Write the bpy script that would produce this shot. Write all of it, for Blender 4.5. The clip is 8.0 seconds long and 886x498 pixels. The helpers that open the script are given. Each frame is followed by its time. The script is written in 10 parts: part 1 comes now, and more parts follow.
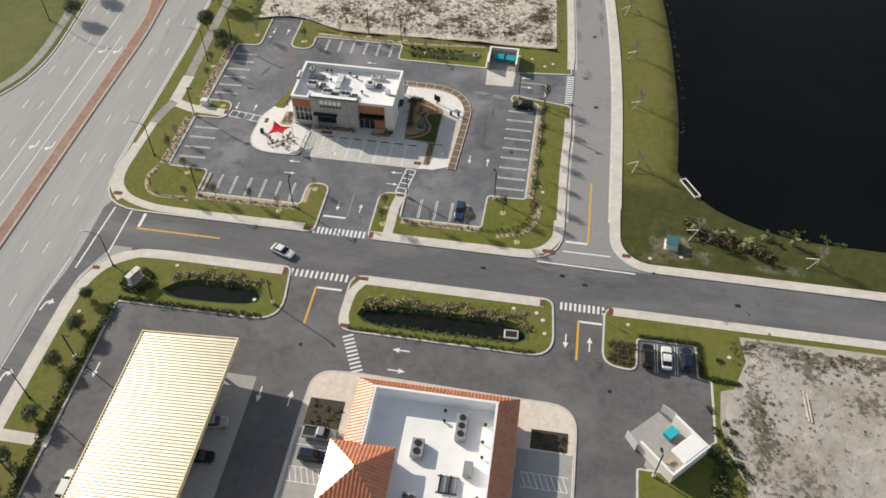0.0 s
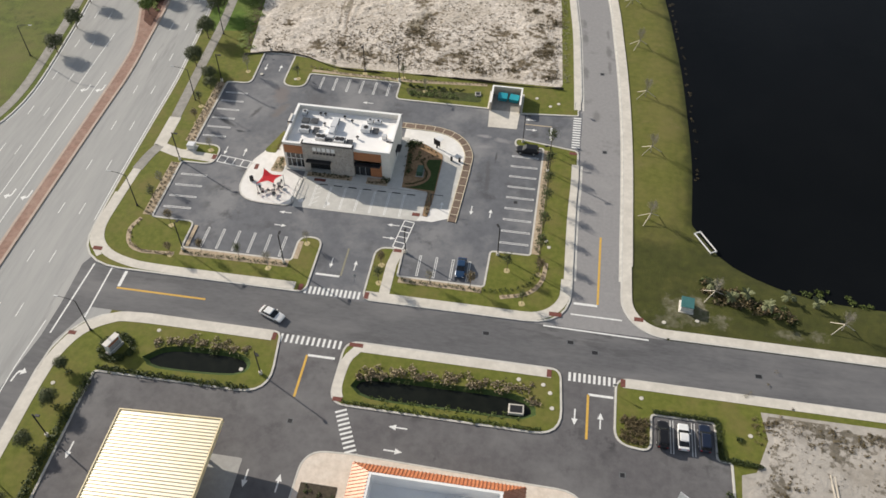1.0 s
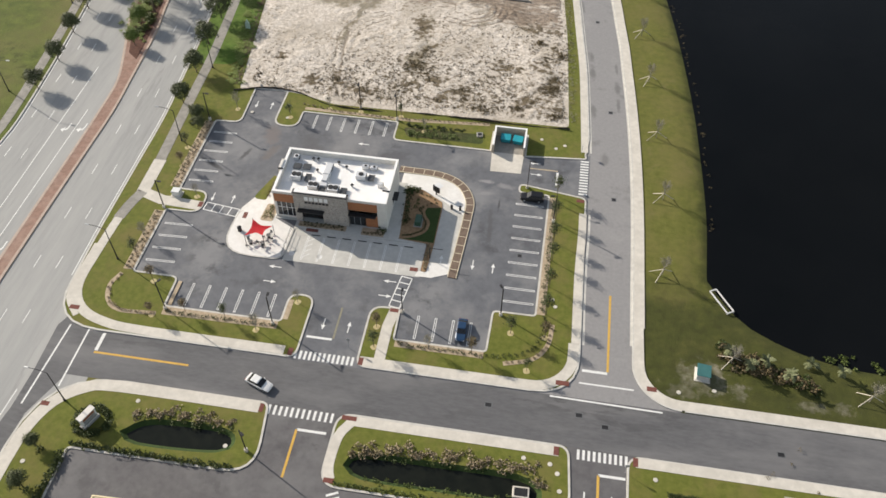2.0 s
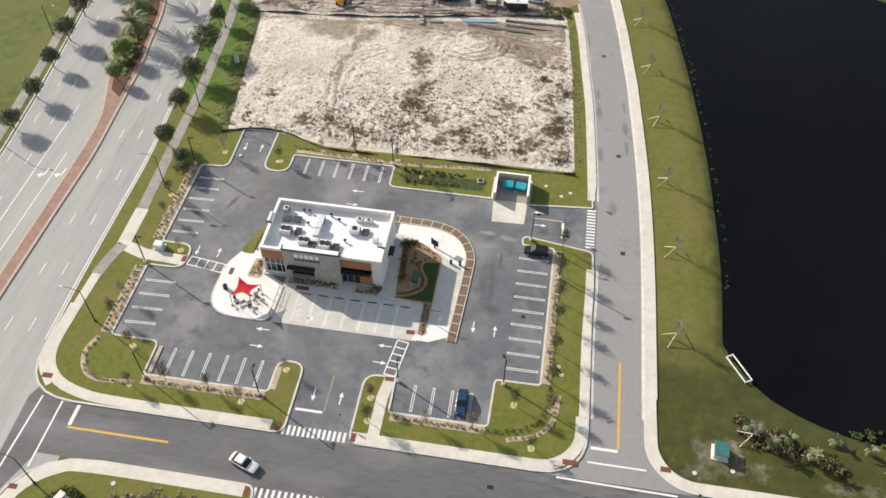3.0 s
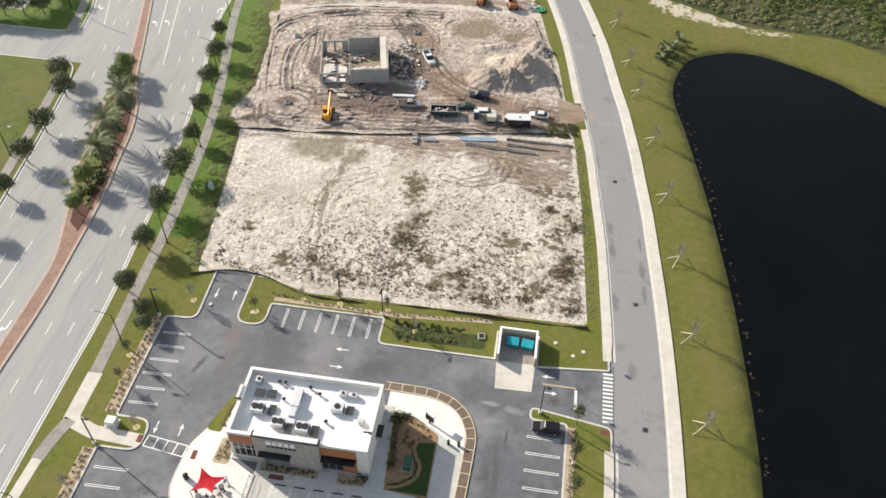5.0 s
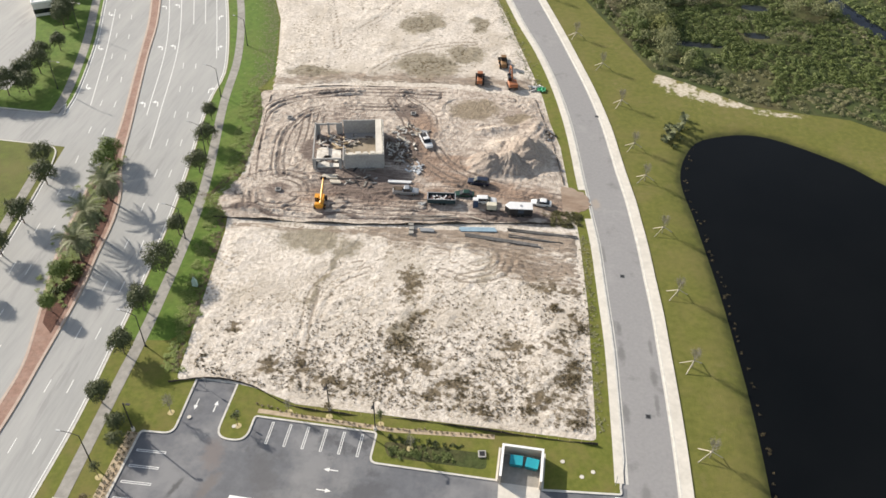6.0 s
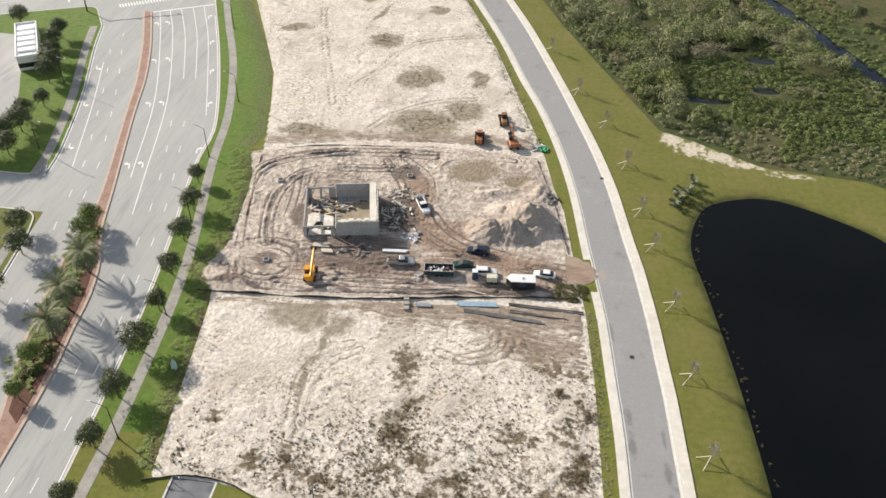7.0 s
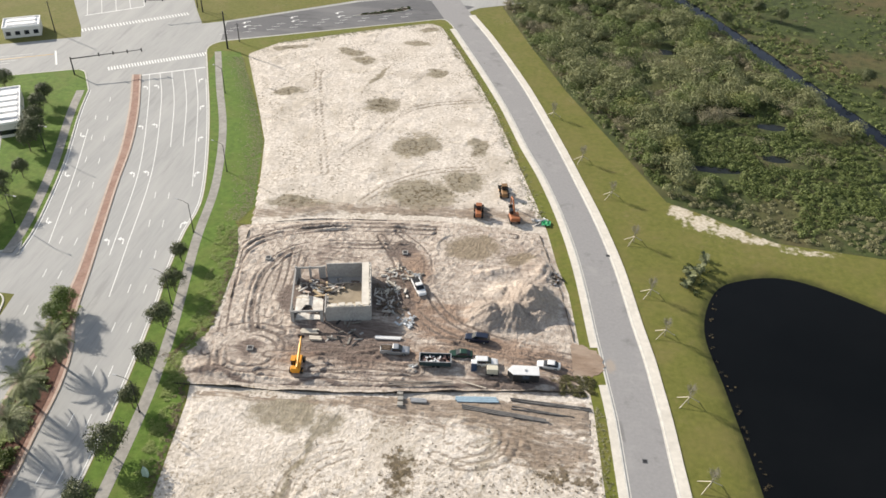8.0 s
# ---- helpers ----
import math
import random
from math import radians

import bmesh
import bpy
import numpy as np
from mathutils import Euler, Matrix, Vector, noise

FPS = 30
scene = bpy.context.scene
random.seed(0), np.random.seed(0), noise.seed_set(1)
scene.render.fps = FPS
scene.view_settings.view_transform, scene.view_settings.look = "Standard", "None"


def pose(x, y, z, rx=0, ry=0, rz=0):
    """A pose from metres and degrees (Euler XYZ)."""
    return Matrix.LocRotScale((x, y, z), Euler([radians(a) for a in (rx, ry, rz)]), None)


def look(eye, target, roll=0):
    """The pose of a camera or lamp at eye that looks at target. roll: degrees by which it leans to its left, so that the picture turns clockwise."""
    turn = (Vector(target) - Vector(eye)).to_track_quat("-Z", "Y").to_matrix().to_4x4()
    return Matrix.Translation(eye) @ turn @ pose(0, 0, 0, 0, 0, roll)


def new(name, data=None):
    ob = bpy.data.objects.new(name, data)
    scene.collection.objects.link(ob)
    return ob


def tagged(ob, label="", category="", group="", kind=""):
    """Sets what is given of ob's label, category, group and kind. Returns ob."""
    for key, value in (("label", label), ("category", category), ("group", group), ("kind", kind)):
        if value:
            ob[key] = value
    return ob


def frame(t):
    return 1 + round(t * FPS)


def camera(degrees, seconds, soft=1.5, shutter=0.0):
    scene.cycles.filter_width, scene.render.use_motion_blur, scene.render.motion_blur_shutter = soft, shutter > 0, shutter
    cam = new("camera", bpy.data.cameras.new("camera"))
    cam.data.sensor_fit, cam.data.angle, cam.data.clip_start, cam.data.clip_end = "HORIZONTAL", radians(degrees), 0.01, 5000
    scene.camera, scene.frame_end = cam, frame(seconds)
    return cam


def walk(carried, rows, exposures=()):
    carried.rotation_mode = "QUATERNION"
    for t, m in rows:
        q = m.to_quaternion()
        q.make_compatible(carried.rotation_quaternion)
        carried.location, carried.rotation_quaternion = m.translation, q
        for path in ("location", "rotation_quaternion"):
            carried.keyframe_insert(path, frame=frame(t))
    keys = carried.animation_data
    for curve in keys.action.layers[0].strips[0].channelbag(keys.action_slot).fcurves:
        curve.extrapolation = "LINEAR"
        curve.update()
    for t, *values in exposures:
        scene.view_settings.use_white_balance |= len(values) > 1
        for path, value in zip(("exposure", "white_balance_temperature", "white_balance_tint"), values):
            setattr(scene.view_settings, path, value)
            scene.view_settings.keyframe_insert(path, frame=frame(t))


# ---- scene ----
cam = camera(57.1, 8.0, soft=1.6)
PATH = [
    (0, (0.874, 0.759, 115.874), (0.666, 2.152, 114.263), 0.5),
    (0.5, (-0.297, 7.980, 115.859), (-0.505, 9.374, 114.247), 0.5),
    (1, (-1.468, 15.123, 115.852), (-1.675, 16.518, 114.242), 0.6),
    (1.5, (-2.591, 22.218, 115.859), (-2.798, 23.611, 114.248), 0.7),
    (3, (-5.901, 43.335, 115.939), (-6.103, 44.727, 114.326), 0.9),
    (3.5, (-7.130, 50.233, 115.939), (-7.329, 51.626, 114.326), 1.0),
    (4, (-8.440, 57.065, 115.907), (-8.635, 58.465, 114.301), 1.2),
    (4.5, (-9.768, 64.032, 115.835), (-9.963, 65.473, 114.264), 1.3),
    (4.7, (-10.224, 66.799, 115.822), (-10.419, 68.257, 114.269), 1.4),
    (5.8, (-12.309, 81.848, 115.749), (-12.518, 83.405, 114.298), 1.4),
    (6, (-12.636, 84.552, 115.744), (-12.847, 86.129, 114.313), 1.4),
    (6.5, (-13.382, 91.287, 115.745), (-13.599, 92.894, 114.350), 1.4),
    (7, (-14.150, 98.178, 115.746), (-14.370, 99.807, 114.378), 1.4),
    (7.5, (-14.939, 105.272, 115.741), (-15.165, 106.935, 114.413), 1.4),
    (8, (-15.795, 112.448, 115.735), (-16.025, 114.146, 114.454), 1.4),
]
walk(cam, [(t, look(eye, target, roll)) for t, eye, target, roll in PATH],
     exposures=[(t, stops, 7000, 10) for t, stops in ((0, 0.34), (1.5, 0.4), (3.0, 0.7), (4.5, 0.75), (8, 0.78))])

# ---- light: low winter sun from the north-west, clear sky ----
SUN_ELEV, SHADOW_DIR = 25.5, -28.0   # degrees; SHADOW_DIR is the way shadows fall, from +x
world = bpy.data.worlds.new("sky")
scene.world = world
world.use_nodes = True
wn = world.node_tree.nodes
sky = wn.new("ShaderNodeTexSky")
sky.sky_type, sky.sun_disc = "NISHITA", False
sky.sun_elevation = radians(SUN_ELEV)
sky.sun_rotation = math.atan2(-math.cos(radians(SHADOW_DIR)), -math.sin(radians(SHADOW_DIR)))
# thin broken cloud: less blue, with brighter and darker stretches that the pond mirrors
cloud = wn.new("ShaderNodeTexNoise")
cloud.inputs["Scale"].default_value, cloud.inputs["Detail"].default_value = 2.6, 5.0
cover = wn.new("ShaderNodeMapRange")
cover.inputs["From Min"].default_value, cover.inputs["From Max"].default_value = 0.36, 0.66
cover.inputs["To Min"].default_value, cover.inputs["To Max"].default_value = 0.7, 1.5
veil = wn.new("ShaderNodeHueSaturation")
veil.inputs["Saturation"].default_value = 0.7
wl = world.node_tree.links.new
wl(wn.new("ShaderNodeTexCoord").outputs["Generated"], cloud.inputs["Vector"])
wl(cloud.outputs["Fac"], cover.inputs["Value"])
wl(cover.outputs["Result"], veil.inputs["Value"])
wl(sky.outputs["Color"], veil.inputs["Color"])
wl(veil.outputs["Color"], wn["Background"].inputs["Color"])
wn["Background"].inputs["Strength"].default_value = 0.1
sun = new("sun", bpy.data.lights.new("sun", "SUN"))
sun.data.energy, sun.data.angle, sun.data.color = 4.2, radians(0.55), (1.0, 0.95, 0.888)
a = radians(SHADOW_DIR)
way = Vector((math.cos(a) * math.cos(radians(SUN_ELEV)), math.sin(a) * math.cos(radians(SUN_ELEV)), -math.sin(radians(SUN_ELEV))))
sun.matrix_world = Matrix.Translation((-200, 250, 200)) @ way.to_track_quat("-Z", "Y").to_matrix().to_4x4()


# ---- materials ----
def material(name, c1, c2=None, scale=1.0, rough=0.9, c3=None, scale3=0.1, amount3=0.6, bump=0.0, metal=0.0,
             edges=(0.35, 0.65), edges3=(0.45, 0.7), local=False, random_tint=0.0, spec=0.3, bump_scale=None, stretch=None, speckle=None):
    """Two tones of fine grain, a third tone in large stains, and fine relief."""
    m = bpy.data.materials.new(name)
    m.use_nodes = True
    nt = m.node_tree
    n, link = nt.nodes, nt.links.new
    b = n["Principled BSDF"]
    b.inputs["Roughness"].default_value, b.inputs["Metallic"].default_value = rough, metal
    b.inputs["Specular IOR Level"].default_value = spec
    c2 = c2 or tuple(v * 0.8 for v in c1)
    if local:
        at = n.new("ShaderNodeTexCoord").outputs["Object"]
    else:
        at = n.new("ShaderNodeNewGeometry").outputs["Position"]
    if stretch:
        mp = n.new("ShaderNodeMapping")
        mp.inputs["Scale"].default_value = stretch
        link(at, mp.inputs["Vector"])
        at = mp.outputs["Vector"]

    def grain(s, lo, hi, detail=5.0):
        t = n.new("ShaderNodeTexNoise")
        t.inputs["Scale"].default_value, t.inputs["Detail"].default_value = s, detail
        t.inputs["Roughness"].default_value = 0.65
        link(at, t.inputs["Vector"])
        r = n.new("ShaderNodeMapRange")
        r.inputs["From Min"].default_value, r.inputs["From Max"].default_value = lo, hi
        link(t.outputs["Fac"], r.inputs["Value"])
        return t.outputs["Fac"], r.outputs["Result"]

    raw, f = grain(scale, *edges)
    mix = n.new("ShaderNodeMix")
    mix.data_type = "RGBA"
    link(f, mix.inputs[0])
    mix.inputs[6].default_value, mix.inputs[7].default_value = (*c1, 1), (*c2, 1)
    out = mix.outputs[2]
    if c3:
        _, f3 = grain(scale3, *edges3)
        k = n.new("ShaderNodeMath")
        k.operation = "MULTIPLY"
        link(f3, k.inputs[0])
        k.inputs[1].default_value = amount3
        mix3 = n.new("ShaderNodeMix")
        mix3.data_type = "RGBA"
        link(k.outputs[0], mix3.inputs[0])
        link(out, mix3.inputs[6])
        mix3.inputs[7].default_value = (*c3, 1)
        out = mix3.outputs[2]
    if speckle:
        cs, s_fine, s_mask, lo, hi, most = speckle
        _, fa = grain(s_fine, 0.5, 0.6, 6.0)
        _, fb = grain(s_mask, lo, hi, 3.0)
        k = n.new("ShaderNodeMath")
        k.operation = "MULTIPLY"
        link(fa, k.inputs[0])
        link(fb, k.inputs[1])
        k2 = n.new("ShaderNodeMath")
        k2.operation = "MULTIPLY"
        link(k.outputs[0], k2.inputs[0])
        k2.inputs[1].default_value = most
        mx = n.new("ShaderNodeMix")
        mx.data_type = "RGBA"
        link(k2.outputs[0], mx.inputs[0])
        link(out, mx.inputs[6])
        mx.inputs[7].default_value = (*cs, 1)
        out = mx.outputs[2]
    if random_tint:
        info = n.new("ShaderNodeObjectInfo")
        hs = n.new("ShaderNodeHueSaturation")
        r = n.new("ShaderNodeMapRange")
        r.inputs["To Min"].default_value, r.inputs["To Max"].default_value = 1 - random_tint, 1 + random_tint
        link(info.outputs["Random"], r.inputs["Value"])
        link(r.outputs["Result"], hs.inputs["Value"])
        link(out, hs.inputs["Color"])
        out = hs.outputs["Color"]
    link(out, b.inputs["Base Color"])
    if bump:
        bp = n.new("ShaderNodeBump")
        bp.inputs["Strength"].default_value, bp.inputs["Distance"].default_value = 1.0, bump
        if bump_scale:
            raw, _ = grain(bump_scale, 0, 1)
        link(raw, bp.inputs["Height"])
        link(bp.outputs["Normal"], b.inputs["Normal"])
    return m


def layer(m, attr, c1, c2, scale=0.5, ragged=1.5, soft=0.4, stretch=None, most=1.0):
    """Lay a further tone over a material where the mesh carries the named mask, with a ragged edge."""
    nt = m.node_tree
    n, link = nt.nodes, nt.links.new
    base = n["Principled BSDF"].inputs["Base Color"]
    under = base.links[0].from_socket
    at = n.new("ShaderNodeNewGeometry").outputs["Position"]
    if stretch:
        mp = n.new("ShaderNodeMapping")
        mp.inputs["Scale"].default_value = stretch
        link(at, mp.inputs["Vector"])
        at = mp.outputs["Vector"]
    mask = n.new("ShaderNodeAttribute")
    mask.attribute_name = attr
    tn = n.new("ShaderNodeTexNoise")
    tn.inputs["Scale"].default_value, tn.inputs["Detail"].default_value, tn.inputs["Roughness"].default_value = scale, 6.0, 0.65
    link(at, tn.inputs["Vector"])
    wob = n.new("ShaderNodeMath")
    wob.operation = "MULTIPLY_ADD"
    link(tn.outputs["Fac"], wob.inputs[0])
    wob.inputs[1].default_value, wob.inputs[2].default_value = ragged, -0.5 * ragged
    add = n.new("ShaderNodeMath")
    link(mask.outputs["Fac"], add.inputs[0])
    link(wob.outputs[0], add.inputs[1])
    r = n.new("ShaderNodeMapRange")
    r.interpolation_type = "SMOOTHSTEP"
    r.inputs["From Min"].default_value, r.inputs["From Max"].default_value = 0.5 - soft / 2, 0.5 + soft / 2
    link(add.outputs[0], r.inputs["Value"])
    gate = n.new("ShaderNodeMath")
    gate.operation, gate.use_clamp = "MULTIPLY", True
    link(mask.outputs["Fac"], gate.inputs[0])
    gate.inputs[1].default_value = 8.0
    fac = n.new("ShaderNodeMath")
    fac.operation = "MULTIPLY"
    link(r.outputs["Result"], fac.inputs[0])
    link(gate.outputs[0], fac.inputs[1])
    part_of = n.new("ShaderNodeMath")
    part_of.operation = "MULTIPLY"
    link(fac.outputs[0], part_of.inputs[0])
    part_of.inputs[1].default_value = most
    t2 = n.new("ShaderNodeTexNoise")
    t2.inputs["Scale"].default_value, t2.inputs["Detail"].default_value = scale * 2.3, 5.0
    link(at, t2.inputs["Vector"])
    r2 = n.new("ShaderNodeMapRange")
    r2.inputs["From Min"].default_value, r2.inputs["From Max"].default_value = 0.36, 0.64
    link(t2.outputs["Fac"], r2.inputs["Value"])
    tone = n.new("ShaderNodeMix")
    tone.data_type = "RGBA"
    link(r2.outputs["Result"], tone.inputs[0])
    tone.inputs[6].default_value, tone.inputs[7].default_value = (*c1, 1), (*c2, 1)
    mix = n.new("ShaderNodeMix")
    mix.data_type = "RGBA"
    link(part_of.outputs[0], mix.inputs[0])
    link(under, mix.inputs[6])
    link(tone.outputs[2], mix.inputs[7])
    link(mix.outputs[2], base)


def stain_or_shadow(m, x, y, rx, ry, c, turn=0.0, most=0.7, soft=0.7):
    """A ragged stain or painted shadow of its own shape on a material, about the place x, y."""
    nt = m.node_tree
    n, link = nt.nodes, nt.links.new
    base = n["Principled BSDF"].inputs["Base Color"]
    under = base.links[0].from_socket
    at = n.new("ShaderNodeNewGeometry").outputs["Position"]
    mp = n.new("ShaderNodeMapping")
    mp.vector_type = "TEXTURE"
    mp.inputs["Location"].default_value = (x, y, 0)
    mp.inputs["Rotation"].default_value = (0, 0, radians(turn))
    mp.inputs["Scale"].default_value = (rx, ry, 1000)
    link(at, mp.inputs["Vector"])
    d = n.new("ShaderNodeVectorMath")
    d.operation = "LENGTH"
    link(mp.outputs["Vector"], d.inputs[0])
    tn = n.new("ShaderNodeTexNoise")
    tn.inputs["Scale"].default_value, tn.inputs["Detail"].default_value, tn.inputs["Roughness"].default_value = 0.8, 6.0, 0.65
    link(at, tn.inputs["Vector"])
    add = n.new("ShaderNodeMath")
    add.operation = "MULTIPLY_ADD"
    link(tn.outputs["Fac"], add.inputs[0])
    add.inputs[1].default_value = 1.5
    link(d.outputs["Value"], add.inputs[2])
    r = n.new("ShaderNodeMapRange")
    r.interpolation_type = "SMOOTHSTEP"
    r.inputs["From Min"].default_value, r.inputs["From Max"].default_value = 1.75, 1.75 - soft
    r.inputs["To Max"].default_value = most
    link(add.outputs[0], r.inputs["Value"])
    mix = n.new("ShaderNodeMix")
    mix.data_type = "RGBA"
    link(r.outputs["Result"], mix.inputs[0])
    link(under, mix.inputs[6])
    mix.inputs[7].default_value = (*c, 1)
    link(mix.outputs[2], base)


def leaves(name, c1, c2, scale=0.6, flick=1.0):
    """Foliage: tone per clump of leaves and over the crown, a little light through the leaf."""
    m = bpy.data.materials.new(name)
    m.use_nodes = True
    nt = m.node_tree
    n, link = nt.nodes, nt.links.new
    b = n["Principled BSDF"]
    b.inputs["Roughness"].default_value = 0.6
    b.inputs["Specular IOR Level"].default_value = 0.25
    isl = n.new("ShaderNodeNewGeometry")
    t = n.new("ShaderNodeTexNoise")
    t.inputs["Scale"].default_value = scale
    link(isl.outputs["Position"], t.inputs["Vector"])
    add = n.new("ShaderNodeMath")
    add.operation = "MULTIPLY_ADD"
    link(isl.outputs["Random Per Island"], add.inputs[0])
    add.inputs[1].default_value = flick
    link(t.outputs["Fac"], add.inputs[2])
    r = n.new("ShaderNodeMapRange")
    r.inputs["From Min"].default_value, r.inputs["From Max"].default_value = 0.15 + 0.2 * flick, 0.45 + 0.8 * flick
    link(add.outputs[0], r.inputs["Value"])
    mix = n.new("ShaderNodeMix")
    mix.data_type = "RGBA"
    link(r.outputs["Result"], mix.inputs[0])
    mix.inputs[6].default_value, mix.inputs[7].default_value = (*c1, 1), (*c2, 1)
    link(mix.outputs[2], b.inputs["Base Color"])
    b.inputs["Transmission Weight"].default_value = 0.0
    return m


GRASS = material("grass", (0.148, 0.148, 0.034), (0.104, 0.112, 0.022), 0.7, 0.95, (0.17, 0.145, 0.05), 0.09, 0.75, bump=0.1, bump_scale=3.0, speckle=((0.2, 0.165, 0.075), 0.6, 0.07, 0.5, 0.66, 0.5))
LAWN = material("lawn_grass", (0.152, 0.162, 0.032), (0.104, 0.122, 0.02), 0.9, 0.95, (0.18, 0.15, 0.052), 0.16, 0.75, bump=0.06, bump_scale=5.0)
# Lawn colour darkened for the restaurant's shade; the ditch banks share it.
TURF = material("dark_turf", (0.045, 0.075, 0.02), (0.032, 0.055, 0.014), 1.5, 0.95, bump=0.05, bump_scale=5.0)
VERGE = material("verge_grass", (0.115, 0.19, 0.03), (0.07, 0.125, 0.017), 0.6, 0.95, (0.15, 0.16, 0.045), 0.12, 0.5, bump=0.12, bump_scale=3.0)
ROUGH_GRASS = material("rough_grass", (0.125, 0.15, 0.03), (0.075, 0.10, 0.018), 0.4, 0.95, (0.17, 0.15, 0.055), 0.05, 0.8, bump=0.2, bump_scale=2.0, speckle=((0.05, 0.065, 0.014), 0.5, 0.06, 0.46, 0.64, 0.7))
FIELD = material("field_grass", (0.062, 0.082, 0.021), (0.034, 0.048, 0.013), 0.3, 0.95, (0.105, 0.082, 0.036), 0.022, 0.85, bump=0.4, bump_scale=0.8, edges3=(0.47, 0.62), speckle=((0.025, 0.035, 0.01), 0.3, 0.03, 0.42, 0.6, 0.8))
MARSH = material("marsh_floor", (0.06, 0.08, 0.022), (0.035, 0.046, 0.015), 0.25, 0.95, (0.13, 0.10, 0.05), 0.05, 0.6, bump=0.3, bump_scale=0.8)
ASPHALT_OLD = material("worn_asphalt", (0.352, 0.352, 0.34), (0.312, 0.313, 0.304), 0.9, 0.85, (0.40, 0.395, 0.378), 0.12, 0.8, bump=0.006, speckle=((0.265, 0.264, 0.256), 0.5, 0.1, 0.48, 0.64, 0.7), stretch=(1.5, 0.14, 1))
ASPHALT_MID = material("grey_asphalt", (0.13, 0.13, 0.135), (0.105, 0.105, 0.11), 1.5, 0.8, (0.19, 0.187, 0.188), 0.07, 0.8, bump=0.01, edges3=(0.46, 0.66), speckle=((0.06, 0.06, 0.062), 0.35, 0.06, 0.5, 0.66, 0.7), stretch=(0.4, 1.3, 1))
ASPHALT_EAST = material("lane_asphalt", (0.285, 0.278, 0.276), (0.25, 0.245, 0.245), 1.5, 0.85, (0.15, 0.147, 0.145), 0.13, 0.75, bump=0.01, edges3=(0.57, 0.7), speckle=((0.32, 0.312, 0.305), 0.3, 0.06, 0.46, 0.64, 0.6))
ASPHALT_NEW = material("dark_asphalt", (0.142, 0.147, 0.16), (0.112, 0.117, 0.13), 0.55, 0.75, (0.225, 0.226, 0.23), 0.085, 0.8, bump=0.008, edges3=(0.47, 0.64), speckle=((0.07, 0.072, 0.078), 0.22, 0.07, 0.48, 0.62, 0.75))
ASPHALT_STATION = material("station_asphalt", (0.132, 0.127, 0.13), (0.103, 0.099, 0.103), 0.7, 0.78, (0.175, 0.172, 0.172), 0.08, 0.8, bump=0.008, edges3=(0.46, 0.66), speckle=((0.045, 0.044, 0.046), 0.3, 0.07, 0.5, 0.66, 0.7))
CONCRETE = material("concrete", (0.66, 0.62, 0.55), (0.57, 0.535, 0.475), 0.9, 0.9, (0.46, 0.43, 0.375), 0.2, 0.6, bump=0.006)
CONCRETE_GREY = material("grey_concrete", (0.40, 0.39, 0.37), (0.34, 0.335, 0.32), 0.9, 0.9, (0.30, 0.29, 0.28), 0.25, 0.6, bump=0.006)
CONCRETE_OLD = material("old_walk_concrete", (0.35, 0.332, 0.30), (0.28, 0.266, 0.24), 0.8, 0.92, (0.20, 0.19, 0.17), 0.2, 0.6, bump=0.006)
KERB = material("kerb_concrete", (0.62, 0.60, 0.55), (0.50, 0.48, 0.44), 0.7, 0.9, bump=0.004)
PAVER_TAN = material("tan_paver", (0.72, 0.63, 0.54), (0.60, 0.515, 0.43), 1.2, 0.9, (0.74, 0.68, 0.6), 0.4, 0.5)
PAVER_RED = material("red_paver", (0.33, 0.205, 0.158), (0.24, 0.148, 0.115), 1.0, 0.9, (0.40, 0.285, 0.23), 0.3, 0.6)
SAND = material("white_sand", (0.72, 0.66, 0.59), (0.50, 0.44, 0.37), 1.3, 0.97, (0.46, 0.405, 0.335), 0.08, 0.8, bump=0.26, bump_scale=2.0, edges=(0.38, 0.62), edges3=(0.48, 0.66), speckle=((0.24, 0.195, 0.135), 1.4, 0.09, 0.45, 0.6, 0.75))
SAND_GREY = material("grey_sand", (0.46, 0.425, 0.38), (0.37, 0.34, 0.30), 0.45, 0.97, (0.26, 0.23, 0.19), 0.07, 0.8, bump=0.12, bump_scale=1.3, edges3=(0.5, 0.68))
WASHED = material("washed_sand", (0.30, 0.25, 0.18), (0.22, 0.18, 0.125), 0.4, 0.97, (0.42, 0.36, 0.28), 0.12, 0.6, bump=0.1, bump_scale=1.3)
SOIL = material("churned_soil", (0.62, 0.545, 0.47), (0.37, 0.308, 0.257), 0.7, 0.97, (0.33, 0.268, 0.222), 0.07, 0.7, bump=0.5, bump_scale=1.5, edges=(0.4, 0.6), edges3=(0.48, 0.68), speckle=((0.22, 0.165, 0.13), 1.1, 0.1, 0.46, 0.64, 0.55))
SOIL_DARK = material("wet_soil", (0.27, 0.20, 0.155), (0.17, 0.12, 0.095), 0.6, 0.95, (0.38, 0.30, 0.235), 0.16, 0.7, bump=0.25, bump_scale=0.9, stretch=(0.5, 1.6, 1))
TRACK_SOIL = material("rutted_track", (0.31, 0.23, 0.172), (0.23, 0.165, 0.12), 0.5, 0.95, (0.39, 0.315, 0.25), 0.14, 0.7, bump=0.2, bump_scale=0.9, stretch=(0.6, 1.5, 1))
DARK_MULCH = material("dark_bark_mulch", (0.085, 0.07, 0.05), (0.05, 0.04, 0.03), 2.5, 0.95, bump=0.05)
MULCH = material("mulch", (0.13, 0.06, 0.042), (0.075, 0.037, 0.027), 2.5, 0.95, bump=0.05)
PAINT_WHITE = material("white_road_paint", (0.80, 0.80, 0.78), (0.66, 0.66, 0.64), 2.2, 0.8)
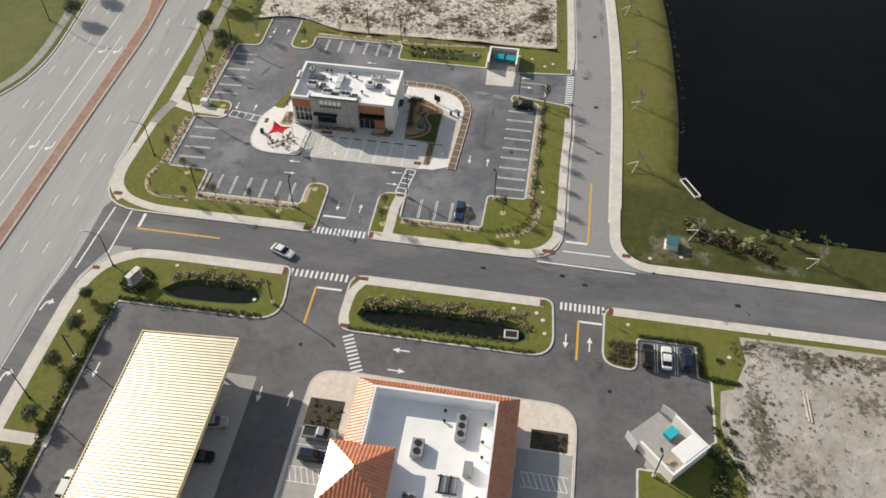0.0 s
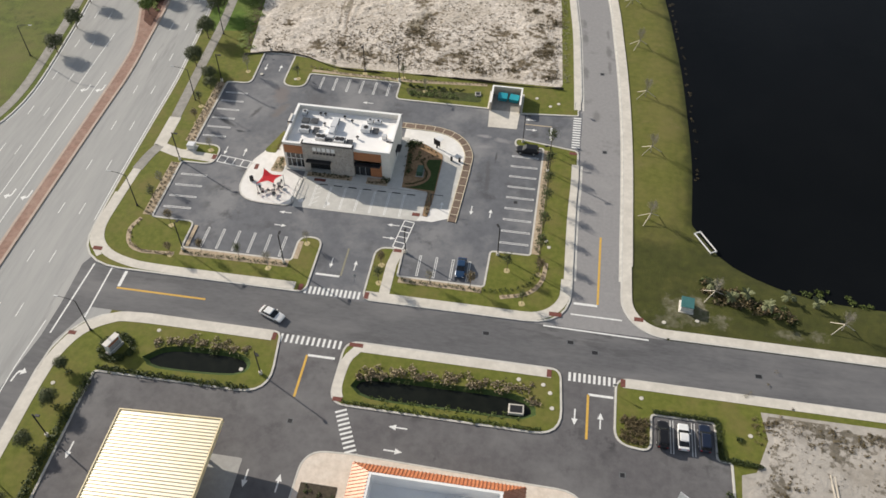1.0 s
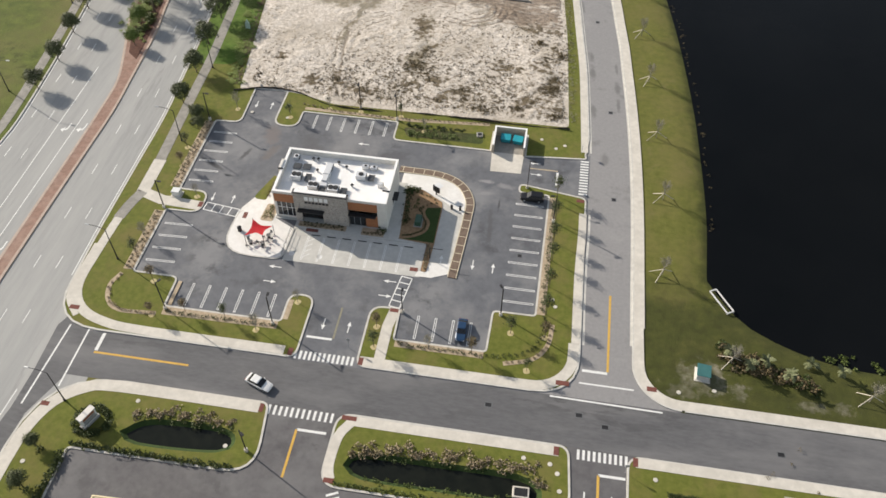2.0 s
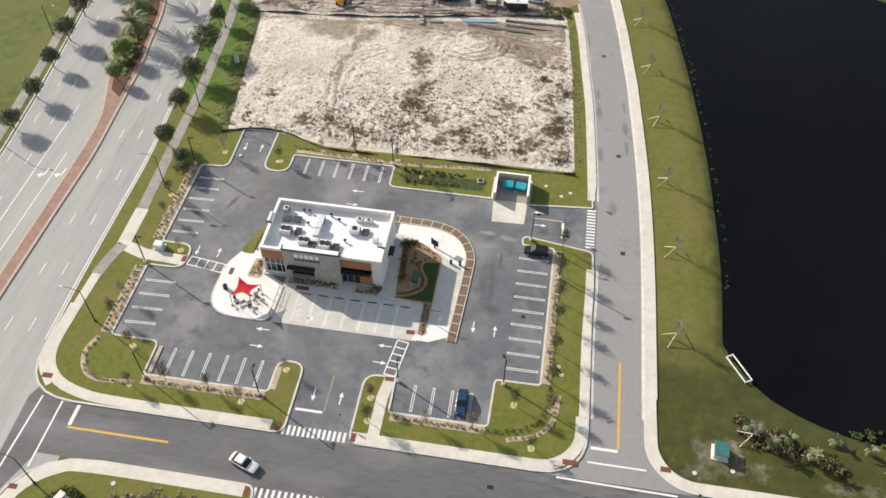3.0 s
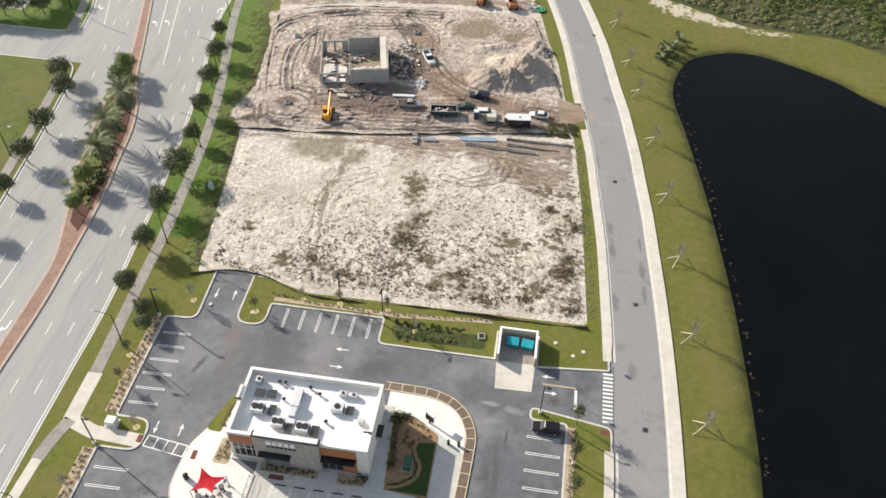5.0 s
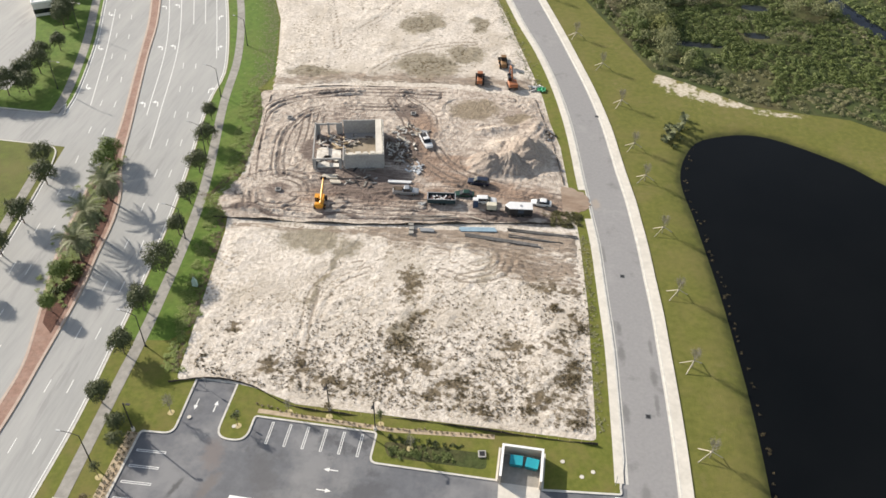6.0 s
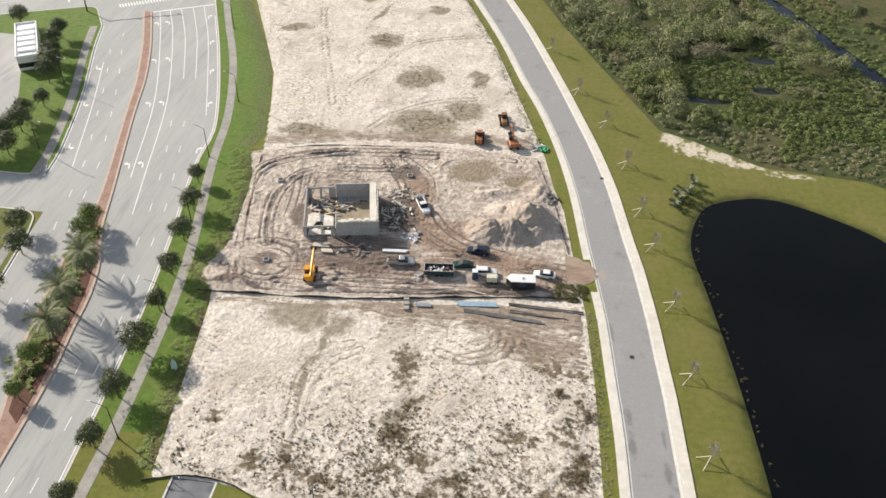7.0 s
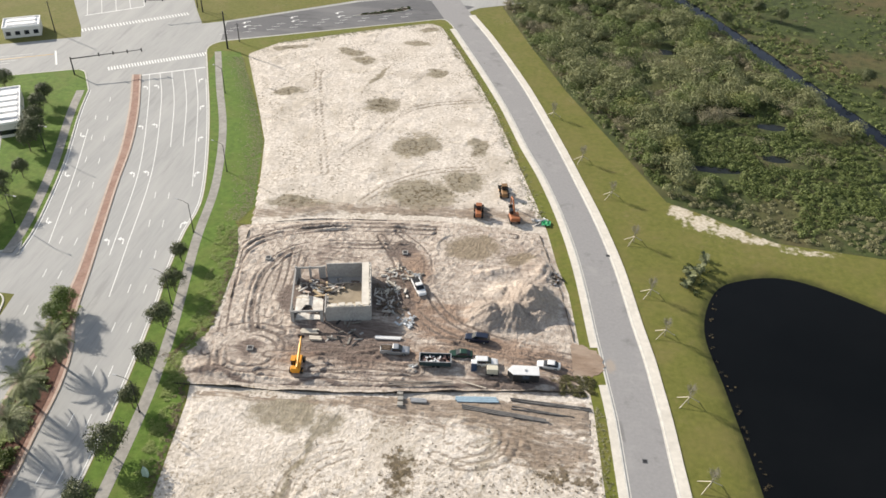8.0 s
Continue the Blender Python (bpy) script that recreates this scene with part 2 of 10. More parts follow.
PAINT_WORN = material("worn_yellow_paint", (0.52, 0.42, 0.28), (0.40, 0.345, 0.265), 1.5, 0.85)
MEDIAN_KERB = material("pinkish_kerb", (0.50, 0.40, 0.335), (0.42, 0.33, 0.275), 0.8, 0.9)
PAINT_YELLOW = material("yellow_road_paint", (0.68, 0.42, 0.09), (0.56, 0.34, 0.08), 2.0, 0.8)
WATER = material("pond_water", (0.004, 0.005, 0.006), (0.006, 0.007, 0.008), 0.02, 0.07, bump=0.012, bump_scale=0.8, spec=0.045)
CANAL_WATER = material("canal_water", (0.006, 0.009, 0.016), (0.009, 0.012, 0.02), 0.1, 0.1, bump=0.02, bump_scale=0.6, spec=0.12)
DITCH = material("ditch_water", (0.008, 0.010, 0.008), (0.014, 0.016, 0.012), 0.4, 0.12, spec=0.15)
WHITE_ROOF = material("white_membrane", (0.88, 0.87, 0.85), (0.84, 0.83, 0.81), 0.5, 0.42, (0.74, 0.73, 0.71), 0.3, 0.5, edges3=(0.52, 0.7), spec=0.6)
STUCCO = material("white_stucco", (0.72, 0.69, 0.64), (0.66, 0.63, 0.58), 1.5, 0.9, bump=0.004)
STUCCO_TAN = material("tan_stucco", (0.55, 0.48, 0.39), (0.49, 0.43, 0.35), 1.5, 0.9, bump=0.004)
TERRACOTTA = material("terracotta_tile", (0.56, 0.20, 0.09), (0.44, 0.145, 0.066), 1.2, 0.26, (0.62, 0.28, 0.14), 0.5, 0.5, bump=0.004, spec=1.0)
WOODWALL = material("brown_panel", (0.42, 0.18, 0.085), (0.33, 0.135, 0.065), 1.5, 0.7, stretch=(0.4, 0.4, 6))
STONE = material("stone_veneer", (0.46, 0.42, 0.38), (0.30, 0.27, 0.245), 3.0, 0.9, (0.56, 0.51, 0.45), 1.3, 0.6, bump=0.03)
DARK_METAL = material("dark_metal", (0.03, 0.03, 0.032), (0.045, 0.045, 0.048), 1.0, 0.5, metal=0.4, local=True)
GREY_METAL = material("grey_metal", (0.42, 0.43, 0.44), (0.34, 0.35, 0.36), 1.5, 0.45, metal=0.5, local=True)
LIGHT_METAL = material("light_metal", (0.66, 0.67, 0.68), (0.58, 0.59, 0.60), 1.5, 0.5, metal=0.3, local=True)
CANOPY = material("cream_metal_deck", (0.81, 0.735, 0.57), (0.76, 0.68, 0.51), 0.6, 0.32, (0.83, 0.765, 0.62), 0.2, 0.5, metal=1.0)
CANOPY_TRIM = material("canopy_fascia", (0.72, 0.64, 0.42), (0.62, 0.50, 0.30), 0.6, 0.5)
BLOCK = material("concrete_block", (0.42, 0.41, 0.39), (0.34, 0.33, 0.315), 2.0, 0.95, (0.27, 0.265, 0.26), 0.5, 0.5, bump=0.01)
GLASS_DARK = material("dark_glass", (0.012, 0.014, 0.017), (0.02, 0.022, 0.026), 1.0, 0.08, local=True, spec=0.6)
RUBBER = material("black_rubber", (0.015, 0.015, 0.015), (0.025, 0.025, 0.025), 3.0, 0.85, local=True)
BARK = material("bark", (0.16, 0.12, 0.09), (0.10, 0.075, 0.055), 3.0, 0.95, local=True, bump=0.02)
GREY_BARK = material("grey_bark", (0.27, 0.25, 0.22), (0.19, 0.175, 0.155), 3.0, 0.95, local=True)
BLEACHED = material("pale_timber", (0.62, 0.56, 0.47), (0.5, 0.45, 0.37), 2.0, 0.85, local=True)
TIMBER = material("yellow_timber", (0.55, 0.42, 0.27), (0.45, 0.34, 0.21), 2.0, 0.85, local=True)
TEAL = material("teal_paint", (0.02, 0.27, 0.33), (0.015, 0.21, 0.26), 1.5, 0.5, local=True)
RED_CLOTH = material("red_fabric", (0.72, 0.045, 0.06), (0.62, 0.035, 0.05), 1.0, 0.75, local=True)
OAK = leaves("oak_leaves", (0.042, 0.056, 0.023), (0.11, 0.125, 0.055))
LIGHT_LEAF = leaves("light_leaves", (0.06, 0.095, 0.02), (0.16, 0.21, 0.05))
SHRUB = leaves("shrub_leaves", (0.03, 0.045, 0.012), (0.10, 0.13, 0.03))
HEDGE = leaves("hedge_leaves", (0.022, 0.035, 0.01), (0.06, 0.08, 0.022))
PALM = leaves("palm_fronds", (0.065, 0.08, 0.034), (0.20, 0.215, 0.11), 0.8)
TWIG = leaves("twig_leaves", (0.13, 0.125, 0.075), (0.25, 0.235, 0.16))
REED = leaves("dry_reeds", (0.12, 0.09, 0.055), (0.30, 0.245, 0.155))
WEED = leaves("weeds", (0.066, 0.05, 0.025), (0.165, 0.128, 0.066))
WILLOW = leaves("marsh_bush_leaves", (0.112, 0.132, 0.054), (0.25, 0.258, 0.122), 0.16, 0.45)
WILLOW_DEEP = leaves("deep_bush_leaves", (0.066, 0.098, 0.028), (0.17, 0.207, 0.066), 0.16, 0.45)
WILLOW_DRY = leaves("dry_bush_leaves", (0.14, 0.125, 0.075), (0.29, 0.26, 0.165), 0.2, 0.5)
LIGHT_WILLOW = leaves("light_willow_leaves", (0.14, 0.155, 0.05), (0.26, 0.27, 0.095), 0.3, 0.5)
BRUSH = leaves("brush_leaves", (0.13, 0.135, 0.06), (0.255, 0.245, 0.13), 0.25, 0.5)
OLIVE = leaves("olive_scrub_leaves", (0.06, 0.06, 0.022), (0.16, 0.15, 0.062), 0.3, 0.7)
MARSH_FERN = leaves("marsh_fern_leaves", (0.06, 0.088, 0.024), (0.135, 0.168, 0.05), 0.15, 0.5)
FERN = leaves("fern_leaves", (0.085, 0.135, 0.026), (0.19, 0.24, 0.055), 0.15, 0.5)
# Stains and scuffs; the slanting streak near x -69 paints a cast shadow.
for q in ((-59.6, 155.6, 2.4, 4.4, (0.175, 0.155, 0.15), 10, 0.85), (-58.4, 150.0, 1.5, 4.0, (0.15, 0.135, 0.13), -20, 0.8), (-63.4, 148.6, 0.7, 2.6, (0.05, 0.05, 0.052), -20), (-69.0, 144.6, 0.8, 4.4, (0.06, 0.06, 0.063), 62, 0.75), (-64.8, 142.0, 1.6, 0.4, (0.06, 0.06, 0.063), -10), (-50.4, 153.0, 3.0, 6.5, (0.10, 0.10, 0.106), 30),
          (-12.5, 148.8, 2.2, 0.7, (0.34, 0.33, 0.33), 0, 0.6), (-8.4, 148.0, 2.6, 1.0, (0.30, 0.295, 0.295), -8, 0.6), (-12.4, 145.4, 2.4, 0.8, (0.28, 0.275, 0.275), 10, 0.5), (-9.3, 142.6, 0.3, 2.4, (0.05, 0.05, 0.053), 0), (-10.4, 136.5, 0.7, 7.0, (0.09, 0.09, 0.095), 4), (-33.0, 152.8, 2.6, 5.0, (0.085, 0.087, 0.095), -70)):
    stain_or_shadow(ASPHALT_NEW, *q)
for q in ((11.1, 159.4, 1.2, 2.4, (0.16, 0.156, 0.155)), (7.2, 195, 0.7, 2.2, (0.15, 0.147, 0.145), 4), (7.6, 189, 0.9, 3.6, (0.14, 0.137, 0.135), 4), (8.2, 175, 0.9, 3.6, (0.15, 0.147, 0.145), 4), (13.3, 184, 0.9, 3.0, (0.14, 0.137, 0.135), 4), (13.6, 178, 0.6, 3.4, (0.15, 0.147, 0.145), 4), (13.0, 191.2, 0.5, 2.8, (0.16, 0.156, 0.155), 5), (4.2, 216, 0.5, 4.0, (0.17, 0.166, 0.165), 8), (2.4, 233, 1.4, 2.6, (0.36, 0.30, 0.245), 8)):
    stain_or_shadow(ASPHALT_EAST, *q)
layer(GRASS, "bare", (0.62, 0.56, 0.465), (0.42, 0.36, 0.27), 0.5, 2.2, 0.4, most=0.95)
# Damp fringe along the pond, plus shade painted over the southern bank.
layer(GRASS, "wet_shade", (0.05, 0.057, 0.013), (0.036, 0.041, 0.01), 0.3, 1.2, 0.9, most=0.9)
layer(SAND, "washed", (0.25, 0.215, 0.145), (0.165, 0.138, 0.088), 0.35, 2.8, 1.1, most=0.8)
layer(SAND, "weedy", (0.15, 0.112, 0.06), (0.07, 0.05, 0.026), 0.75, 3.4, 0.5, most=0.9)
layer(SAND_GREY, "weedy", (0.13, 0.11, 0.075), (0.065, 0.054, 0.036), 0.8, 3.0, 0.4, most=0.8)
layer(SAND, "wheel", (0.27, 0.222, 0.17), (0.19, 0.155, 0.115), 1.2, 1.8, 0.5, most=0.75)
layer(SAND, "brown", (0.30, 0.232, 0.175), (0.165, 0.124, 0.092), 0.7, 2.4, 0.7, stretch=(0.4, 1.5, 1), most=0.85)
layer(SOIL, "washed", (0.28, 0.225, 0.155), (0.21, 0.168, 0.115), 0.5, 1.2, 0.5, most=0.9)
layer(SOIL, "brown", (0.33, 0.23, 0.168), (0.215, 0.146, 0.106), 0.45, 1.8, 0.7, stretch=(0.5, 1.5, 1), most=0.9)
layer(SOIL, "dark", (0.205, 0.155, 0.132), (0.105, 0.079, 0.067), 0.7, 1.9, 0.6, stretch=(0.3, 1.7, 1), most=0.9)
layer(SOIL, "pile", (0.43, 0.365, 0.31), (0.32, 0.265, 0.222), 0.9, 1.2, 0.5)
# Wheel tracks; the dark tone also paints the shaded edges of the ruts.
layer(SOIL, "wheel", (0.20, 0.16, 0.134), (0.12, 0.094, 0.08), 1.2, 1.3, 0.5, most=0.9)


# ---- small tools ----
def part(name, bm, mat, parent=None, label="", smooth=False):
    me = bpy.data.meshes.new(name)
    bm.to_mesh(me)
    bm.free()
    me.materials.append(mat)
    if smooth:
        for p in me.polygons:
            p.use_smooth = True
    ob = new(name, me)
    if parent:
        ob.parent = parent
    if label:
        ob["label"] = label
    return ob


def raw_mesh(name, verts, faces, mat, parent=None, label=""):
    me = bpy.data.meshes.new(name)
    me.from_pydata(verts, [], faces)
    me.materials.append(mat)
    ob = new(name, me)
    if parent:
        ob.parent = parent
    if label:
        ob["label"] = label
    return ob


def thing(name, label, category, group="", at=None):
    ob = new(name)
    ob.empty_display_size = 0.3
    if at is not None:
        ob.matrix_basis = at
    return tagged(ob, label, category, group)


def box(bm, x, y, z, sx, sy, sz, turn=0.0, bevel=0.0, tilt=None):
    """A box whose base centre is at x, y, z."""
    m = pose(x, y, z + sz / 2, 0, 0, turn)
    if tilt:
        m = pose(x, y, z + sz / 2, tilt[0], tilt[1], turn)
    r = bmesh.ops.create_cube(bm, size=1, matrix=m @ Matrix.Diagonal((sx, sy, sz, 1)))
    if bevel:
        edges = list({e for v in r["verts"] for e in v.link_edges})
        bmesh.ops.bevel(bm, geom=edges, offset=bevel, segments=1, affect="EDGES")
    return bm


def rod(bm, p, q, r1, r2=None, seg=8):
    """A tapered round bar from p to q."""
    p, q = Vector(p), Vector(q)
    d = q - p
    m = Matrix.Translation((p + q) / 2) @ d.to_track_quat("Z", "Y").to_matrix().to_4x4()
    bmesh.ops.create_cone(bm, cap_ends=True, segments=seg, radius1=r1, radius2=r1 if r2 is None else r2, depth=d.length, matrix=m)
    return bm


def rounded(corners, seg=6):
    """A closed outline whose corners (x, y, radius) are rounded off."""
    out, n = [], len(corners)
    for i, c in enumerate(corners):
        p = Vector(c[:2])
        r = c[2] if len(c) > 2 else 0
        a, b = Vector(corners[i - 1][:2]) - p, Vector(corners[(i + 1) % n][:2]) - p
        if not r or a.length < 1e-6 or b.length < 1e-6:
            out.append(tuple(p))
            continue
        ang = a.angle(b)
        if ang > 3.1:
            out.append(tuple(p))
            continue
        t = min(r / math.tan(ang / 2), a.length * 0.49, b.length * 0.49)
        p0, p1 = p + a.normalized() * t, p + b.normalized() * t
        for k in range(seg + 1):
            f = k / seg
            out.append(tuple(p0 * (1 - f) ** 2 + p * 2 * f * (1 - f) + p1 * f * f))
    return out


def spline(ctrl, step=4.0):
    """A smooth curve through a few control points."""
    pts = [Vector(c) for c in ctrl]
    pts = [2 * pts[0] - pts[1], *pts, 2 * pts[-1] - pts[-2]]
    out = []
    for i in range(1, len(pts) - 2):
        p0, p1, p2, p3 = pts[i - 1:i + 3]
        n = max(1, round((p2 - p1).length / step))
        for k in range(n):
            t = k / n
            out.append(tuple(0.5 * (2 * p1 + (p2 - p0) * t + (2 * p0 - 5 * p1 + 4 * p2 - p3) * t * t + (3 * p1 - p0 - 3 * p2 + p3) * t ** 3)))
    out.append(tuple(pts[-2]))
    return out


def shifted(path, d, closed=False):
    """The path moved d metres to its left."""
    out, n = [], len(path)
    for i in range(n):
        p = Vector(path[i])
        q0 = Vector(path[i - 1]) if (closed or i) else None
        q1 = Vector(path[(i + 1) % n]) if (closed or i < n - 1) else None
        d0 = (p - q0).normalized() if q0 is not None and (p - q0).length > 1e-6 else None
        d1 = (q1 - p).normalized() if q1 is not None and (q1 - p).length > 1e-6 else None
        d0, d1 = d0 or d1, d1 or d0
        n0, n1 = Vector((-d0.y, d0.x)), Vector((-d1.y, d1.x))
        m = (n0 + n1)
        m = m.normalized() if m.length > 1e-3 else n0
        out.append(tuple(p + m * (d / max(0.5, m.dot(n0)))))
    return out


def area(poly):
    return sum(poly[i - 1][0] * poly[i][1] - poly[i][0] * poly[i - 1][1] for i in range(len(poly))) / 2


def clean(poly):
    out = []
    for p in poly:
        if not out or (Vector(p) - Vector(out[-1])).length > 0.02:
            out.append((p[0], p[1]))
    if (Vector(out[0]) - Vector(out[-1])).length < 0.02:
        out.pop()
    return out if area(out) > 0 else out[::-1]


def plate_data(outer, holes=(), z0=-0.3, z1=0.0):
    from mathutils.geometry import tessellate_polygon
    loops = [clean(outer)] + [clean(h)[::-1] for h in holes]
    tris = tessellate_polygon([[Vector((*p, 0)) for p in lp] for lp in loops])
    flat = [p for lp in loops for p in lp]
    n = len(flat)
    verts = [(x, y, z1) for x, y in flat] + [(x, y, z0) for x, y in flat]
    faces = []
    for t in tris:
        a, b, c = (Vector(flat[i]) for i in t)
        up = (b - a).cross(c - a)
        if abs(up) > 1e-9:
            faces.append(tuple(t) if up > 0 else tuple(reversed(t)))
    k = 0
    for lp in loops:
        m = len(lp)
        for i in range(m):
            j = (i + 1) % m
            faces.append((k + i, k + n + i, k + n + j, k + j))
        k += m
    return verts, faces


def plate(name, outer, z1, mat, holes=(), z0=-0.3, parent=None, label=""):
    v, f = plate_data(outer, holes, z0, z1)
    return raw_mesh(name, v, f, mat, parent, label)


def band_data(path, d0, d1, z0, z1, closed=False):
    """A slab that follows a path, from d0 to d1 metres to its left."""
    a, b = shifted(path, d0, closed), shifted(path, d1, closed)
    n = len(path)
    verts = [(*p, z1) for p in a] + [(*p, z1) for p in b] + [(*p, z0) for p in a] + [(*p, z0) for p in b]
    faces = []
    for i in range(n if closed else n - 1):
        j = (i + 1) % n
        faces += [(i, j, n + j, n + i), (2 * n + i, 2 * n + j, j, i), (n + i, n + j, 3 * n + j, 3 * n + i)]
    if not closed:
        faces += [(0, n, 3 * n, 2 * n), (n - 1, 3 * n - 1, 4 * n - 1, 2 * n - 1)]
    return verts, faces


def band(name, path, d0, d1, z1, mat, z0=-0.2, closed=False, parent=None, label=""):
    v, f = band_data(path, d0, d1, z0, z1, closed)
    if d1 < d0:
        f = [tuple(reversed(q)) for q in f]
    return raw_mesh(name, v, f, mat, parent, label)


def block(name, outline, mat, label, holes=(), top=0.13, width=0.32, kerb=True):
    """A raised piece of ground with a concrete kerb round it."""
    o = clean(outline)
    inner = shifted(o, width, True) if kerb else o
    ob = plate(name, inner, top, mat, holes=holes)
    tagged(ob, label, "ground", kind="structure")
    if kerb:
        k = band("kerb", o, 0, width + 0.02, top + 0.03, KERB, z0=-0.25, closed=True, parent=ob)
        k["label"] = "pale concrete kerb"
    return ob


def mark(name, path, width, z, mat, parent, closed=False):
    """A painted line on the road."""
    return band(name, path, -width / 2, width / 2, z, mat, z0=z - 0.004, closed=closed, parent=parent)


def dashes(path, length, gap, width, z, mat, parent, name="lane_dash", start=0.0):
    """Broken lane line along a path."""
    pts = [Vector(p) for p in path]
    cum = [0.0]
    for p, q in zip(pts, pts[1:]):
        cum.append(cum[-1] + (q - p).length)

    def at(s):
        for i in range(len(pts) - 1):
            if s <= cum[i + 1] or i == len(pts) - 2:
                f = (s - cum[i]) / max(1e-6, cum[i + 1] - cum[i])
                return tuple(pts[i].lerp(pts[i + 1], f))
    s = start
    while s + length < cum[-1]:
        mark(name, [at(s), at(s + length)], width, z, mat, parent)
        s += length + gap


ARROW_STRAIGHT = [(-0.12, -1.5), (0.12, -1.5), (0.12, 0.3), (0.5, 0.3), (0.0, 1.5), (-0.5, 0.3), (-0.12, 0.3)]
ARROW_TURN = [(0.28, -1.6), (0.55, -1.6), (0.55, 0.0), (0.35, 0.55), (-0.15, 0.75), (-0.15, 1.25), (-1.0, 0.55), (-0.15, -0.15), (-0.15, 0.3), (0.15, 0.15), (0.28, -0.1)]


def arrow(x, y, heading, z, parent, shape=ARROW_STRAIGHT, size=1.0, mirror=False, name="arrow_marking"):
    """A painted arrow; heading in degrees, 0 points along +y, turning left."""
    a = radians(heading)
    pts = [((-px if mirror else px) * size, py * size) for px, py in shape]
    poly = [(x + px * math.cos(a) - py * math.sin(a), y + px * math.sin(a) + py * math.cos(a)) for px, py in pts]
    return plate(name, poly, z, PAINT_WHITE, z0=z - 0.004, parent=parent)


def rect(x0, y0, x1, y1, r=0.0):
    return rounded([(x0, y0, r), (x1, y0, r), (x1, y1, r), (x0, y1, r)]) if r else [(x0, y0), (x1, y0), (x1, y1), (x0, y1)]


# ---- ground sheet with the ponds sunk into it ----
POND = spline([(30.4, 130), (31.2, 147), (30.8, 166), (30.0, 182), (27.6, 207), (24.4, 230), (22.0, 247), (25.2, 260), (31, 266), (44, 269), (62, 260.5), (78, 248), (120, 232), (180, 215), (230, 170), (180, 122), (110, 112), (69, 113.6), (52, 114.4), (41, 118), (35, 122.5), (30.4, 130)], 3.0)[:-1]
CANAL = spline([(-20, 560), (6, 500), (33, 452), (60, 396), (84, 342), (112, 290), (160, 215), (215, 120)], 5.0)
POND_A = spline([(-62.8, 83.4), (-58.5, 86.2), (-47.5, 86.7), (-44.3, 85), (-46.5, 82.3), (-59.5, 81.6), (-62.8, 83.4)], 1.2)[:-1]
POND_B = spline([(-26.8, 83.4), (-24.5, 85.8), (-12, 86.2), (0.2, 86.1), (3.7, 84), (1.8, 81.7), (-12, 81.4), (-23.5, 81.5), (-26.8, 83.4)], 1.2)[:-1]


def edge_distance(xy, poly, closed=True):
    """Distance of points to an outline, positive inside it when closed."""
    p = np.array(poly)
    q = np.roll(p, -1, axis=0)
    if not closed:
        p, q = p[:-1], q[:-1]
    best = np.full(len(xy), 1e9)
    odd = np.zeros(len(xy), bool)
    for a0, b0 in zip(p, q):
        d = b0 - a0
        t = np.clip(((xy - a0) @ d) / (d @ d), 0, 1)
        best = np.minimum(best, np.linalg.norm(xy - a0 - t[:, None] * d, axis=1))
        if abs(d[1]) > 1e-9:
            cross = (a0[1] > xy[:, 1]) != (b0[1] > xy[:, 1])
            odd ^= cross & (xy[:, 0] < d[0] * (xy[:, 1] - a0[1]) / d[1] + a0[0])
    return np.where(odd, best, -best) if closed else best


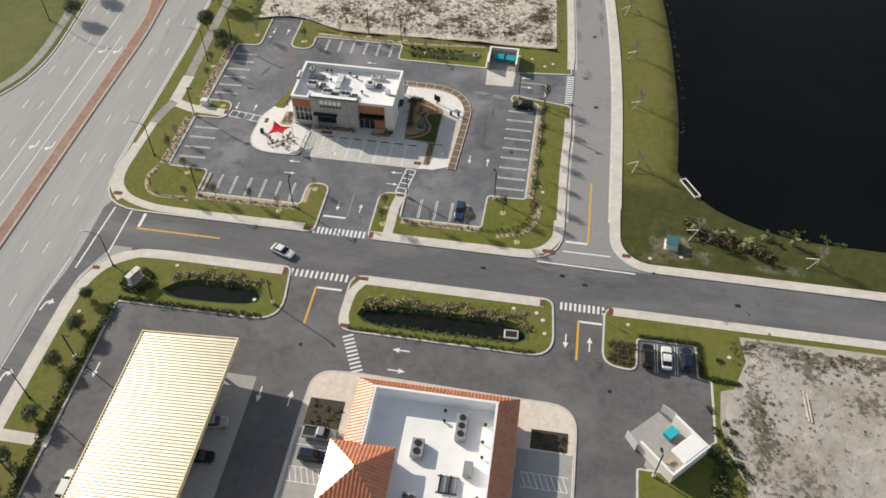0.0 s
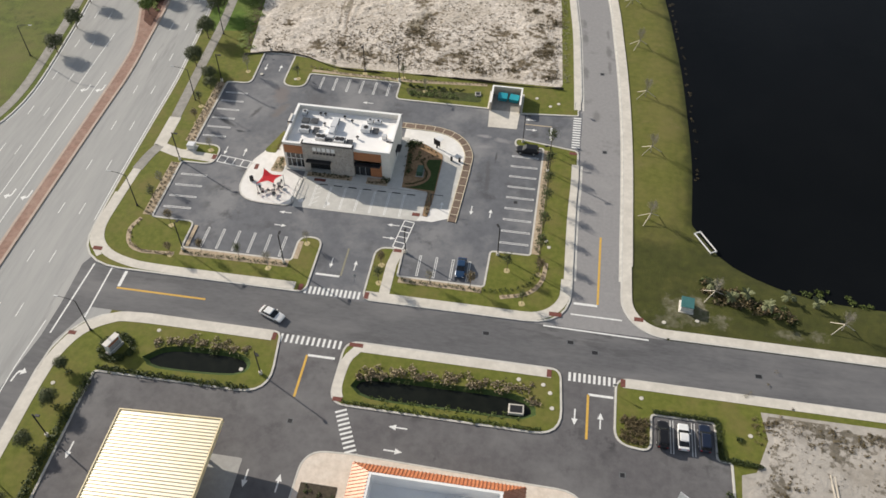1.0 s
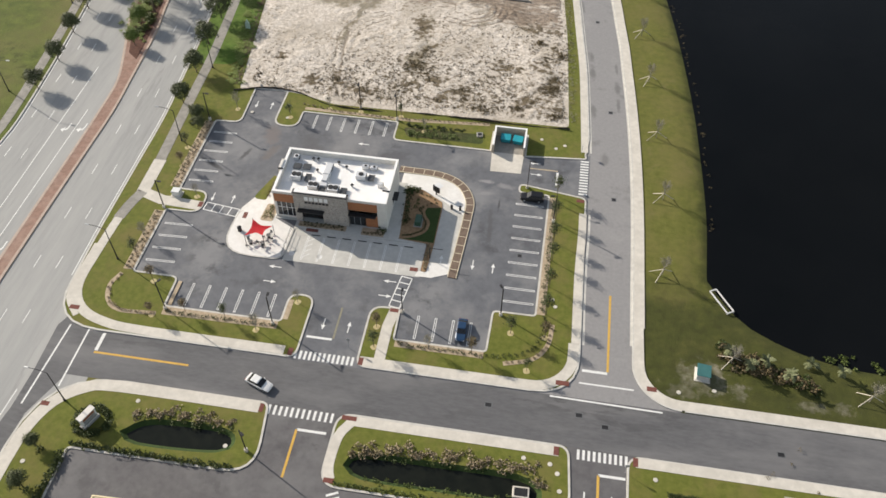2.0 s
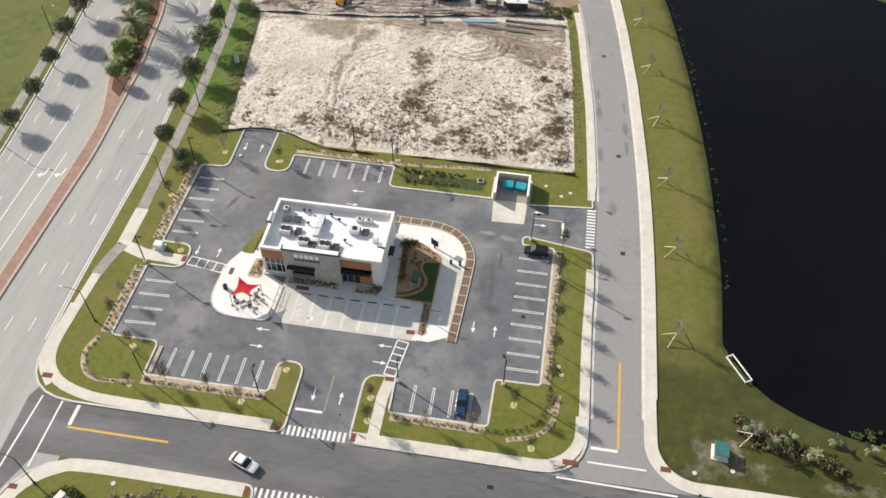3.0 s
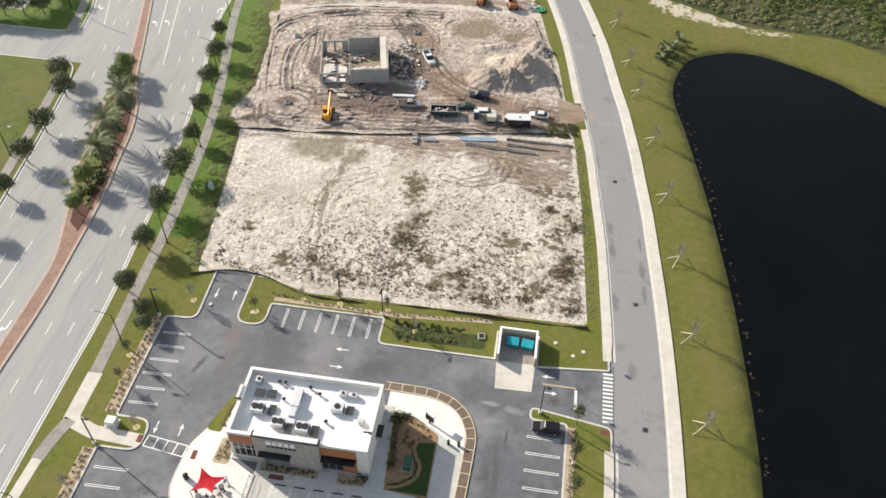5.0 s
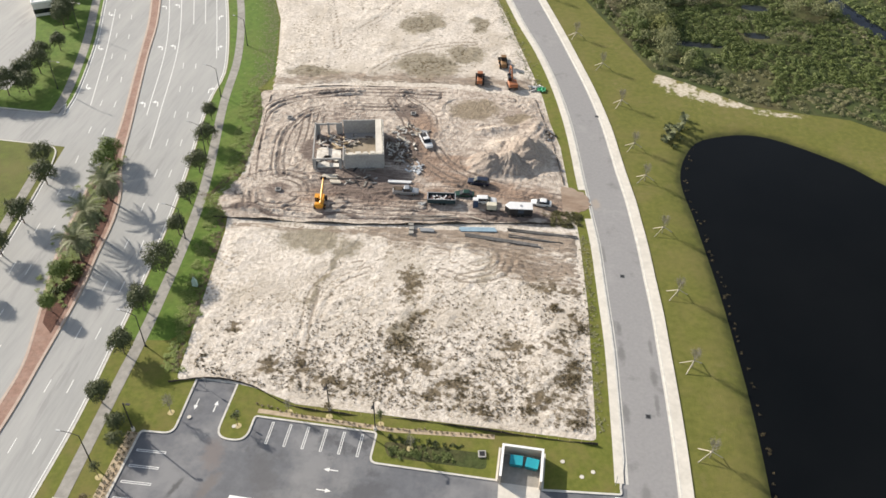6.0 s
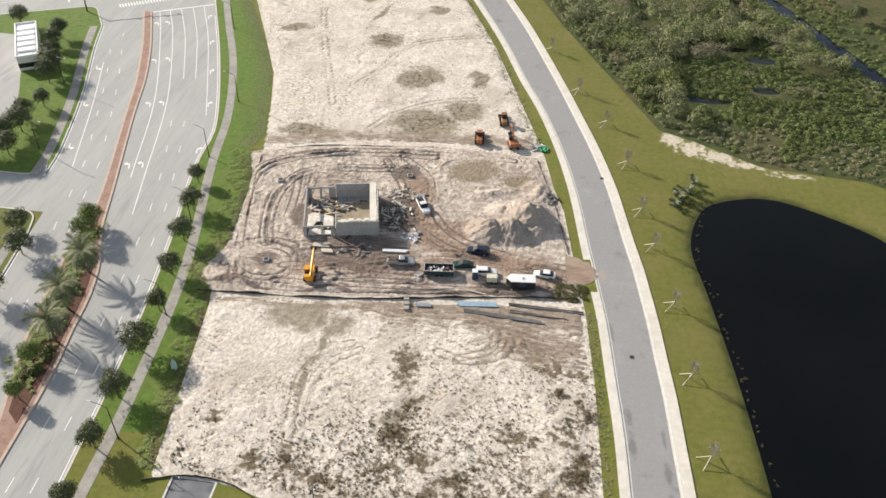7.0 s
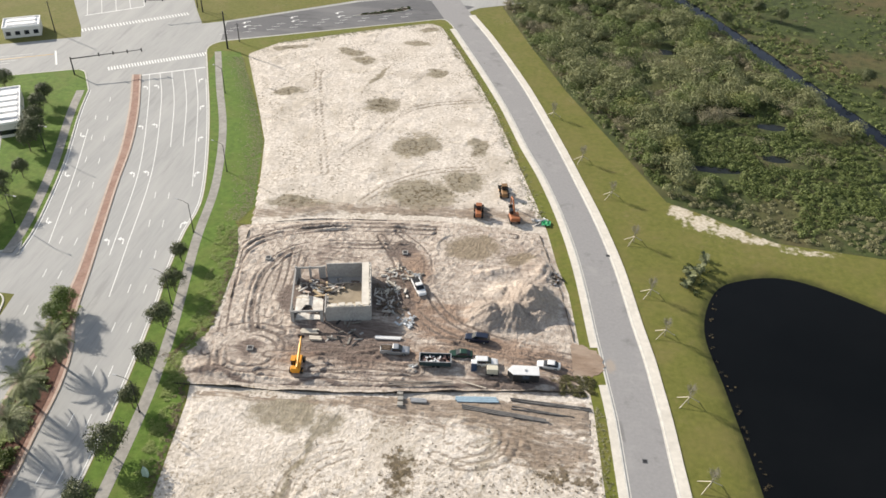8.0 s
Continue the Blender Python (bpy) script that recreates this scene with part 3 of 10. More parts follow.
def ground_sheet():
    gx = np.concatenate([[-4000, -1500, -700, -400], np.arange(-260, 10, 2.5), np.arange(10, 64, 1.25), np.arange(64, 250, 2.5), [300, 420, 700, 1500, 4000]])
    gy = np.concatenate([[-4000, -1500, -500, -150], np.arange(0, 90, 2.5), np.arange(90, 280, 1.25), np.arange(280, 520, 2.5), [560, 650, 900, 1700, 4500]])
    X, Y = np.meshgrid(gx, gy)
    xy = np.stack([X.ravel(), Y.ravel()], 1)
    d = edge_distance(xy, POND)
    z = -0.02 - 0.65 * np.clip((d + 4.0) / 5.0, 0, 1) ** 1.2 - 1.2 * np.clip((d - 1) / 6, 0, 1)
    c = edge_distance(xy, CANAL, False)
    z = np.minimum(z, -0.02 - 0.9 * np.clip((6.0 - c) / 2.4, 0, 1))
    for x0, y0, x1, y1 in ((-63.5, 80.8, -43.5, 87.4), (-27.5, 80.8, 4.5, 87.0)):
        inside = (xy[:, 0] > x0) & (xy[:, 0] < x1) & (xy[:, 1] > y0) & (xy[:, 1] < y1)
        z = np.where(inside, -1.1, z)
    w = len(gx)
    k = np.arange((len(gy) - 1) * w).reshape(len(gy) - 1, w)[:, :-1].ravel()
    faces = np.stack([k, k + 1, k + 1 + w, k + w], 1).tolist()
    ob = raw_mesh("ground", np.column_stack([xy, z]).tolist(), faces, GRASS)
    bare = np.max([np.clip(1.2 - np.hypot((xy[:, 0] - x) / rx, (xy[:, 1] - y) / ry), 0, most) for x, y, rx, ry, most in ((28.6, 108.6, 5.0, 4.0, 0.7), (25.5, 105.5, 4, 2.5, 0.6), (33, 106.5, 4, 2, 0.6), (48, 105.5, 6, 1.6, 0.5), (20.5, 292, 3.6, 4.2, 1.0), (25.5, 288, 5.5, 4.4, 1.2), (32, 285, 6.5, 3.0, 1.2), (39, 282.3, 6, 1.8, 1.0), (50, 279.4, 8, 1.4, 0.5))], axis=0)
    ob.data.attributes.new("bare", "FLOAT", "POINT").data.foreach_set("value", bare.astype(np.float32))
    # Waterside fringe; south of y 134 the mask only paints shade on grass.
    wet_shade = ob.data.attributes.new("wet_shade", "FLOAT", "POINT")
    wet_shade.data.foreach_set("value", np.maximum(np.clip((d + 2.2) / 2.6, 0, 1), np.where(xy[:, 0] > 18, np.clip((134 - xy[:, 1]) / 16, 0, 0.8), 0)).astype(np.float32))
    for p in ob.data.polygons:
        p.use_smooth = True
    return tagged(ob, "wide olive-green mown grass sloping to the pond", "ground", kind="structure")


ground_sheet()
tagged(plate("water", shifted(clean(POND), -1.5, True), -0.55, WATER, z0=-1.0), "dark still water of the large retention pond", "water", kind="structure")
tagged(band("water", CANAL, -3.4, 3.4, -0.22, CANAL_WATER, z0=-0.5), "narrow dark drainage canal through the marsh", "water", kind="structure")

# ---- roads ----
EAST_W = spline([(8.6, 92), (8.5, 108), (8.2, 126.5), (8.4, 138), (8.2, 147.7), (7.9, 160.8), (7.2, 174.2), (6.2, 190), (5.0, 201.4), (4.3, 208), (3.1, 219), (1.7, 227.5), (0.6, 234.4), (-0.6, 241.4), (-1.8, 249.4), (-3.3, 258.9), (-5.2, 268.8), (-7.5, 278.8), (-10.6, 290.3), (-15.0, 304), (-20.3, 318), (-27, 338.2), (-31.9, 351.3), (-37.6, 365.6), (-44.9, 383.2), (-54.2, 405.5)], 4.0)
EAST_E = spline([(17.0, 92), (17.0, 109), (17.0, 128), (17.0, 140), (16.8, 153), (16.3, 166), (15.5, 179), (14.5, 191.4), (13.8, 200.2), (12.7, 209.5), (11.5, 220.3), (10.2, 229.2), (9.2, 236), (7.3, 245.6), (5.7, 254.8), (3.9, 264.8), (1.5, 275.1), (-1.2, 285.4), (-5.0, 298.3), (-9.6, 313.6), (-14.6, 329.3), (-18.7, 341.9), (-23.1, 354.8), (-28.6, 369.3), (-33.9, 382.6), (-40.6, 398.6), (-48.8, 416.2)], 4.0)
ART_E = spline([(-84.0, 112), (-84.4, 125), (-84.6, 142), (-84.8, 158), (-86.0, 173), (-87.3, 188), (-89.8, 208), (-93.6, 231), (-97.3, 249), (-99.3, 262), (-100.2, 274), (-105.8, 292.5), (-116.6, 321.5), (-130.7, 355.5)], 4.0)
ART_W1 = spline([(-119.8, 130), (-116.6, 137), (-115.3, 148), (-116.9, 167), (-118.8, 183), (-121.9, 205), (-125.3, 226)], 4.0)
ART_W2 = spline([(-133.4, 247), (-134.3, 254), (-137.2, 265.5), (-143.6, 286.3), (-153.6, 313), (-158.8, 329)], 4.0)
MED_E = spline([(-97.0, 15), (-97.0, 110), (-96.9, 140), (-96.8, 157), (-97.6, 169), (-99.0, 187), (-100.8, 198), (-102.4, 209), (-105.4, 219.3), (-109.9, 229), (-114.4, 244), (-119.6, 260.8), (-125.3, 279.5), (-130.0, 296.5), (-135.2, 311.5), (-140.4, 324.5), (-148.4, 342.6)], 4.0)
MED_W = spline([(-99.0, 15), (-99.0, 110), (-99.0, 140), (-99.2, 158), (-99.8, 168), (-102.6, 178), (-107.4, 193), (-109.9, 203), (-113.0, 221), (-114.2, 233), (-116.2, 243.3), (-121.2, 260.4), (-127.1, 280.0), (-131.9, 296.3), (-137.0, 310.5), (-142.2, 323.8), (-150.2, 342.2)], 4.0)

arterial = plate("road", [(-72, 10), (-72, 104), (-81, 112), (-82, 160), (-85, 188), (-88, 209), (-92, 231), (-97, 262), (-98, 276), (-104, 293), (-114, 321), (-128, 356), (-136, 372), (-152, 400), (-228, 545),
                          (-278, 540), (-203.5, 402), (-186.5, 376), (-170, 344), (-160, 322), (-146, 280), (-140, 258), (-140, 246.5), (-232, 246.5), (-232, 233.4), (-126, 233.4), (-120, 190), (-120, 136), (-150, 128), (-150, 10)], 0.0, ASPHALT_OLD)
tagged(arterial, "wide pale worn asphalt road with six lanes", "road", kind="structure")
side_road = plate("road", [(-81.5, 92.0), (400, 92.0), (400, 101.0), (-81.8, 101.0)], 0.010, ASPHALT_MID)
tagged(side_road, "grey asphalt side road between the two blocks", "road", kind="structure")
plate("road_mouth", [(-81.8, 101.2), (-80.6, 103.8), (-78, 102.8), (-76, 101.5), (-76, 91.5), (-79, 84), (-79, 15), (-83.3, 15), (-83.3, 74), (-81.7, 85), (-81.5, 92)], 0.006, ASPHALT_MID, parent=arterial, label="darker asphalt of the turn lane")
east_road = plate("road", [(0.0, 101.004), (0.0, 103.0), (7.0, 109.0)] + shifted([p for p in EAST_W if p[1] > 107], 1.2) + [(-75, 450), (-95, 500), (-84, 504), (-58, 440)] + shifted([p for p in EAST_E if p[1] > 110], -1.0)[::-1] + [(17.05, 109.2), (17.6, 106.3), (19.4, 103.5), (22.1, 101.65), (25.0, 101.004)], 0.016, ASPHALT_EAST)
tagged(east_road, "curving two-lane asphalt road beside the pond", "road", kind="structure")
cross = plate("road", [(-232, 311), (-192, 331), (-170, 343), (-131, 373.5), (-56, 411), (-46, 425), (40, 470), (32, 486), (-75, 431), (-95, 423.5), (-139, 392), (-184, 367.5), (-232, 344)], 0.004, ASPHALT_OLD)
tagged(cross, "pale asphalt cross street at the signal junction", "road", kind="structure")
plate("newer_surface", [(-133, 375), (-57, 411.5), (-48, 426), (-75, 431), (-93, 422.5), (-137, 391.5)], 0.008, ASPHALT_MID, parent=cross, label="darker newer asphalt")
station_lot = plate("parking_lot", [(-70.5, 10), (36, 10), (36, 88), (17.5, 88), (17.5, 92.1), (7, 92.1), (7, 88), (-28, 88), (-28, 92.1), (-42.5, 92.1), (-42.5, 88), (-46, 80.6), (-60, 80.6), (-70.5, 80.6)], 0.020, ASPHALT_STATION, holes=([(-27.6, 80.6), (4.6, 80.6), (4.6, 87.2), (-27.6, 87.2)],))
tagged(station_lot, "smooth dark grey asphalt forecourt of the fuel station", "parking lot", kind="structure")
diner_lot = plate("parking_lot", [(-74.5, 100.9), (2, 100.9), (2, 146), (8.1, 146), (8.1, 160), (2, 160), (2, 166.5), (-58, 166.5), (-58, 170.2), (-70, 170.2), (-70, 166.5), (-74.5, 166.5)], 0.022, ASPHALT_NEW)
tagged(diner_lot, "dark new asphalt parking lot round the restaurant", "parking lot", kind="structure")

# ---- raised blocks with kerbs ----
north_block = block("ground_block", rounded([(-39.2, 110), (-39.2, 101.1, 2.0), (-84.0, 101.1, 12), (-84.0, 121)])[1:-1] + [p for p in ART_E if p[1] > 113] + rounded([(-130.7, 355.5), (-137.5, 371.6, 9), (-57.5, 411.0, 6), (-54.2, 405.5)])[1:-1] + [p for p in EAST_W[::-1] if p[1] > 162] + rounded([
    (7.2, 160.0), (7.4, 158.6, 1), (-5.6, 157.4), (-5.6, 164.1), (-12.7, 164.1), (-12.7, 158.0), (-34.0, 158.0, 1.5), (-34.0, 163.9, 0.4), (-55.0, 163.9, 0.4), (-55.0, 158.6, 2.6), (-60.6, 158.6, 2.6), (-60.6, 170.2), (-67.8, 170.2),
    (-67.5, 158.2, 2), (-73.0, 157.9, 0.5), (-73.0, 136.8, 0.5), (-66.9, 136.8, 2.4), (-66.9, 130.7, 2.4), (-73.6, 130.6, 0.5), (-73.6, 114.9, 0.5), (-65.0, 114.9, 1.5), (-65.0, 108.2, 0.4), (-44.0, 108.3, 0.5), (-44.0, 114.5, 2.3), (-39.2, 114.5, 2.3), (-39.2, 109.0)]), LAWN,
    "mown grass verges and beds round the restaurant lot")
east_lot_block = block("ground_block", rounded([(-29.0, 101.1, 2), (8.4, 101.1, 8), (7.8, 147.2, 1.5), (-5.9, 149.3, 1.4), (-5.9, 146.6, 1.2), (0.2, 146.6, 0.5), (-0.1, 116.6, 0.4), (-7.6, 116.5, 1), (-7.8, 107.7, 0.5), (-23.5, 107.7, 0.4), (-23.6, 114.2, 0.8), (-29.0, 114.2, 3.2)]), LAWN,
                       "mown grass strip between the car park and the lane")
west_island = block("ground_block", rounded([(-79.3, 12), (-79.3, 92.3, 14), (-41.0, 92.2, 1.6), (-39.5, 79.6, 5), (-69.4, 79.4, 0.6), (-68.3, 12)]), LAWN, "mown grass corner with a small ditch pond", holes=(POND_A,))
mid_island = block("ground_block", rounded([(-29.7, 92.2, 2.8), (7.4, 92.2, 2.2), (8.3, 79.5, 4.5), (-29.8, 79.5, 3.2)]), LAWN, "mown grass island round a long ditch pond", holes=(POND_B,))
south_east_block = block("ground_block", rounded([(16.3, 92.0, 2.4), (330, 92.0), (330, -40), (22.0, -40), (22.0, 61.6, 0.6), (27.5, 61.6), (34.2, 68.0), (34.2, 79.1, 0.5), (32.0, 79.1, 1.2), (32.0, 85.7, 0.6), (22.3, 85.7, 0.6), (22.2, 79.0, 1.8), (16.2, 79.6, 4)]), LAWN, "grass verge beside the station and the sand lot")
block("ground_block", ART_W1 + rounded([(-125.3, 226), (-127.5, 233.4, 6), (-232, 233.6), (-232, 126), (-119.8, 130)])[1:-1], ROUGH_GRASS, "green verge and field west of the wide road")
block("ground_block", ART_W2 + rounded([(-158.8, 329), (-168, 343.8, 5), (-192, 332.8), (-232, 312.5), (-232, 246.6), (-133.4, 246.6, 5)])[1:-1] + [(-133.4, 247.2)], VERGE, "green verge west of the wide road near the junction")
for nm, pond, lab in (("water", POND_A, "dark water in the short ditch pond"), ("water", POND_B, "dark water in the long ditch pond")):
    tagged(plate(nm, shifted(clean(pond), 0.1, True), -0.45, DITCH, z0=-0.7), lab, "water", kind="structure")
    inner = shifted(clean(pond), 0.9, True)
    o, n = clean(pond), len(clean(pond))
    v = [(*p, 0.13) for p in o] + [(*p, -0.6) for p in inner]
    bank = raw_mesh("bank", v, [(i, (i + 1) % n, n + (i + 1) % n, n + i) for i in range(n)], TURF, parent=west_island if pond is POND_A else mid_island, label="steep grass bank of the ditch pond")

# median of the wide road
median = plate("median", MED_E + MED_W[::-1], 0.16, PAVER_RED, label="")
tagged(median, "narrow raised median paved in worn red brick", "road", kind="structure")
for path, sgn in ((MED_E, 1), (MED_W, -1)):
    band("kerb", path, -0.5 if sgn > 0 else 0.5, 0.02 * sgn, 0.18, MEDIAN_KERB, parent=median)
plate("planting_bed", [p for p in shifted(MED_E, 0.9) if 176 < p[1] < 238] + [p for p in shifted(MED_W, -0.9) if 176 < p[1] < 238][::-1], 0.22, MULCH, parent=median, label="dark mulch planting bed")

# sand plots
sand_lots = plate("sand_lot", rounded([(-71.5, 169.3, 1), (-68, 170.3), (-60.6, 170.3), (-57, 169.8), (-49, 167.6), (3.1, 168.3, 1), (1.1, 200), (-1.0, 220), (-4.4, 240), (-6.6, 254), (-9.6, 264), (-12.4, 277), (-16.2, 290), (-25, 318), (-31, 337), (-39, 358), (-48, 380.5), (-57.6, 402.5, 5), (-62.5, 405, 3), (-78, 397), (-94, 387.5), (-112, 376.5, 4), (-119.5, 365, 4), (-104.4, 331), (-94.5, 308), (-85.5, 275), (-83.5, 262), (-79, 218), (-77, 210)], 3), 0.15, SAND)
tagged(sand_lots, "bare pale sand plot with scattered weeds", "ground", kind="structure")
site_soil = plate("sand_lot", rounded([(-79.6, 214.6, 2), (-60, 216.4), (-28, 220.4), (-3.2, 223.6, 2), (-4.0, 236), (-7.5, 256), (-12.7, 276, 3), (-40, 277), (-64, 273.5), (-87.5, 266.5, 2), (-83.5, 256), (-79, 231, 3), (-85, 220, 2)], 4), 0.165, SOIL, z0=0.0)
tagged(site_soil, "churned brown sandy soil of the building site", "ground", kind="structure")
sand_se = plate("sand_lot", [(39.6, 89.0), (330, 89.0), (330, -40), (37, -40), (38.6, 61), (36.2, 66.5), (35.3, 71.3), (35.7, 77.4), (38.0, 78.2), (40.3, 84)], 0.15, SAND_GREY)
tagged(sand_se, "bare grey sand plot with dry weeds", "ground", kind="structure")
marsh = plate("marsh", [(-40, 436), (-24, 392), (-10.4, 357.5), (17.6, 296), (27, 291.5), (43, 282.2), (68, 280), (100, 262), (120, 266)] + [p for p in shifted(CANAL, -3.0) if p[1] > 268][::-1] + [(-60, 560), (-60, 470)], 0.0, MARSH, z0=-0.5)
tagged(marsh, "dark wet marsh floor under dense bushes", "ground", kind="structure")
field = plate("field", [p for p in shifted(CANAL, 3.0) if p[1] < 540] + [(420, 120), (420, 700), (-10, 700)], 0.0, FIELD, z0=-0.5)
tagged(field, "rough green and rust-brown field beyond the canal", "ground", kind="structure")

verge = plate("lawn", [p for p in shifted(ART_E, -0.6) if 176 < p[1] < 356] + [(-131, 366), (-122.5, 366), (-104.6, 330), (-95.0, 308), (-86.0, 275), (-88.6, 268), (-84.5, 262), (-80.6, 240), (-85.6, 220), (-79.6, 216), (-77.4, 210), (-73.2, 182), (-76.5, 178)], 0.145, VERGE, z0=0.1, parent=north_block, label="lush bright green grass verge")

# ---- pavements ----
WALK_Z = 0.165


def walk_way(path, w, mat, label, z=WALK_Z):
    return tagged(band("pavement", path, -w / 2, w / 2, z, mat, z0=0.0), label, "pavement", kind="structure")


walk_way(spline([(-41.5, 102.35), (-66, 102.35), (-74, 103.0), (-79.4, 105.3), (-82.2, 110), (-82.3, 118), (-81.9, 127)], 1.5), 1.75, CONCRETE, "new pale concrete pavement round the corner")
walk_way(spline([(-79.6, 103.6), (-82.6, 107.2), (-83.2, 112), (-83.1, 120)], 1.5), 1.0, CONCRETE, "pale concrete strip at the corner", 0.161)
walk_way(spline([(-81.9, 127), (-81.2, 131), (-80.1, 134.6)], 1.5), 2.2, CONCRETE_OLD, "old grey concrete pavement")
walk_way([(-80.1, 134.6), (-80.2, 144)], 2.6, CONCRETE, "new pale concrete slab of the pavement")
walk_way(spline([(-80.2, 144), (-81.1, 163), (-82.3, 186), (-86.2, 220), (-94.8, 258), (-99.5, 283), (-108.5, 312), (-120.4, 340.5), (-130.3, 365)], 3), 2.2, CONCRETE_OLD, "old grey concrete pavement beside the street trees")
for lo, hi in ((111, 147), (159.5, 230.2), (234.6, 404)):
    pts = [p for p in EAST_W if lo <= p[1] <= hi]
    walk_way(shifted(pts, 1.06), 1.5, CONCRETE, "pale concrete pavement along the curving lane")
walk_way([(-28.5, 102.3), (0.2, 102.25)] + [(0.4 + 6.75 * math.sin(radians(k * 10)), 109.0 - 6.75 * math.cos(radians(k * 10))) for k in range(1, 9)] + [(7.08, 111.6)], 1.8, CONCRETE, "pale concrete pavement along the side road")
walk_way([(300, 102.3), (60, 102.3), (30, 102.3)] + [(25 - 6.85 * math.sin(radians(k * 9)), 109.15 - 6.85 * math.cos(radians(k * 9))) for k in range(11)] + [(18.1, 112.4), (18.05, 117.5)], 1.75, CONCRETE, "pale concrete pavement by the pond bank", 0.14)
walk_way(shifted([p for p in EAST_E if p[1] > 113], -1.22), 1.84, CONCRETE, "pale concrete pavement along the pond side", 0.146)
band("kerb", [p for p in EAST_E if p[1] > 107], -0.3, 0.0, 0.145, KERB, parent=east_road)
for lo, hi in ((111, 147), (160, 404)):
    band("gutter", [p for p in EAST_W if lo < p[1] < hi], -0.45, -0.004, 0.026, KERB, z0=0.0, parent=east_road, label="pale concrete gutter")
band("gutter", [p for p in EAST_E if p[1] > 111], 0.004, 0.4, 0.026, KERB, z0=0.0, parent=east_road, label="pale concrete gutter")
band("kerb", [(25 - 8 * math.sin(radians(k * 9)), 109.15 - 8 * math.cos(radians(k * 9))) for k in range(11)], -0.3, 0.0, 0.144, KERB, parent=east_road)
band("kerb", [(400, 101.15), (25.5, 101.15)], -0.3, 0.0, 0.145, KERB, parent=side_road)
walk_way(spline([(-42.3, 91.1), (-66, 91.1), (-71.5, 90.0), (-75.4, 86.8), (-77.4, 82), (-77.9, 77), (-78.0, 72)], 1.5) + [(-77.6, 15)], 2.1, CONCRETE, "pale concrete pavement at the station corner")
walk_way([(-28.0, 91.0), (5.8, 91.0)], 1.7, CONCRETE, "pale concrete pavement on the middle island")
walk_way(spline([(-27.2, 90.6), (-28.6, 88), (-28.9, 83), (-28.2, 80.8)], 1), 1.6, CONCRETE, "pale concrete pavement down the island's end", 0.163)
walk_way([(17.6, 91.0), (330, 91.0)], 1.7, CONCRETE, "pale concrete pavement beside the sand plot")
walk_way([(-77.0, 51.6), (-68.6, 51.6)], 2.0, CONCRETE, "short concrete path across the verge", 0.163)
walk_way([(-25.2, 101.6), (-25.2, 110), (-24.6, 113.6)], 1.9, CONCRETE, "concrete path into the car park", 0.163)
walk_way([(-80.2, 134.6), (-75.5, 133.0), (-67.4, 132.6)], 2.4, CONCRETE, "concrete path from the pavement to the lot", 0.163)
walk_way(shifted(ART_W1, 2.6), 2.2, CONCRETE_OLD, "old grey pavement west of the wide road")
walk_way(shifted(ART_W2, 2.6), 2.4, CONCRETE_OLD, "old grey pavement west of the wide road")


# ---- road markings ----
Z_A, Z_S, Z_E, Z_L, Z_F = 0.012, 0.022, 0.028, 0.034, 0.032
NB1 = spline([(-92.1, 30), (-92.2, 113), (-92.5, 140), (-93.4, 165), (-95.2, 195), (-98.0, 215.6), (-102.4, 239), (-105.5, 251.6), (-109.2, 264.5), (-114.0, 279)], 3)
NB2 = spline([(-88.0, 30), (-88.1, 113), (-88.5, 140), (-89.4, 165), (-91.8, 195), (-94.8, 216), (-99.2, 240.5), (-102.4, 252.6), (-106.2, 266), (-111, 281)], 3)
dashes(NB1, 3.0, 9.6, 0.16, Z_A, PAINT_WHITE, arterial, start=7.0)
dashes(NB2, 3.0, 9.6, 0.16, Z_A, PAINT_WHITE, arterial, start=7.5)
SB1 = spline([(-112.6, 30), (-112.6, 130), (-113.0, 150), (-115, 185), (-119.4, 222), (-121.1, 230.6), (-126.7, 254.7), (-131.2, 267.5), (-142.2, 298), (-153.5, 325)], 3)
SB2 = spline([(-109.1, 30), (-109.0, 130), (-109.3, 156), (-111.5, 185), (-115.8, 222), (-117.7, 231.2), (-123.1, 255.5), (-127.2, 267.4), (-138.6, 298.5), (-150.2, 326)], 3)
dashes(SB1, 3.0, 9.6, 0.16, Z_A, PAINT_WHITE, arterial, start=9.0)
dashes(SB2, 3.0, 9.6, 0.16, Z_A, PAINT_WHITE, arterial, start=9.0)
mark("edge_line", shifted([p for p in ART_E if p[1] < 345], 0.45)[::-1], 0.18, Z_A, PAINT_WHITE, arterial)
mark("edge_line", shifted([p for p in ART_W1 if p[1] > 134], -0.45), 0.18, Z_A, PAINT_WHITE, arterial)
mark("edge_line", shifted(ART_W2, -0.45), 0.18, Z_A, PAINT_WHITE, arterial)
mark("edge_line", shifted([p for p in MED_E], -0.55), 0.12, Z_A, PAINT_WORN, arterial)
mark("edge_line", shifted([p for p in MED_W], 0.55), 0.12, Z_A, PAINT_WORN, arterial)
mark("lane_line", [(-105.9, 15), (-106.0, 130), (-106.6, 172)], 0.18, Z_A, PAINT_WHITE, arterial)
mark("lane_line", [(-102.2, 15), (-102.2, 157)], 0.18, Z_A, PAINT_WHITE, arterial)
mark("lane_line", spline([(-105.5, 236), (-109.6, 252), (-119.0, 287.5), (-133.6, 326), (-142.6, 345.2)], 4), 0.2, Z_A, PAINT_WHITE, arterial)
mark("lane_line", spline([(-112.4, 250), (-122.5, 287), (-137.3, 325), (-145.6, 343.8)], 4), 0.2, Z_A, PAINT_WHITE, arterial)
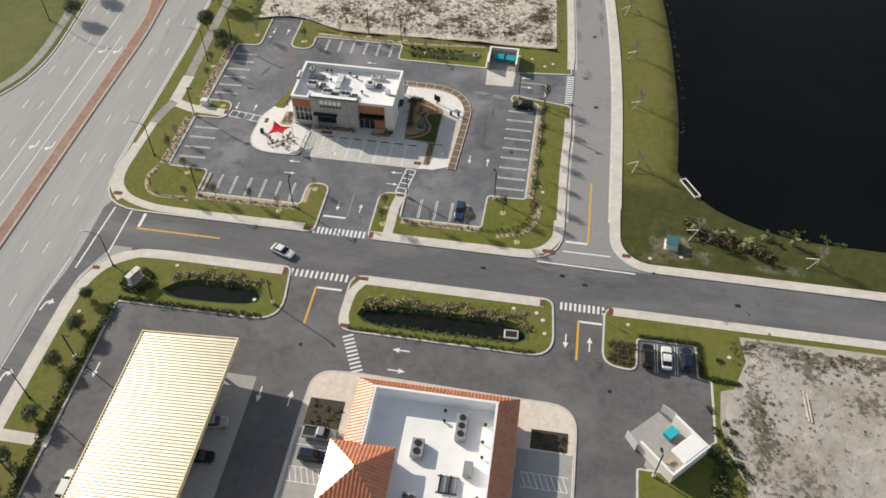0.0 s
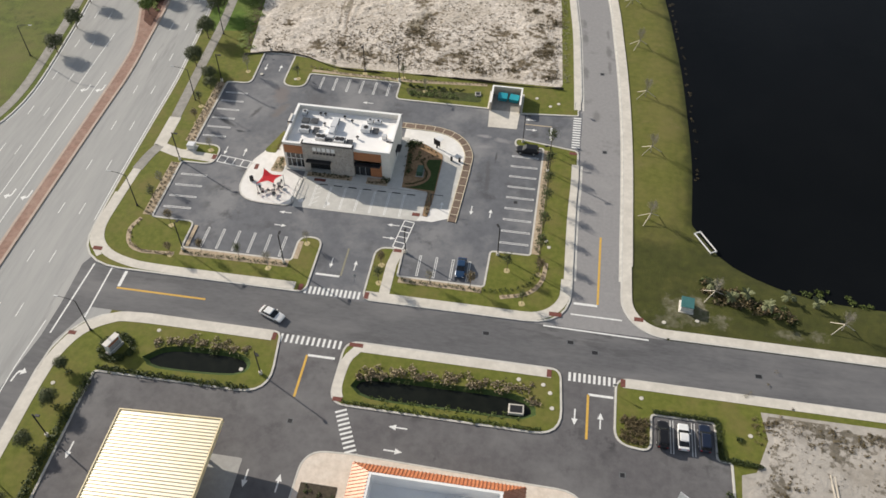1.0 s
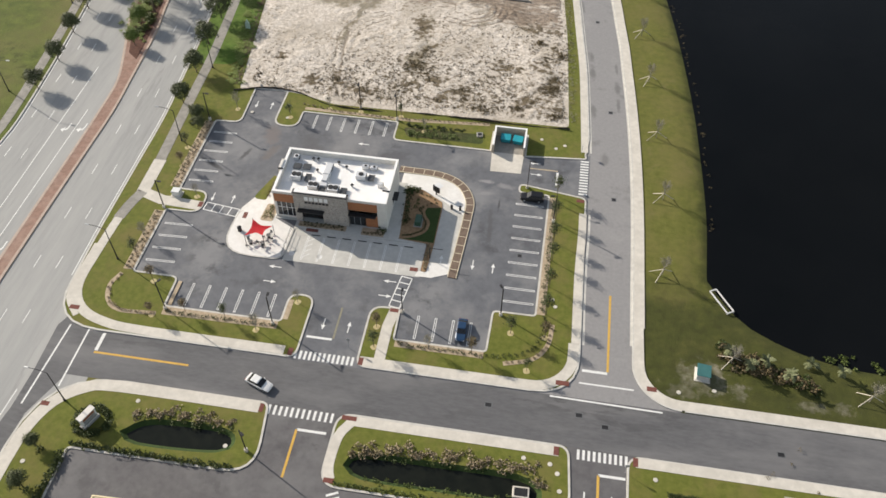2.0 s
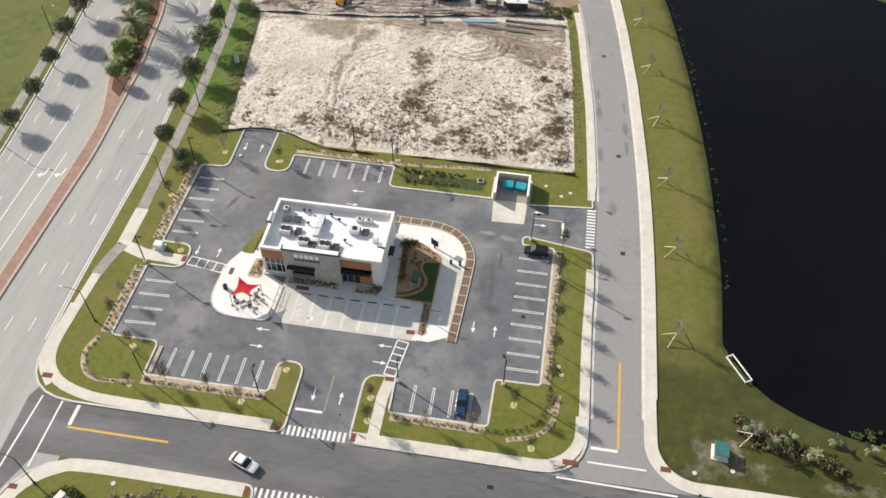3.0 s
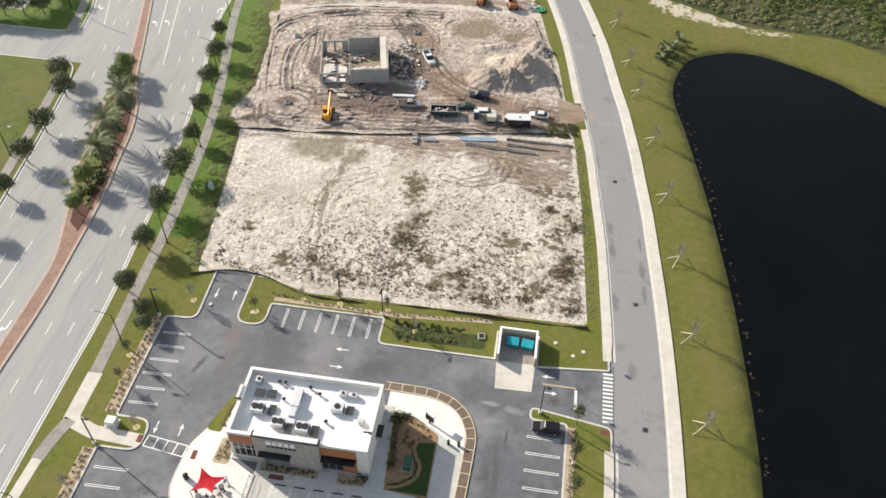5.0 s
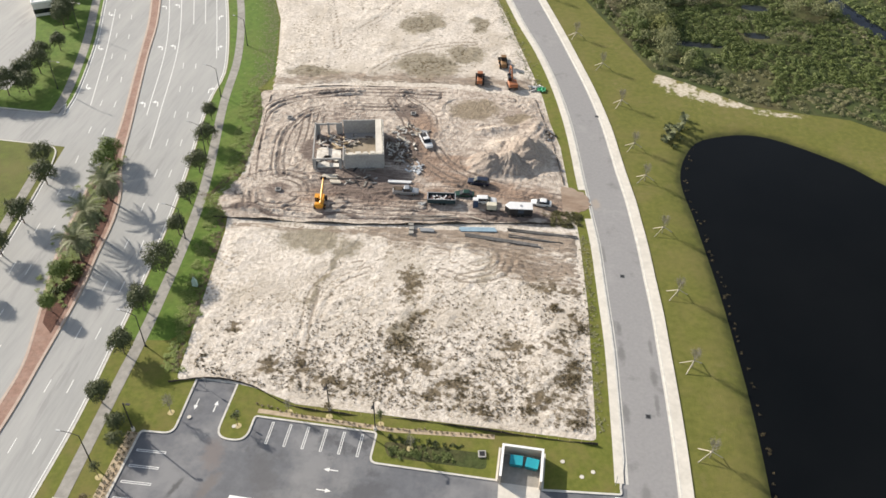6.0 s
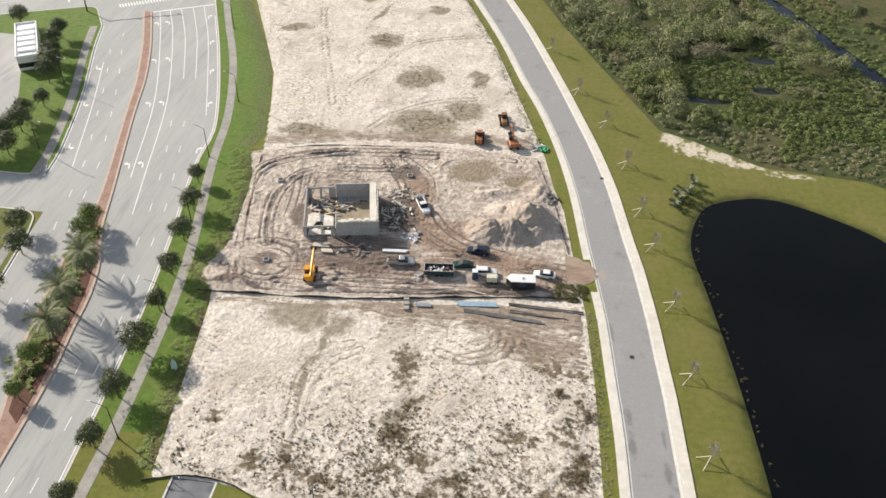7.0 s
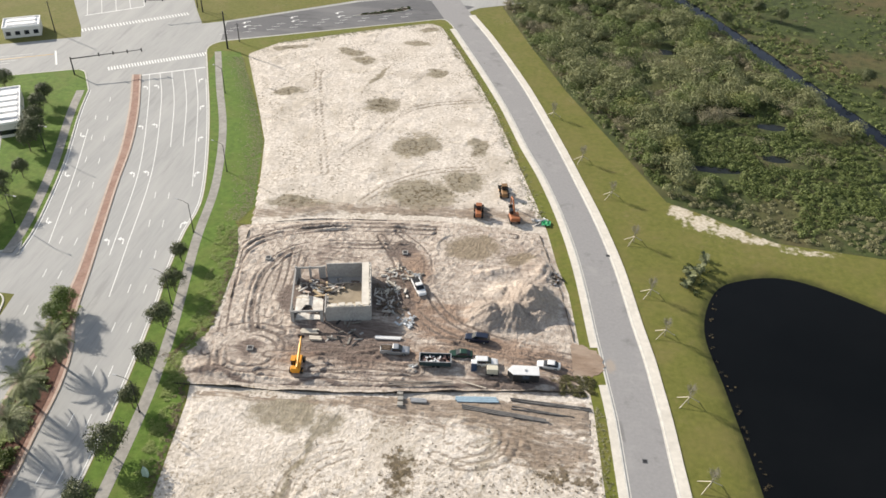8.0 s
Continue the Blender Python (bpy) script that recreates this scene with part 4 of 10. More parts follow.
mark("lane_line", spline([(-119.3, 300), (-129.7, 326.6), (-139.4, 347)], 4), 0.2, Z_A, PAINT_WHITE, arterial)
mark("lane_line", spline([(-116.0, 301), (-126.0, 327.3), (-136, 349)], 4), 0.2, Z_A, PAINT_WHITE, arterial)
mark("lane_line", spline([(-105.3, 281.5), (-112, 300), (-122.6, 328), (-132.8, 350.6)], 4), 0.2, Z_A, PAINT_WHITE, arterial)
mark("lane_line", spline([(-128.6, 252), (-138.0, 281), (-146.8, 305.4)], 4), 0.2, Z_A, PAINT_WHITE, arterial)
mark("stop_line", [(-147.6, 342.4), (-129.8, 352.2)], 0.6, Z_A, PAINT_WHITE, arterial)
mark("lane_line", [(-82.9, 30), (-83.0, 78), (-82.4, 88)], 0.18, Z_A, PAINT_WHITE, arterial)
for x, y, h, mir in ((-104.1, 150.3, 178, True), (-100.7, 150.8, 178, True), (-104.1, 116, 180, True), (-100.6, 116.1, 180, True), (-115.5, 255, 18, False), (-112.4, 256, 18, False), (-123.2, 284.5, 20, False), (-119.8, 285.7, 20, False),
                     (-132.4, 309.4, 23, False), (-128.8, 311.1, 23, False), (-142.4, 334.2, 25, False), (-139.3, 335.6, 25, False), (-113, 306, 23, True), (-120, 324.6, 23, True), (-127.6, 342.6, 25, True), (-106.6, 287.6, 22, True), (-100.8, 264.8, 14, True),
                     (-146.6, 301.6, 202, False), (-140, 281, 200, False), (-133.4, 260.2, 196, False), (-81.6, 77, -8, True), (-81.4, 62, -2, True)):
    arrow(x, y, h, Z_A, arterial, ARROW_TURN, 1.05, mir)
# signal junction crosswalks
for p, q in (((-160.8, 344.9), (-133.4, 363.0)), ((-185.5, 373.7), (-154.1, 397.1))):
    p, q = Vector(p), Vector(q)
    n = 35
    d = (q - p).normalized()
    nrm = Vector((-d.y, d.x))
    for i in range(n):
        c = p.lerp(q, (i + 0.5) / n)
        mark("crosswalk_bar", [tuple(c - nrm * 1.5), tuple(c + nrm * 1.4)], 0.46, Z_A + 0.004, PAINT_WHITE, cross)
for k in range(5):
    p, q = Vector((-136.5 + 0.9 * k, 381 + 3.0 * k - 4)), Vector((-70, 411 + 2.6 * k - 2))
    if 0 < k < 4:
        dashes([tuple(p), tuple(q)], 3.0, 5.5, 0.2, Z_A + 0.006, PAINT_WHITE, cross)
for x, y in ((-130.1, 392.7), (-114.4, 401.2), (-98.8, 409.2), (-128.6, 389.2), (-112.9, 397.8), (-97.2, 405.6)):
    arrow(x, y, 118, Z_A + 0.006, cross, ARROW_TURN, 1.2, False)
mark("lane_line", [(-184, 352.5), (-230, 329)], 0.3, Z_A + 0.004, PAINT_YELLOW, cross)
mark("stop_line", [(-178.6, 344.7), (-184.9, 355.3)], 0.6, Z_A + 0.004, PAINT_WHITE, cross)
for k in range(4):
    mark("lane_line", [(-191 + k * 0.1 - 1.2 * k, 347.5 - 2.9 * k + 4), (-226 - 1.2 * k, 330 - 2.9 * k + 4)], 0.18, Z_A + 0.004, PAINT_WHITE, cross)
mark("stop_line", [(-191.1, 387.3), (-173.7, 400.5)], 0.5, Z_A, PAINT_WHITE, arterial)
for k in range(5):
    p = Vector((-190.5 + 4.2 * k, 388 + 3.2 * k))
    mark("lane_line", [tuple(p), (p.x - 16, p.y + 31)], 0.2, Z_A, PAINT_WHITE, arterial)

# side road
mark("crossing_line", [(-79.6, 101.6), (-80.4, 85.6)], 0.3, Z_S, PAINT_WHITE, side_road)
mark("crossing_line", [(-76.0, 101.2), (-76.0, 89.6)], 0.3, Z_S, PAINT_WHITE, side_road)
mark("stop_line", [(-73.0, 97.2), (-73.0, 100.8)], 0.6, Z_S, PAINT_WHITE, side_road)
mark("centre_line", [(-73.2, 96.85), (-56.5, 96.85)], 0.38, Z_S, PAINT_YELLOW, side_road)
mark("crossing_line", [(3.7, 100.75), (21.9, 100.5)], 0.3, Z_E, PAINT_WHITE, east_road)
mark("crossing_line", [(8.3, 104.0), (17.3, 104.0)], 0.3, Z_E, PAINT_WHITE, east_road)
mark("stop_line", [(8.7, 106.5), (12.9, 106.5)], 0.5, Z_E, PAINT_WHITE, east_road)
mark("centre_line", [(12.95, 106.8), (13.05, 123.2)], 0.4, Z_E, PAINT_YELLOW, east_road)


def bars(x0, y0, x1, y1, n, length, width, z, parent, along=True):
    """A crosswalk of bars from one end to the other, each set across the way that one walks."""
    p, q = Vector((x0, y0)), Vector((x1, y1))
    d = (q - p).normalized()
    nrm = Vector((-d.y, d.x))
    for i in range(n):
        c = p.lerp(q, (i + 0.5) / n)
        mark("crosswalk_bar", [tuple(c - nrm * length / 2), tuple(c + nrm * length / 2)], width, z, PAINT_WHITE, parent)


bars(-39.8, 101.9, -29.2, 102.0, 13, 1.7, 0.42, 0.036, diner_lot)
bars(-41.2, 91.0, -29.9, 91.0, 12, 1.7, 0.42, 0.032, station_lot)
bars(8.4, 91.0, 16.6, 91.0, 10, 1.7, 0.42, 0.032, station_lot)
bars(7.0, 147.9, 7.0, 158.4, 13, 1.7, 0.42, 0.036, diner_lot)
bars(-27.4, 79.0, -23.6, 70.8, 11, 1.9, 0.36, 0.032, station_lot)
# station forecourt
mark("stop_line", [(-35.3, 88.2), (-30.6, 88.2)], 0.45, 0.034, PAINT_WHITE, station_lot)
mark("centre_line", [(-35.4, 80.0), (-35.4, 88.2)], 0.4, 0.034, PAINT_YELLOW, station_lot)
mark("stop_line", [(12.0, 88.0), (16.1, 88.0)], 0.45, 0.034, PAINT_WHITE, station_lot)
mark("centre_line", [(12.0, 79.8), (12.0, 88.0)], 0.4, 0.034, PAINT_YELLOW, station_lot)
for x, y, h in ((-67.1, 65.3, 180), (-38.8, 65.1, 180), (-33.7, 65.1, 0), (-17.6, 77.1, 90), (-17.6, 73.0, -90), (10.0, 83.5, 180), (14.1, 83.4, 0)):
    arrow(x, y, h, 0.034, station_lot)
for x in (25.35, 28.7):
    for dx in (-0.22, 0.22):
        mark("parking_line", [(x + dx, 79.4), (x + dx, 85.3)], 0.12, 0.034, PAINT_WHITE, station_lot)


# restaurant car park: double "hairpin" stall lines
def hairpin(x0, y0, x1, y1, parent, z=0.036, half=0.22):
    p, q = Vector((x0, y0)), Vector((x1, y1))
    d = (q - p).normalized()
    nrm = Vector((-d.y, d.x)) * half
    loop = [tuple(p + nrm), tuple(q + nrm), tuple(q - nrm), tuple(p - nrm)]
    return band("parking_line", loop[::-1], 0, 0.12, z, PAINT_WHITE, z0=z - 0.004, closed=True, parent=parent)


for i in range(6):
    hairpin(-51.7 + 3.12 * i, 158.9, -51.7 + 3.12 * i, 163.4, diner_lot)
    hairpin(-61.7 + 3.06 * i, 108.7, -61.7 + 3.06 * i, 113.8, diner_lot)
for i in range(6):
    hairpin(-72.3, 154.4 - 2.99 * i, -67.3, 154.6 - 2.99 * i, diner_lot)
for i in range(4):
    hairpin(-72.6, 127.2 - 3.12 * i, -67.1, 127.4 - 3.12 * i, diner_lot)
for i in range(9):
    hairpin(-6.0, 143.5 - 3.07 * i, -0.5, 143.5 - 3.07 * i, diner_lot)
for i in range(4):
    hairpin(-20.2 + 3.1 * i, 108.2, -20.2 + 3.1 * i, 113.2, diner_lot)
mark("stop_line", [(-38.6, 105.8), (-34.1, 105.8)], 0.45, 0.036, PAINT_WHITE, diner_lot)
mark("centre_line", [(-33.9, 106.0), (-33.9, 112.8)], 0.35, 0.036, material("faded_paint", (0.30, 0.28, 0.2), (0.2, 0.19, 0.15), 1.5), diner_lot)
mark("stop_line", [(1.6, 149.8), (1.6, 153.8)], 0.45, 0.036, PAINT_WHITE, diner_lot)
mark("centre_line", [(-4.2, 154.2), (1.6, 154.2)], 0.3, 0.036, PAINT_WORN, diner_lot)
for x, y, h in ((-12.4, 126.4, 180), (-8.6, 126.1, 0), (-48.4, 120, 90), (-48.4, 116.5, -90), (-26.8, 120, 90), (-27.0, 116.6, -90), (-65.8, 135.5, 180), (-61.7, 135.6, 0), (-39.7, 155.8, 90), (-39.9, 152.0, -90),
                (-2.7, 152.5, -90), (-3.2, 155.8, 90), (-36.3, 108.8, 180), (-31.8, 108.8, 0), (-66.0, 164.9, 180), (-62.6, 165.0, 0)):
    arrow(x, y, h, 0.038, diner_lot, size=0.8)


def ladder(x0, y0, x1, y1, width, n, parent):
    """A crossing of two long lines with rungs."""
    p, q = Vector((x0, y0)), Vector((x1, y1))
    d = (q - p).normalized()
    nrm = Vector((-d.y, d.x)) * width / 2
    for s in (1, -1):
        mark("crossing_line", [tuple(p + nrm * s), tuple(q + nrm * s)], 0.2, 0.036, PAINT_WHITE, parent)
    for i in range(n + 1):
        c = p.lerp(q, i / n)
        mark("crossing_rung", [tuple(c - nrm), tuple(c + nrm)], 0.22, 0.038, PAINT_WHITE, parent)


ladder(-66.5, 132.9, -59.6, 132.0, 2.0, 4, diner_lot)
ladder(-23.9, 121.4, -24.9, 114.4, 2.0, 5, diner_lot)


# ---- restaurant ----
def restaurant():
    t = thing("restaurant", "white flat-roofed restaurant with stone and brown panel front", "restaurant", at=pose(-41, 138.8, 0.1))
    ox, oy = -41.0, 138.8
    X0, X1, Y0, Y1, H = -51.8, -29.8, 132.6, 144.9, 6.8

    def B(name, boxes, mat, parent=t, label="", bevel=0.0):
        bm = bmesh.new()
        for x0, x1, y0, y1, z0, z1 in boxes:
            box(bm, (x0 + x1) / 2 - ox, (y0 + y1) / 2 - oy, z0, x1 - x0, y1 - y0, z1 - z0, bevel=bevel)
        return part(name, bm, mat, parent, label)
    w = 0.4
    B("wall", [(X0, X1, Y1 - w, Y1, 0, H)], STUCCO, label="white stucco back wall")
    B("wall", [(X1 - w, X1, Y0, Y1 - w - 0.003, 0, H)], STUCCO, label="white stucco side wall")
    B("wall", [(X0, X0 + w, Y0, Y1 - w - 0.003, 0, H)], STUCCO, label="white stucco side wall")
    for q in ((X0 + w + 0.003, -47.6, Y0, Y0 + w, 4.4, H), (-37.2, X1 - w - 0.003, Y0, Y0 + w, 4.4, H), (X0 + w + 0.003, -47.6, Y0, Y0 + w, 0, 0.5), (-31.6, X1 - w - 0.003, Y0, Y0 + w, 0, 4.4)):
        B("wall", [q], STUCCO, label="white stucco front wall")
    B("panel", [(X0 + 0.2, -47.65, Y0 - 0.12, Y0 - 0.003, 4.2, 6.2)], WOODWALL, label="brown wood-look panel")
    B("panel", [(-37.15, -31.6, Y0 - 0.12, Y0 - 0.003, 4.2, 6.2)], WOODWALL, label="brown wood-look panel")
    B("panel", [(-33.9, -31.6, Y0 - 0.10, Y0 - 0.003, 0.1, 3.2)], WOODWALL, label="brown wood-look panel")
    B("panel", [(X0 - 0.12, X0 - 0.003, Y0 + 0.5, Y0 + 5, 4.2, 6.2)], WOODWALL, label="brown wood-look panel")
    # stone portal, higher than the rest
    bm = bmesh.new()
    random.seed(4)
    sx0, sx1, sy, sh = -47.6, -37.2, Y0 - 0.55, 7.4
    core = B("stone_portal", [(sx0, -46.4, sy + 0.06, Y0 + 0.45, 0, sh), (-42.2, sx1, sy + 0.06, Y0 + 0.45, 0, sh), (-46.4, -42.2, sy + 0.06, Y0 + 0.45, 3.4, sh)], STONE, label="grey ledgestone portal")
    z = 0.0
    while z < sh - 0.1:
        hgt = random.uniform(0.3, 0.42)
        x = sx0
        while x < sx1 - 0.05:
            ln = min(random.uniform(0.5, 1.3), sx1 - x)
            if not (x + ln > -46.4 and x < -42.2 and z < 3.4):
                box(bm, x + ln / 2 - ox, sy + 0.05 - random.uniform(0, 0.05) - oy, z + 0.01, ln - 0.03, 0.16, min(hgt, sh - z) - 0.03)
            x += ln
        z += hgt
    part("stone_course", bm, STONE, core)["kind"] = "stuff"
    B("coping", [(sx0 - 0.12, sx1 + 0.12, sy - 0.1, Y0 + 0.55, sh + 0.002, sh + 0.16)], DARK_METAL, label="dark metal coping")
    B("cap", [(sx0 + 0.2, sx1 - 0.2, sy + 0.2, Y0 + 0.5, sh + 0.163, sh + 0.2)], WHITE_ROOF)
    B("window", [(-46.4, -42.2, Y0 - 0.05, Y0 + 0.02, 0.6, 3.3)], GLASS_DARK, label="dark shop window")
    B("awning", [(-46.9, -41.8, sy - 1.0, sy - 0.06, 3.3, 3.5)], DARK_METAL, label="dark metal awning")
    B("awning", [(-37.1, -31.8, sy - 0.4, Y0 - 0.13, 3.3, 3.5)], DARK_METAL, label="dark metal awning")
    B("window", [(X0 + w, -47.65, Y0 + 0.05, Y0 + 0.12, 0.5, 4.2)], GLASS_DARK, label="dark shop window")
    B("door", [(-37.1, -33.95, Y0 + 0.05, Y0 + 0.12, 0.05, 3.4)], GLASS_DARK, label="dark glass entrance door")
    for x in (-36.2, -35.0):
        B("door_frame", [(x - 0.05, x + 0.05, Y0 - 0.02, Y0 + 0.04, 0.05, 3.3)], GREY_METAL)
    B("window", [(X0 - 0.02, X0 + 0.003 - 0.006, Y0 + 0.8, Y0 + 4.6, 0.6, 4.0)], GLASS_DARK, label="dark shop window")
    B("window", [(X1 + 0.003, X1 + 0.03, 138.2, 139.6, 1.0, 2.4)], GLASS_DARK, label="drive-through window")
    B("awning", [(X1 + 0.004, X1 + 1.0, 137.8, 140.0, 2.7, 2.9)], DARK_METAL, label="dark metal awning")
    # name on the portal: plain bars
    for i in range(5):
        B("letter_bar", [(-45.4 + 0.95 * i, -44.7 + 0.95 * i, sy - 0.14, sy - 0.03, 5.9, 6.8)], WHITE_ROOF, label="pale raised letter shape")
    for i in range(7):
        B("letter_bar", [(-45.4 + 0.68 * i, -44.9 + 0.68 * i, sy - 0.12, sy - 0.03, 5.1, 5.55)], DARK_METAL, label="dark raised letter shape")
    for x in (-51.3, -50.4, -49.4, -48.4):
        B("mullion", [(x - 0.05, x + 0.05, Y0 - 0.03, Y0 + 0.045, 0.5, 4.2)], LIGHT_METAL)
    B("transom", [(X0 + w, -47.65, Y0 - 0.04, Y0 - 0.033, 2.7, 2.85)], LIGHT_METAL)
    # roof deck behind the parapet
    B("roof", [(X0 + w, X1 - w, Y0 + w, Y1 - w, 5.3, 5.6)], WHITE_ROOF, label="white membrane roof behind a parapet")
    for x0, x1, y0, y1 in ((X0 - 0.05, X1 + 0.05, Y1 - w - 0.05, Y1 + 0.05), (X0 - 0.05, X0 + w + 0.05, Y0 - 0.05, Y1 - w - 0.06), (X1 - w - 0.05, X1 + 0.05, Y0 - 0.05, Y1 - w - 0.06), (-37.05, X1 - w - 0.06, Y0 - 0.05, Y0 + w + 0.05), (X0 + w + 0.06, -47.75, Y0 - 0.05, Y0 + w + 0.05)):
        B("coping", [(x0, x1, y0, y1, H + 0.002, H + 0.09)], WHITE_ROOF)
    B("tower_panel", [(X0 - 0.5, X0 - 0.003, 138.6, 141.2, 0, H + 0.3)], STUCCO, label="white projecting wall panel")
    B("coping", [(X0 - 0.55, X0 + 0.45, 138.5, 138.7, H + 0.1, H + 0.34)], DARK_METAL)
    B("coping", [(X1 - 1.3, X1 + 0.06, Y0 + 3.1, Y0 + 3.3, H + 0.1, H + 0.3)], DARK_METAL)
    return t


restaurant()


STEEL_GREY = material("louvre_grey", (0.16, 0.165, 0.17), (0.10, 0.105, 0.11), 1.5, 0.6, local=True)


def roof_unit(x, y, z, sx, sy, sz, fans, label, mat=None):
    """A rooftop air conditioner with its fans on a kerb."""
    t = thing("air_conditioner", label, "air conditioner", "rooftop units", at=pose(x, y, z))
    bm = bmesh.new()
    box(bm, 0, 0, 0, sx * 0.9, sy * 0.9, 0.15)
    part("base", bm, GREY_METAL, t)
    if mat is DARK_METAL:
        for i in range(5):
            bm = bmesh.new()
            box(bm, 0, (i - 2) * sy / 5, 0.15, sx, sy * 0.13, 0.4, tilt=(25, 0))
            part("louvre", bm, STEEL_GREY, t)
        return t
    bm = bmesh.new()
    box(bm, 0, 0, 0.15, sx, sy, sz, bevel=0.04)
    part("casing", bm, mat or LIGHT_METAL, t)
    for i in range(fans):
        f = (i + 0.5) / fans - 0.5
        bm = bmesh.new()
        px, py = (f * sx * 0.9, 0) if sx > sy else (0, f * sy * 0.9)
        rod(bm, (px, py, 0.15 + sz), (px, py, 0.25 + sz), min(sx, sy) * 0.3, seg=14)
        fan = part("fan", bm, DARK_METAL, t, "dark round fan")
    bm = bmesh.new()
    box(bm, sx / 2 + 0.015, 0, 0.3, 0.03, sy * 0.8, sz * 0.6)
    part("grille", bm, DARK_METAL, t)
    return t


RZ = 5.702
random.seed(11)
for x, y, sx, sy, n, dark in ((-49.2, 140.9, 1.5, 1.5, 1, 1), (-47.3, 141.0, 1.5, 1.5, 1, 1), (-48.5, 137.9, 2.0, 1.8, 2, 0), (-46.3, 138.0, 1.1, 2.0, 0, 1), (-44.7, 135.9, 2.0, 1.7, 2, 0), (-42.9, 135.3, 1.1, 1.8, 0, 1), (-42.9, 141.2, 1.3, 2.4, 0, 0),
                              (-40.7, 135.6, 2.1, 1.8, 2, 0), (-38.7, 135.3, 1.2, 2.1, 0, 1), (-36.2, 139.9, 2.0, 1.6, 1, 0), (-34.2, 139.9, 1.2, 1.6, 0, 1), (-35.9, 142.6, 1.3, 0.8, 1, 0), (-34.2, 142.6, 1.3, 0.8, 1, 0), (-32.0, 138.1, 1.0, 0.8, 0, 0), (-49.9, 143.0, 1.0, 1.1, 1, 0)):
    roof_unit(x, y, RZ, sx, sy, random.uniform(0.6, 1.0), n, "grey metal rooftop air conditioning unit" if not dark else "dark louvred rooftop condenser unit", DARK_METAL if dark else LIGHT_METAL)
duct = thing("duct", "pale square sheet-metal roof duct", "duct", at=pose(-42.8, 139.3, RZ))
for nm, a0 in (("riser", (0, 0, 0, 1.3, 1.2, 1.3)), ("elbow", (0, -1.5, 0.4, 1.1, 1.8, 0.8)), ("hood", (0, -2.9, 0, 1.5, 1.2, 0.9))):
    bm = bmesh.new()
    box(bm, *a0, bevel=0.05)
    part(nm, bm, LIGHT_METAL, duct)
for x, y in ((-46.6, 143.3), (-45.6, 143.3), (-41.4, 143.0), (-37.4, 137.2), (-39.6, 142.0), (-45.0, 140.2)):
    v = thing("roof_vent", "small round metal roof vent", "vent", "roof vents", at=pose(x, y, RZ))
    bm = bmesh.new()
    rod(bm, (0, 0, 0), (0, 0, 0.6), 0.18)
    part("pipe", bm, GREY_METAL, v)
    bm = bmesh.new()
    rod(bm, (0, 0, 0.6), (0, 0, 0.78), 0.34, 0.22)
    part("cap", bm, DARK_METAL, v)


# ---- fuel canopy ----
def fuel_canopy():
    t = thing("fuel_canopy", "cream ribbed metal canopy roof over the fuel pumps", "canopy", at=pose(-51.3, 53, 0.02))
    x0, x1, y0, y1, z = -8.3, 8.3, -23, 17.7, 5.0

    def fall(bm):
        """The roof falls to the west."""
        for v in bm.verts:
            v.co.z += 0.09 * (v.co.x - x0)
        return bm
    bm = bmesh.new()
    box(bm, 0, (y0 + y1) / 2, z - 0.35, x1 - x0 - 0.2, y1 - y0 - 0.2, 0.62)
    part("deck", fall(bm), CANOPY, t)
    n = int((y1 - y0) / 0.55)
    bm = bmesh.new()
    for i in range(n):
        yy = y0 + 0.3 + i * (y1 - y0 - 0.5) / n
        box(bm, 0, yy, z + 0.27, x1 - x0 - 0.5, 0.1, 0.12)
    part("rib", fall(bm), CANOPY, t, "standing ribs of the metal deck")["kind"] = "stuff"
    for nm, a0 in (("fascia", (0, y1, z - 0.6, x1 - x0 + 0.2, 0.2, 1.05)), ("fascia", (0, y0, z - 0.6, x1 - x0 + 0.2, 0.2, 1.05)), ("fascia", (x0, (y0 + y1) / 2, z - 0.6, 0.2, y1 - y0 - 0.206, 1.05)), ("fascia", (x1, (y0 + y1) / 2, z - 0.6, 0.2, y1 - y0 - 0.206, 1.05))):
        bm = bmesh.new()
        box(bm, *a0)
        part(nm, fall(bm), CANOPY_TRIM, t)
    for x in (-5.2, 5.6):
        for y in (14.2, 4.6, -5.0, -14.6):
            bm = bmesh.new()
            box(bm, x, y, 0, 0.45, 0.45, z - 0.36 + 0.09 * (x - 0.225 - x0), bevel=0.03)
            part("column", bm, STUCCO, t)
    return t


fuel_canopy()
pad = plate("forecourt_slab", rect(-46.8, 20, -40.2, 68.2, 0.4), 0.05, CONCRETE_GREY, z0=0.0, parent=station_lot, label="pale concrete fuelling slab")
plate("forecourt_slab", rect(-60.5, 20, -46.806, 68.2, 0.0), 0.05, CONCRETE_GREY, z0=0.0, parent=station_lot, label="pale concrete fuelling slab")


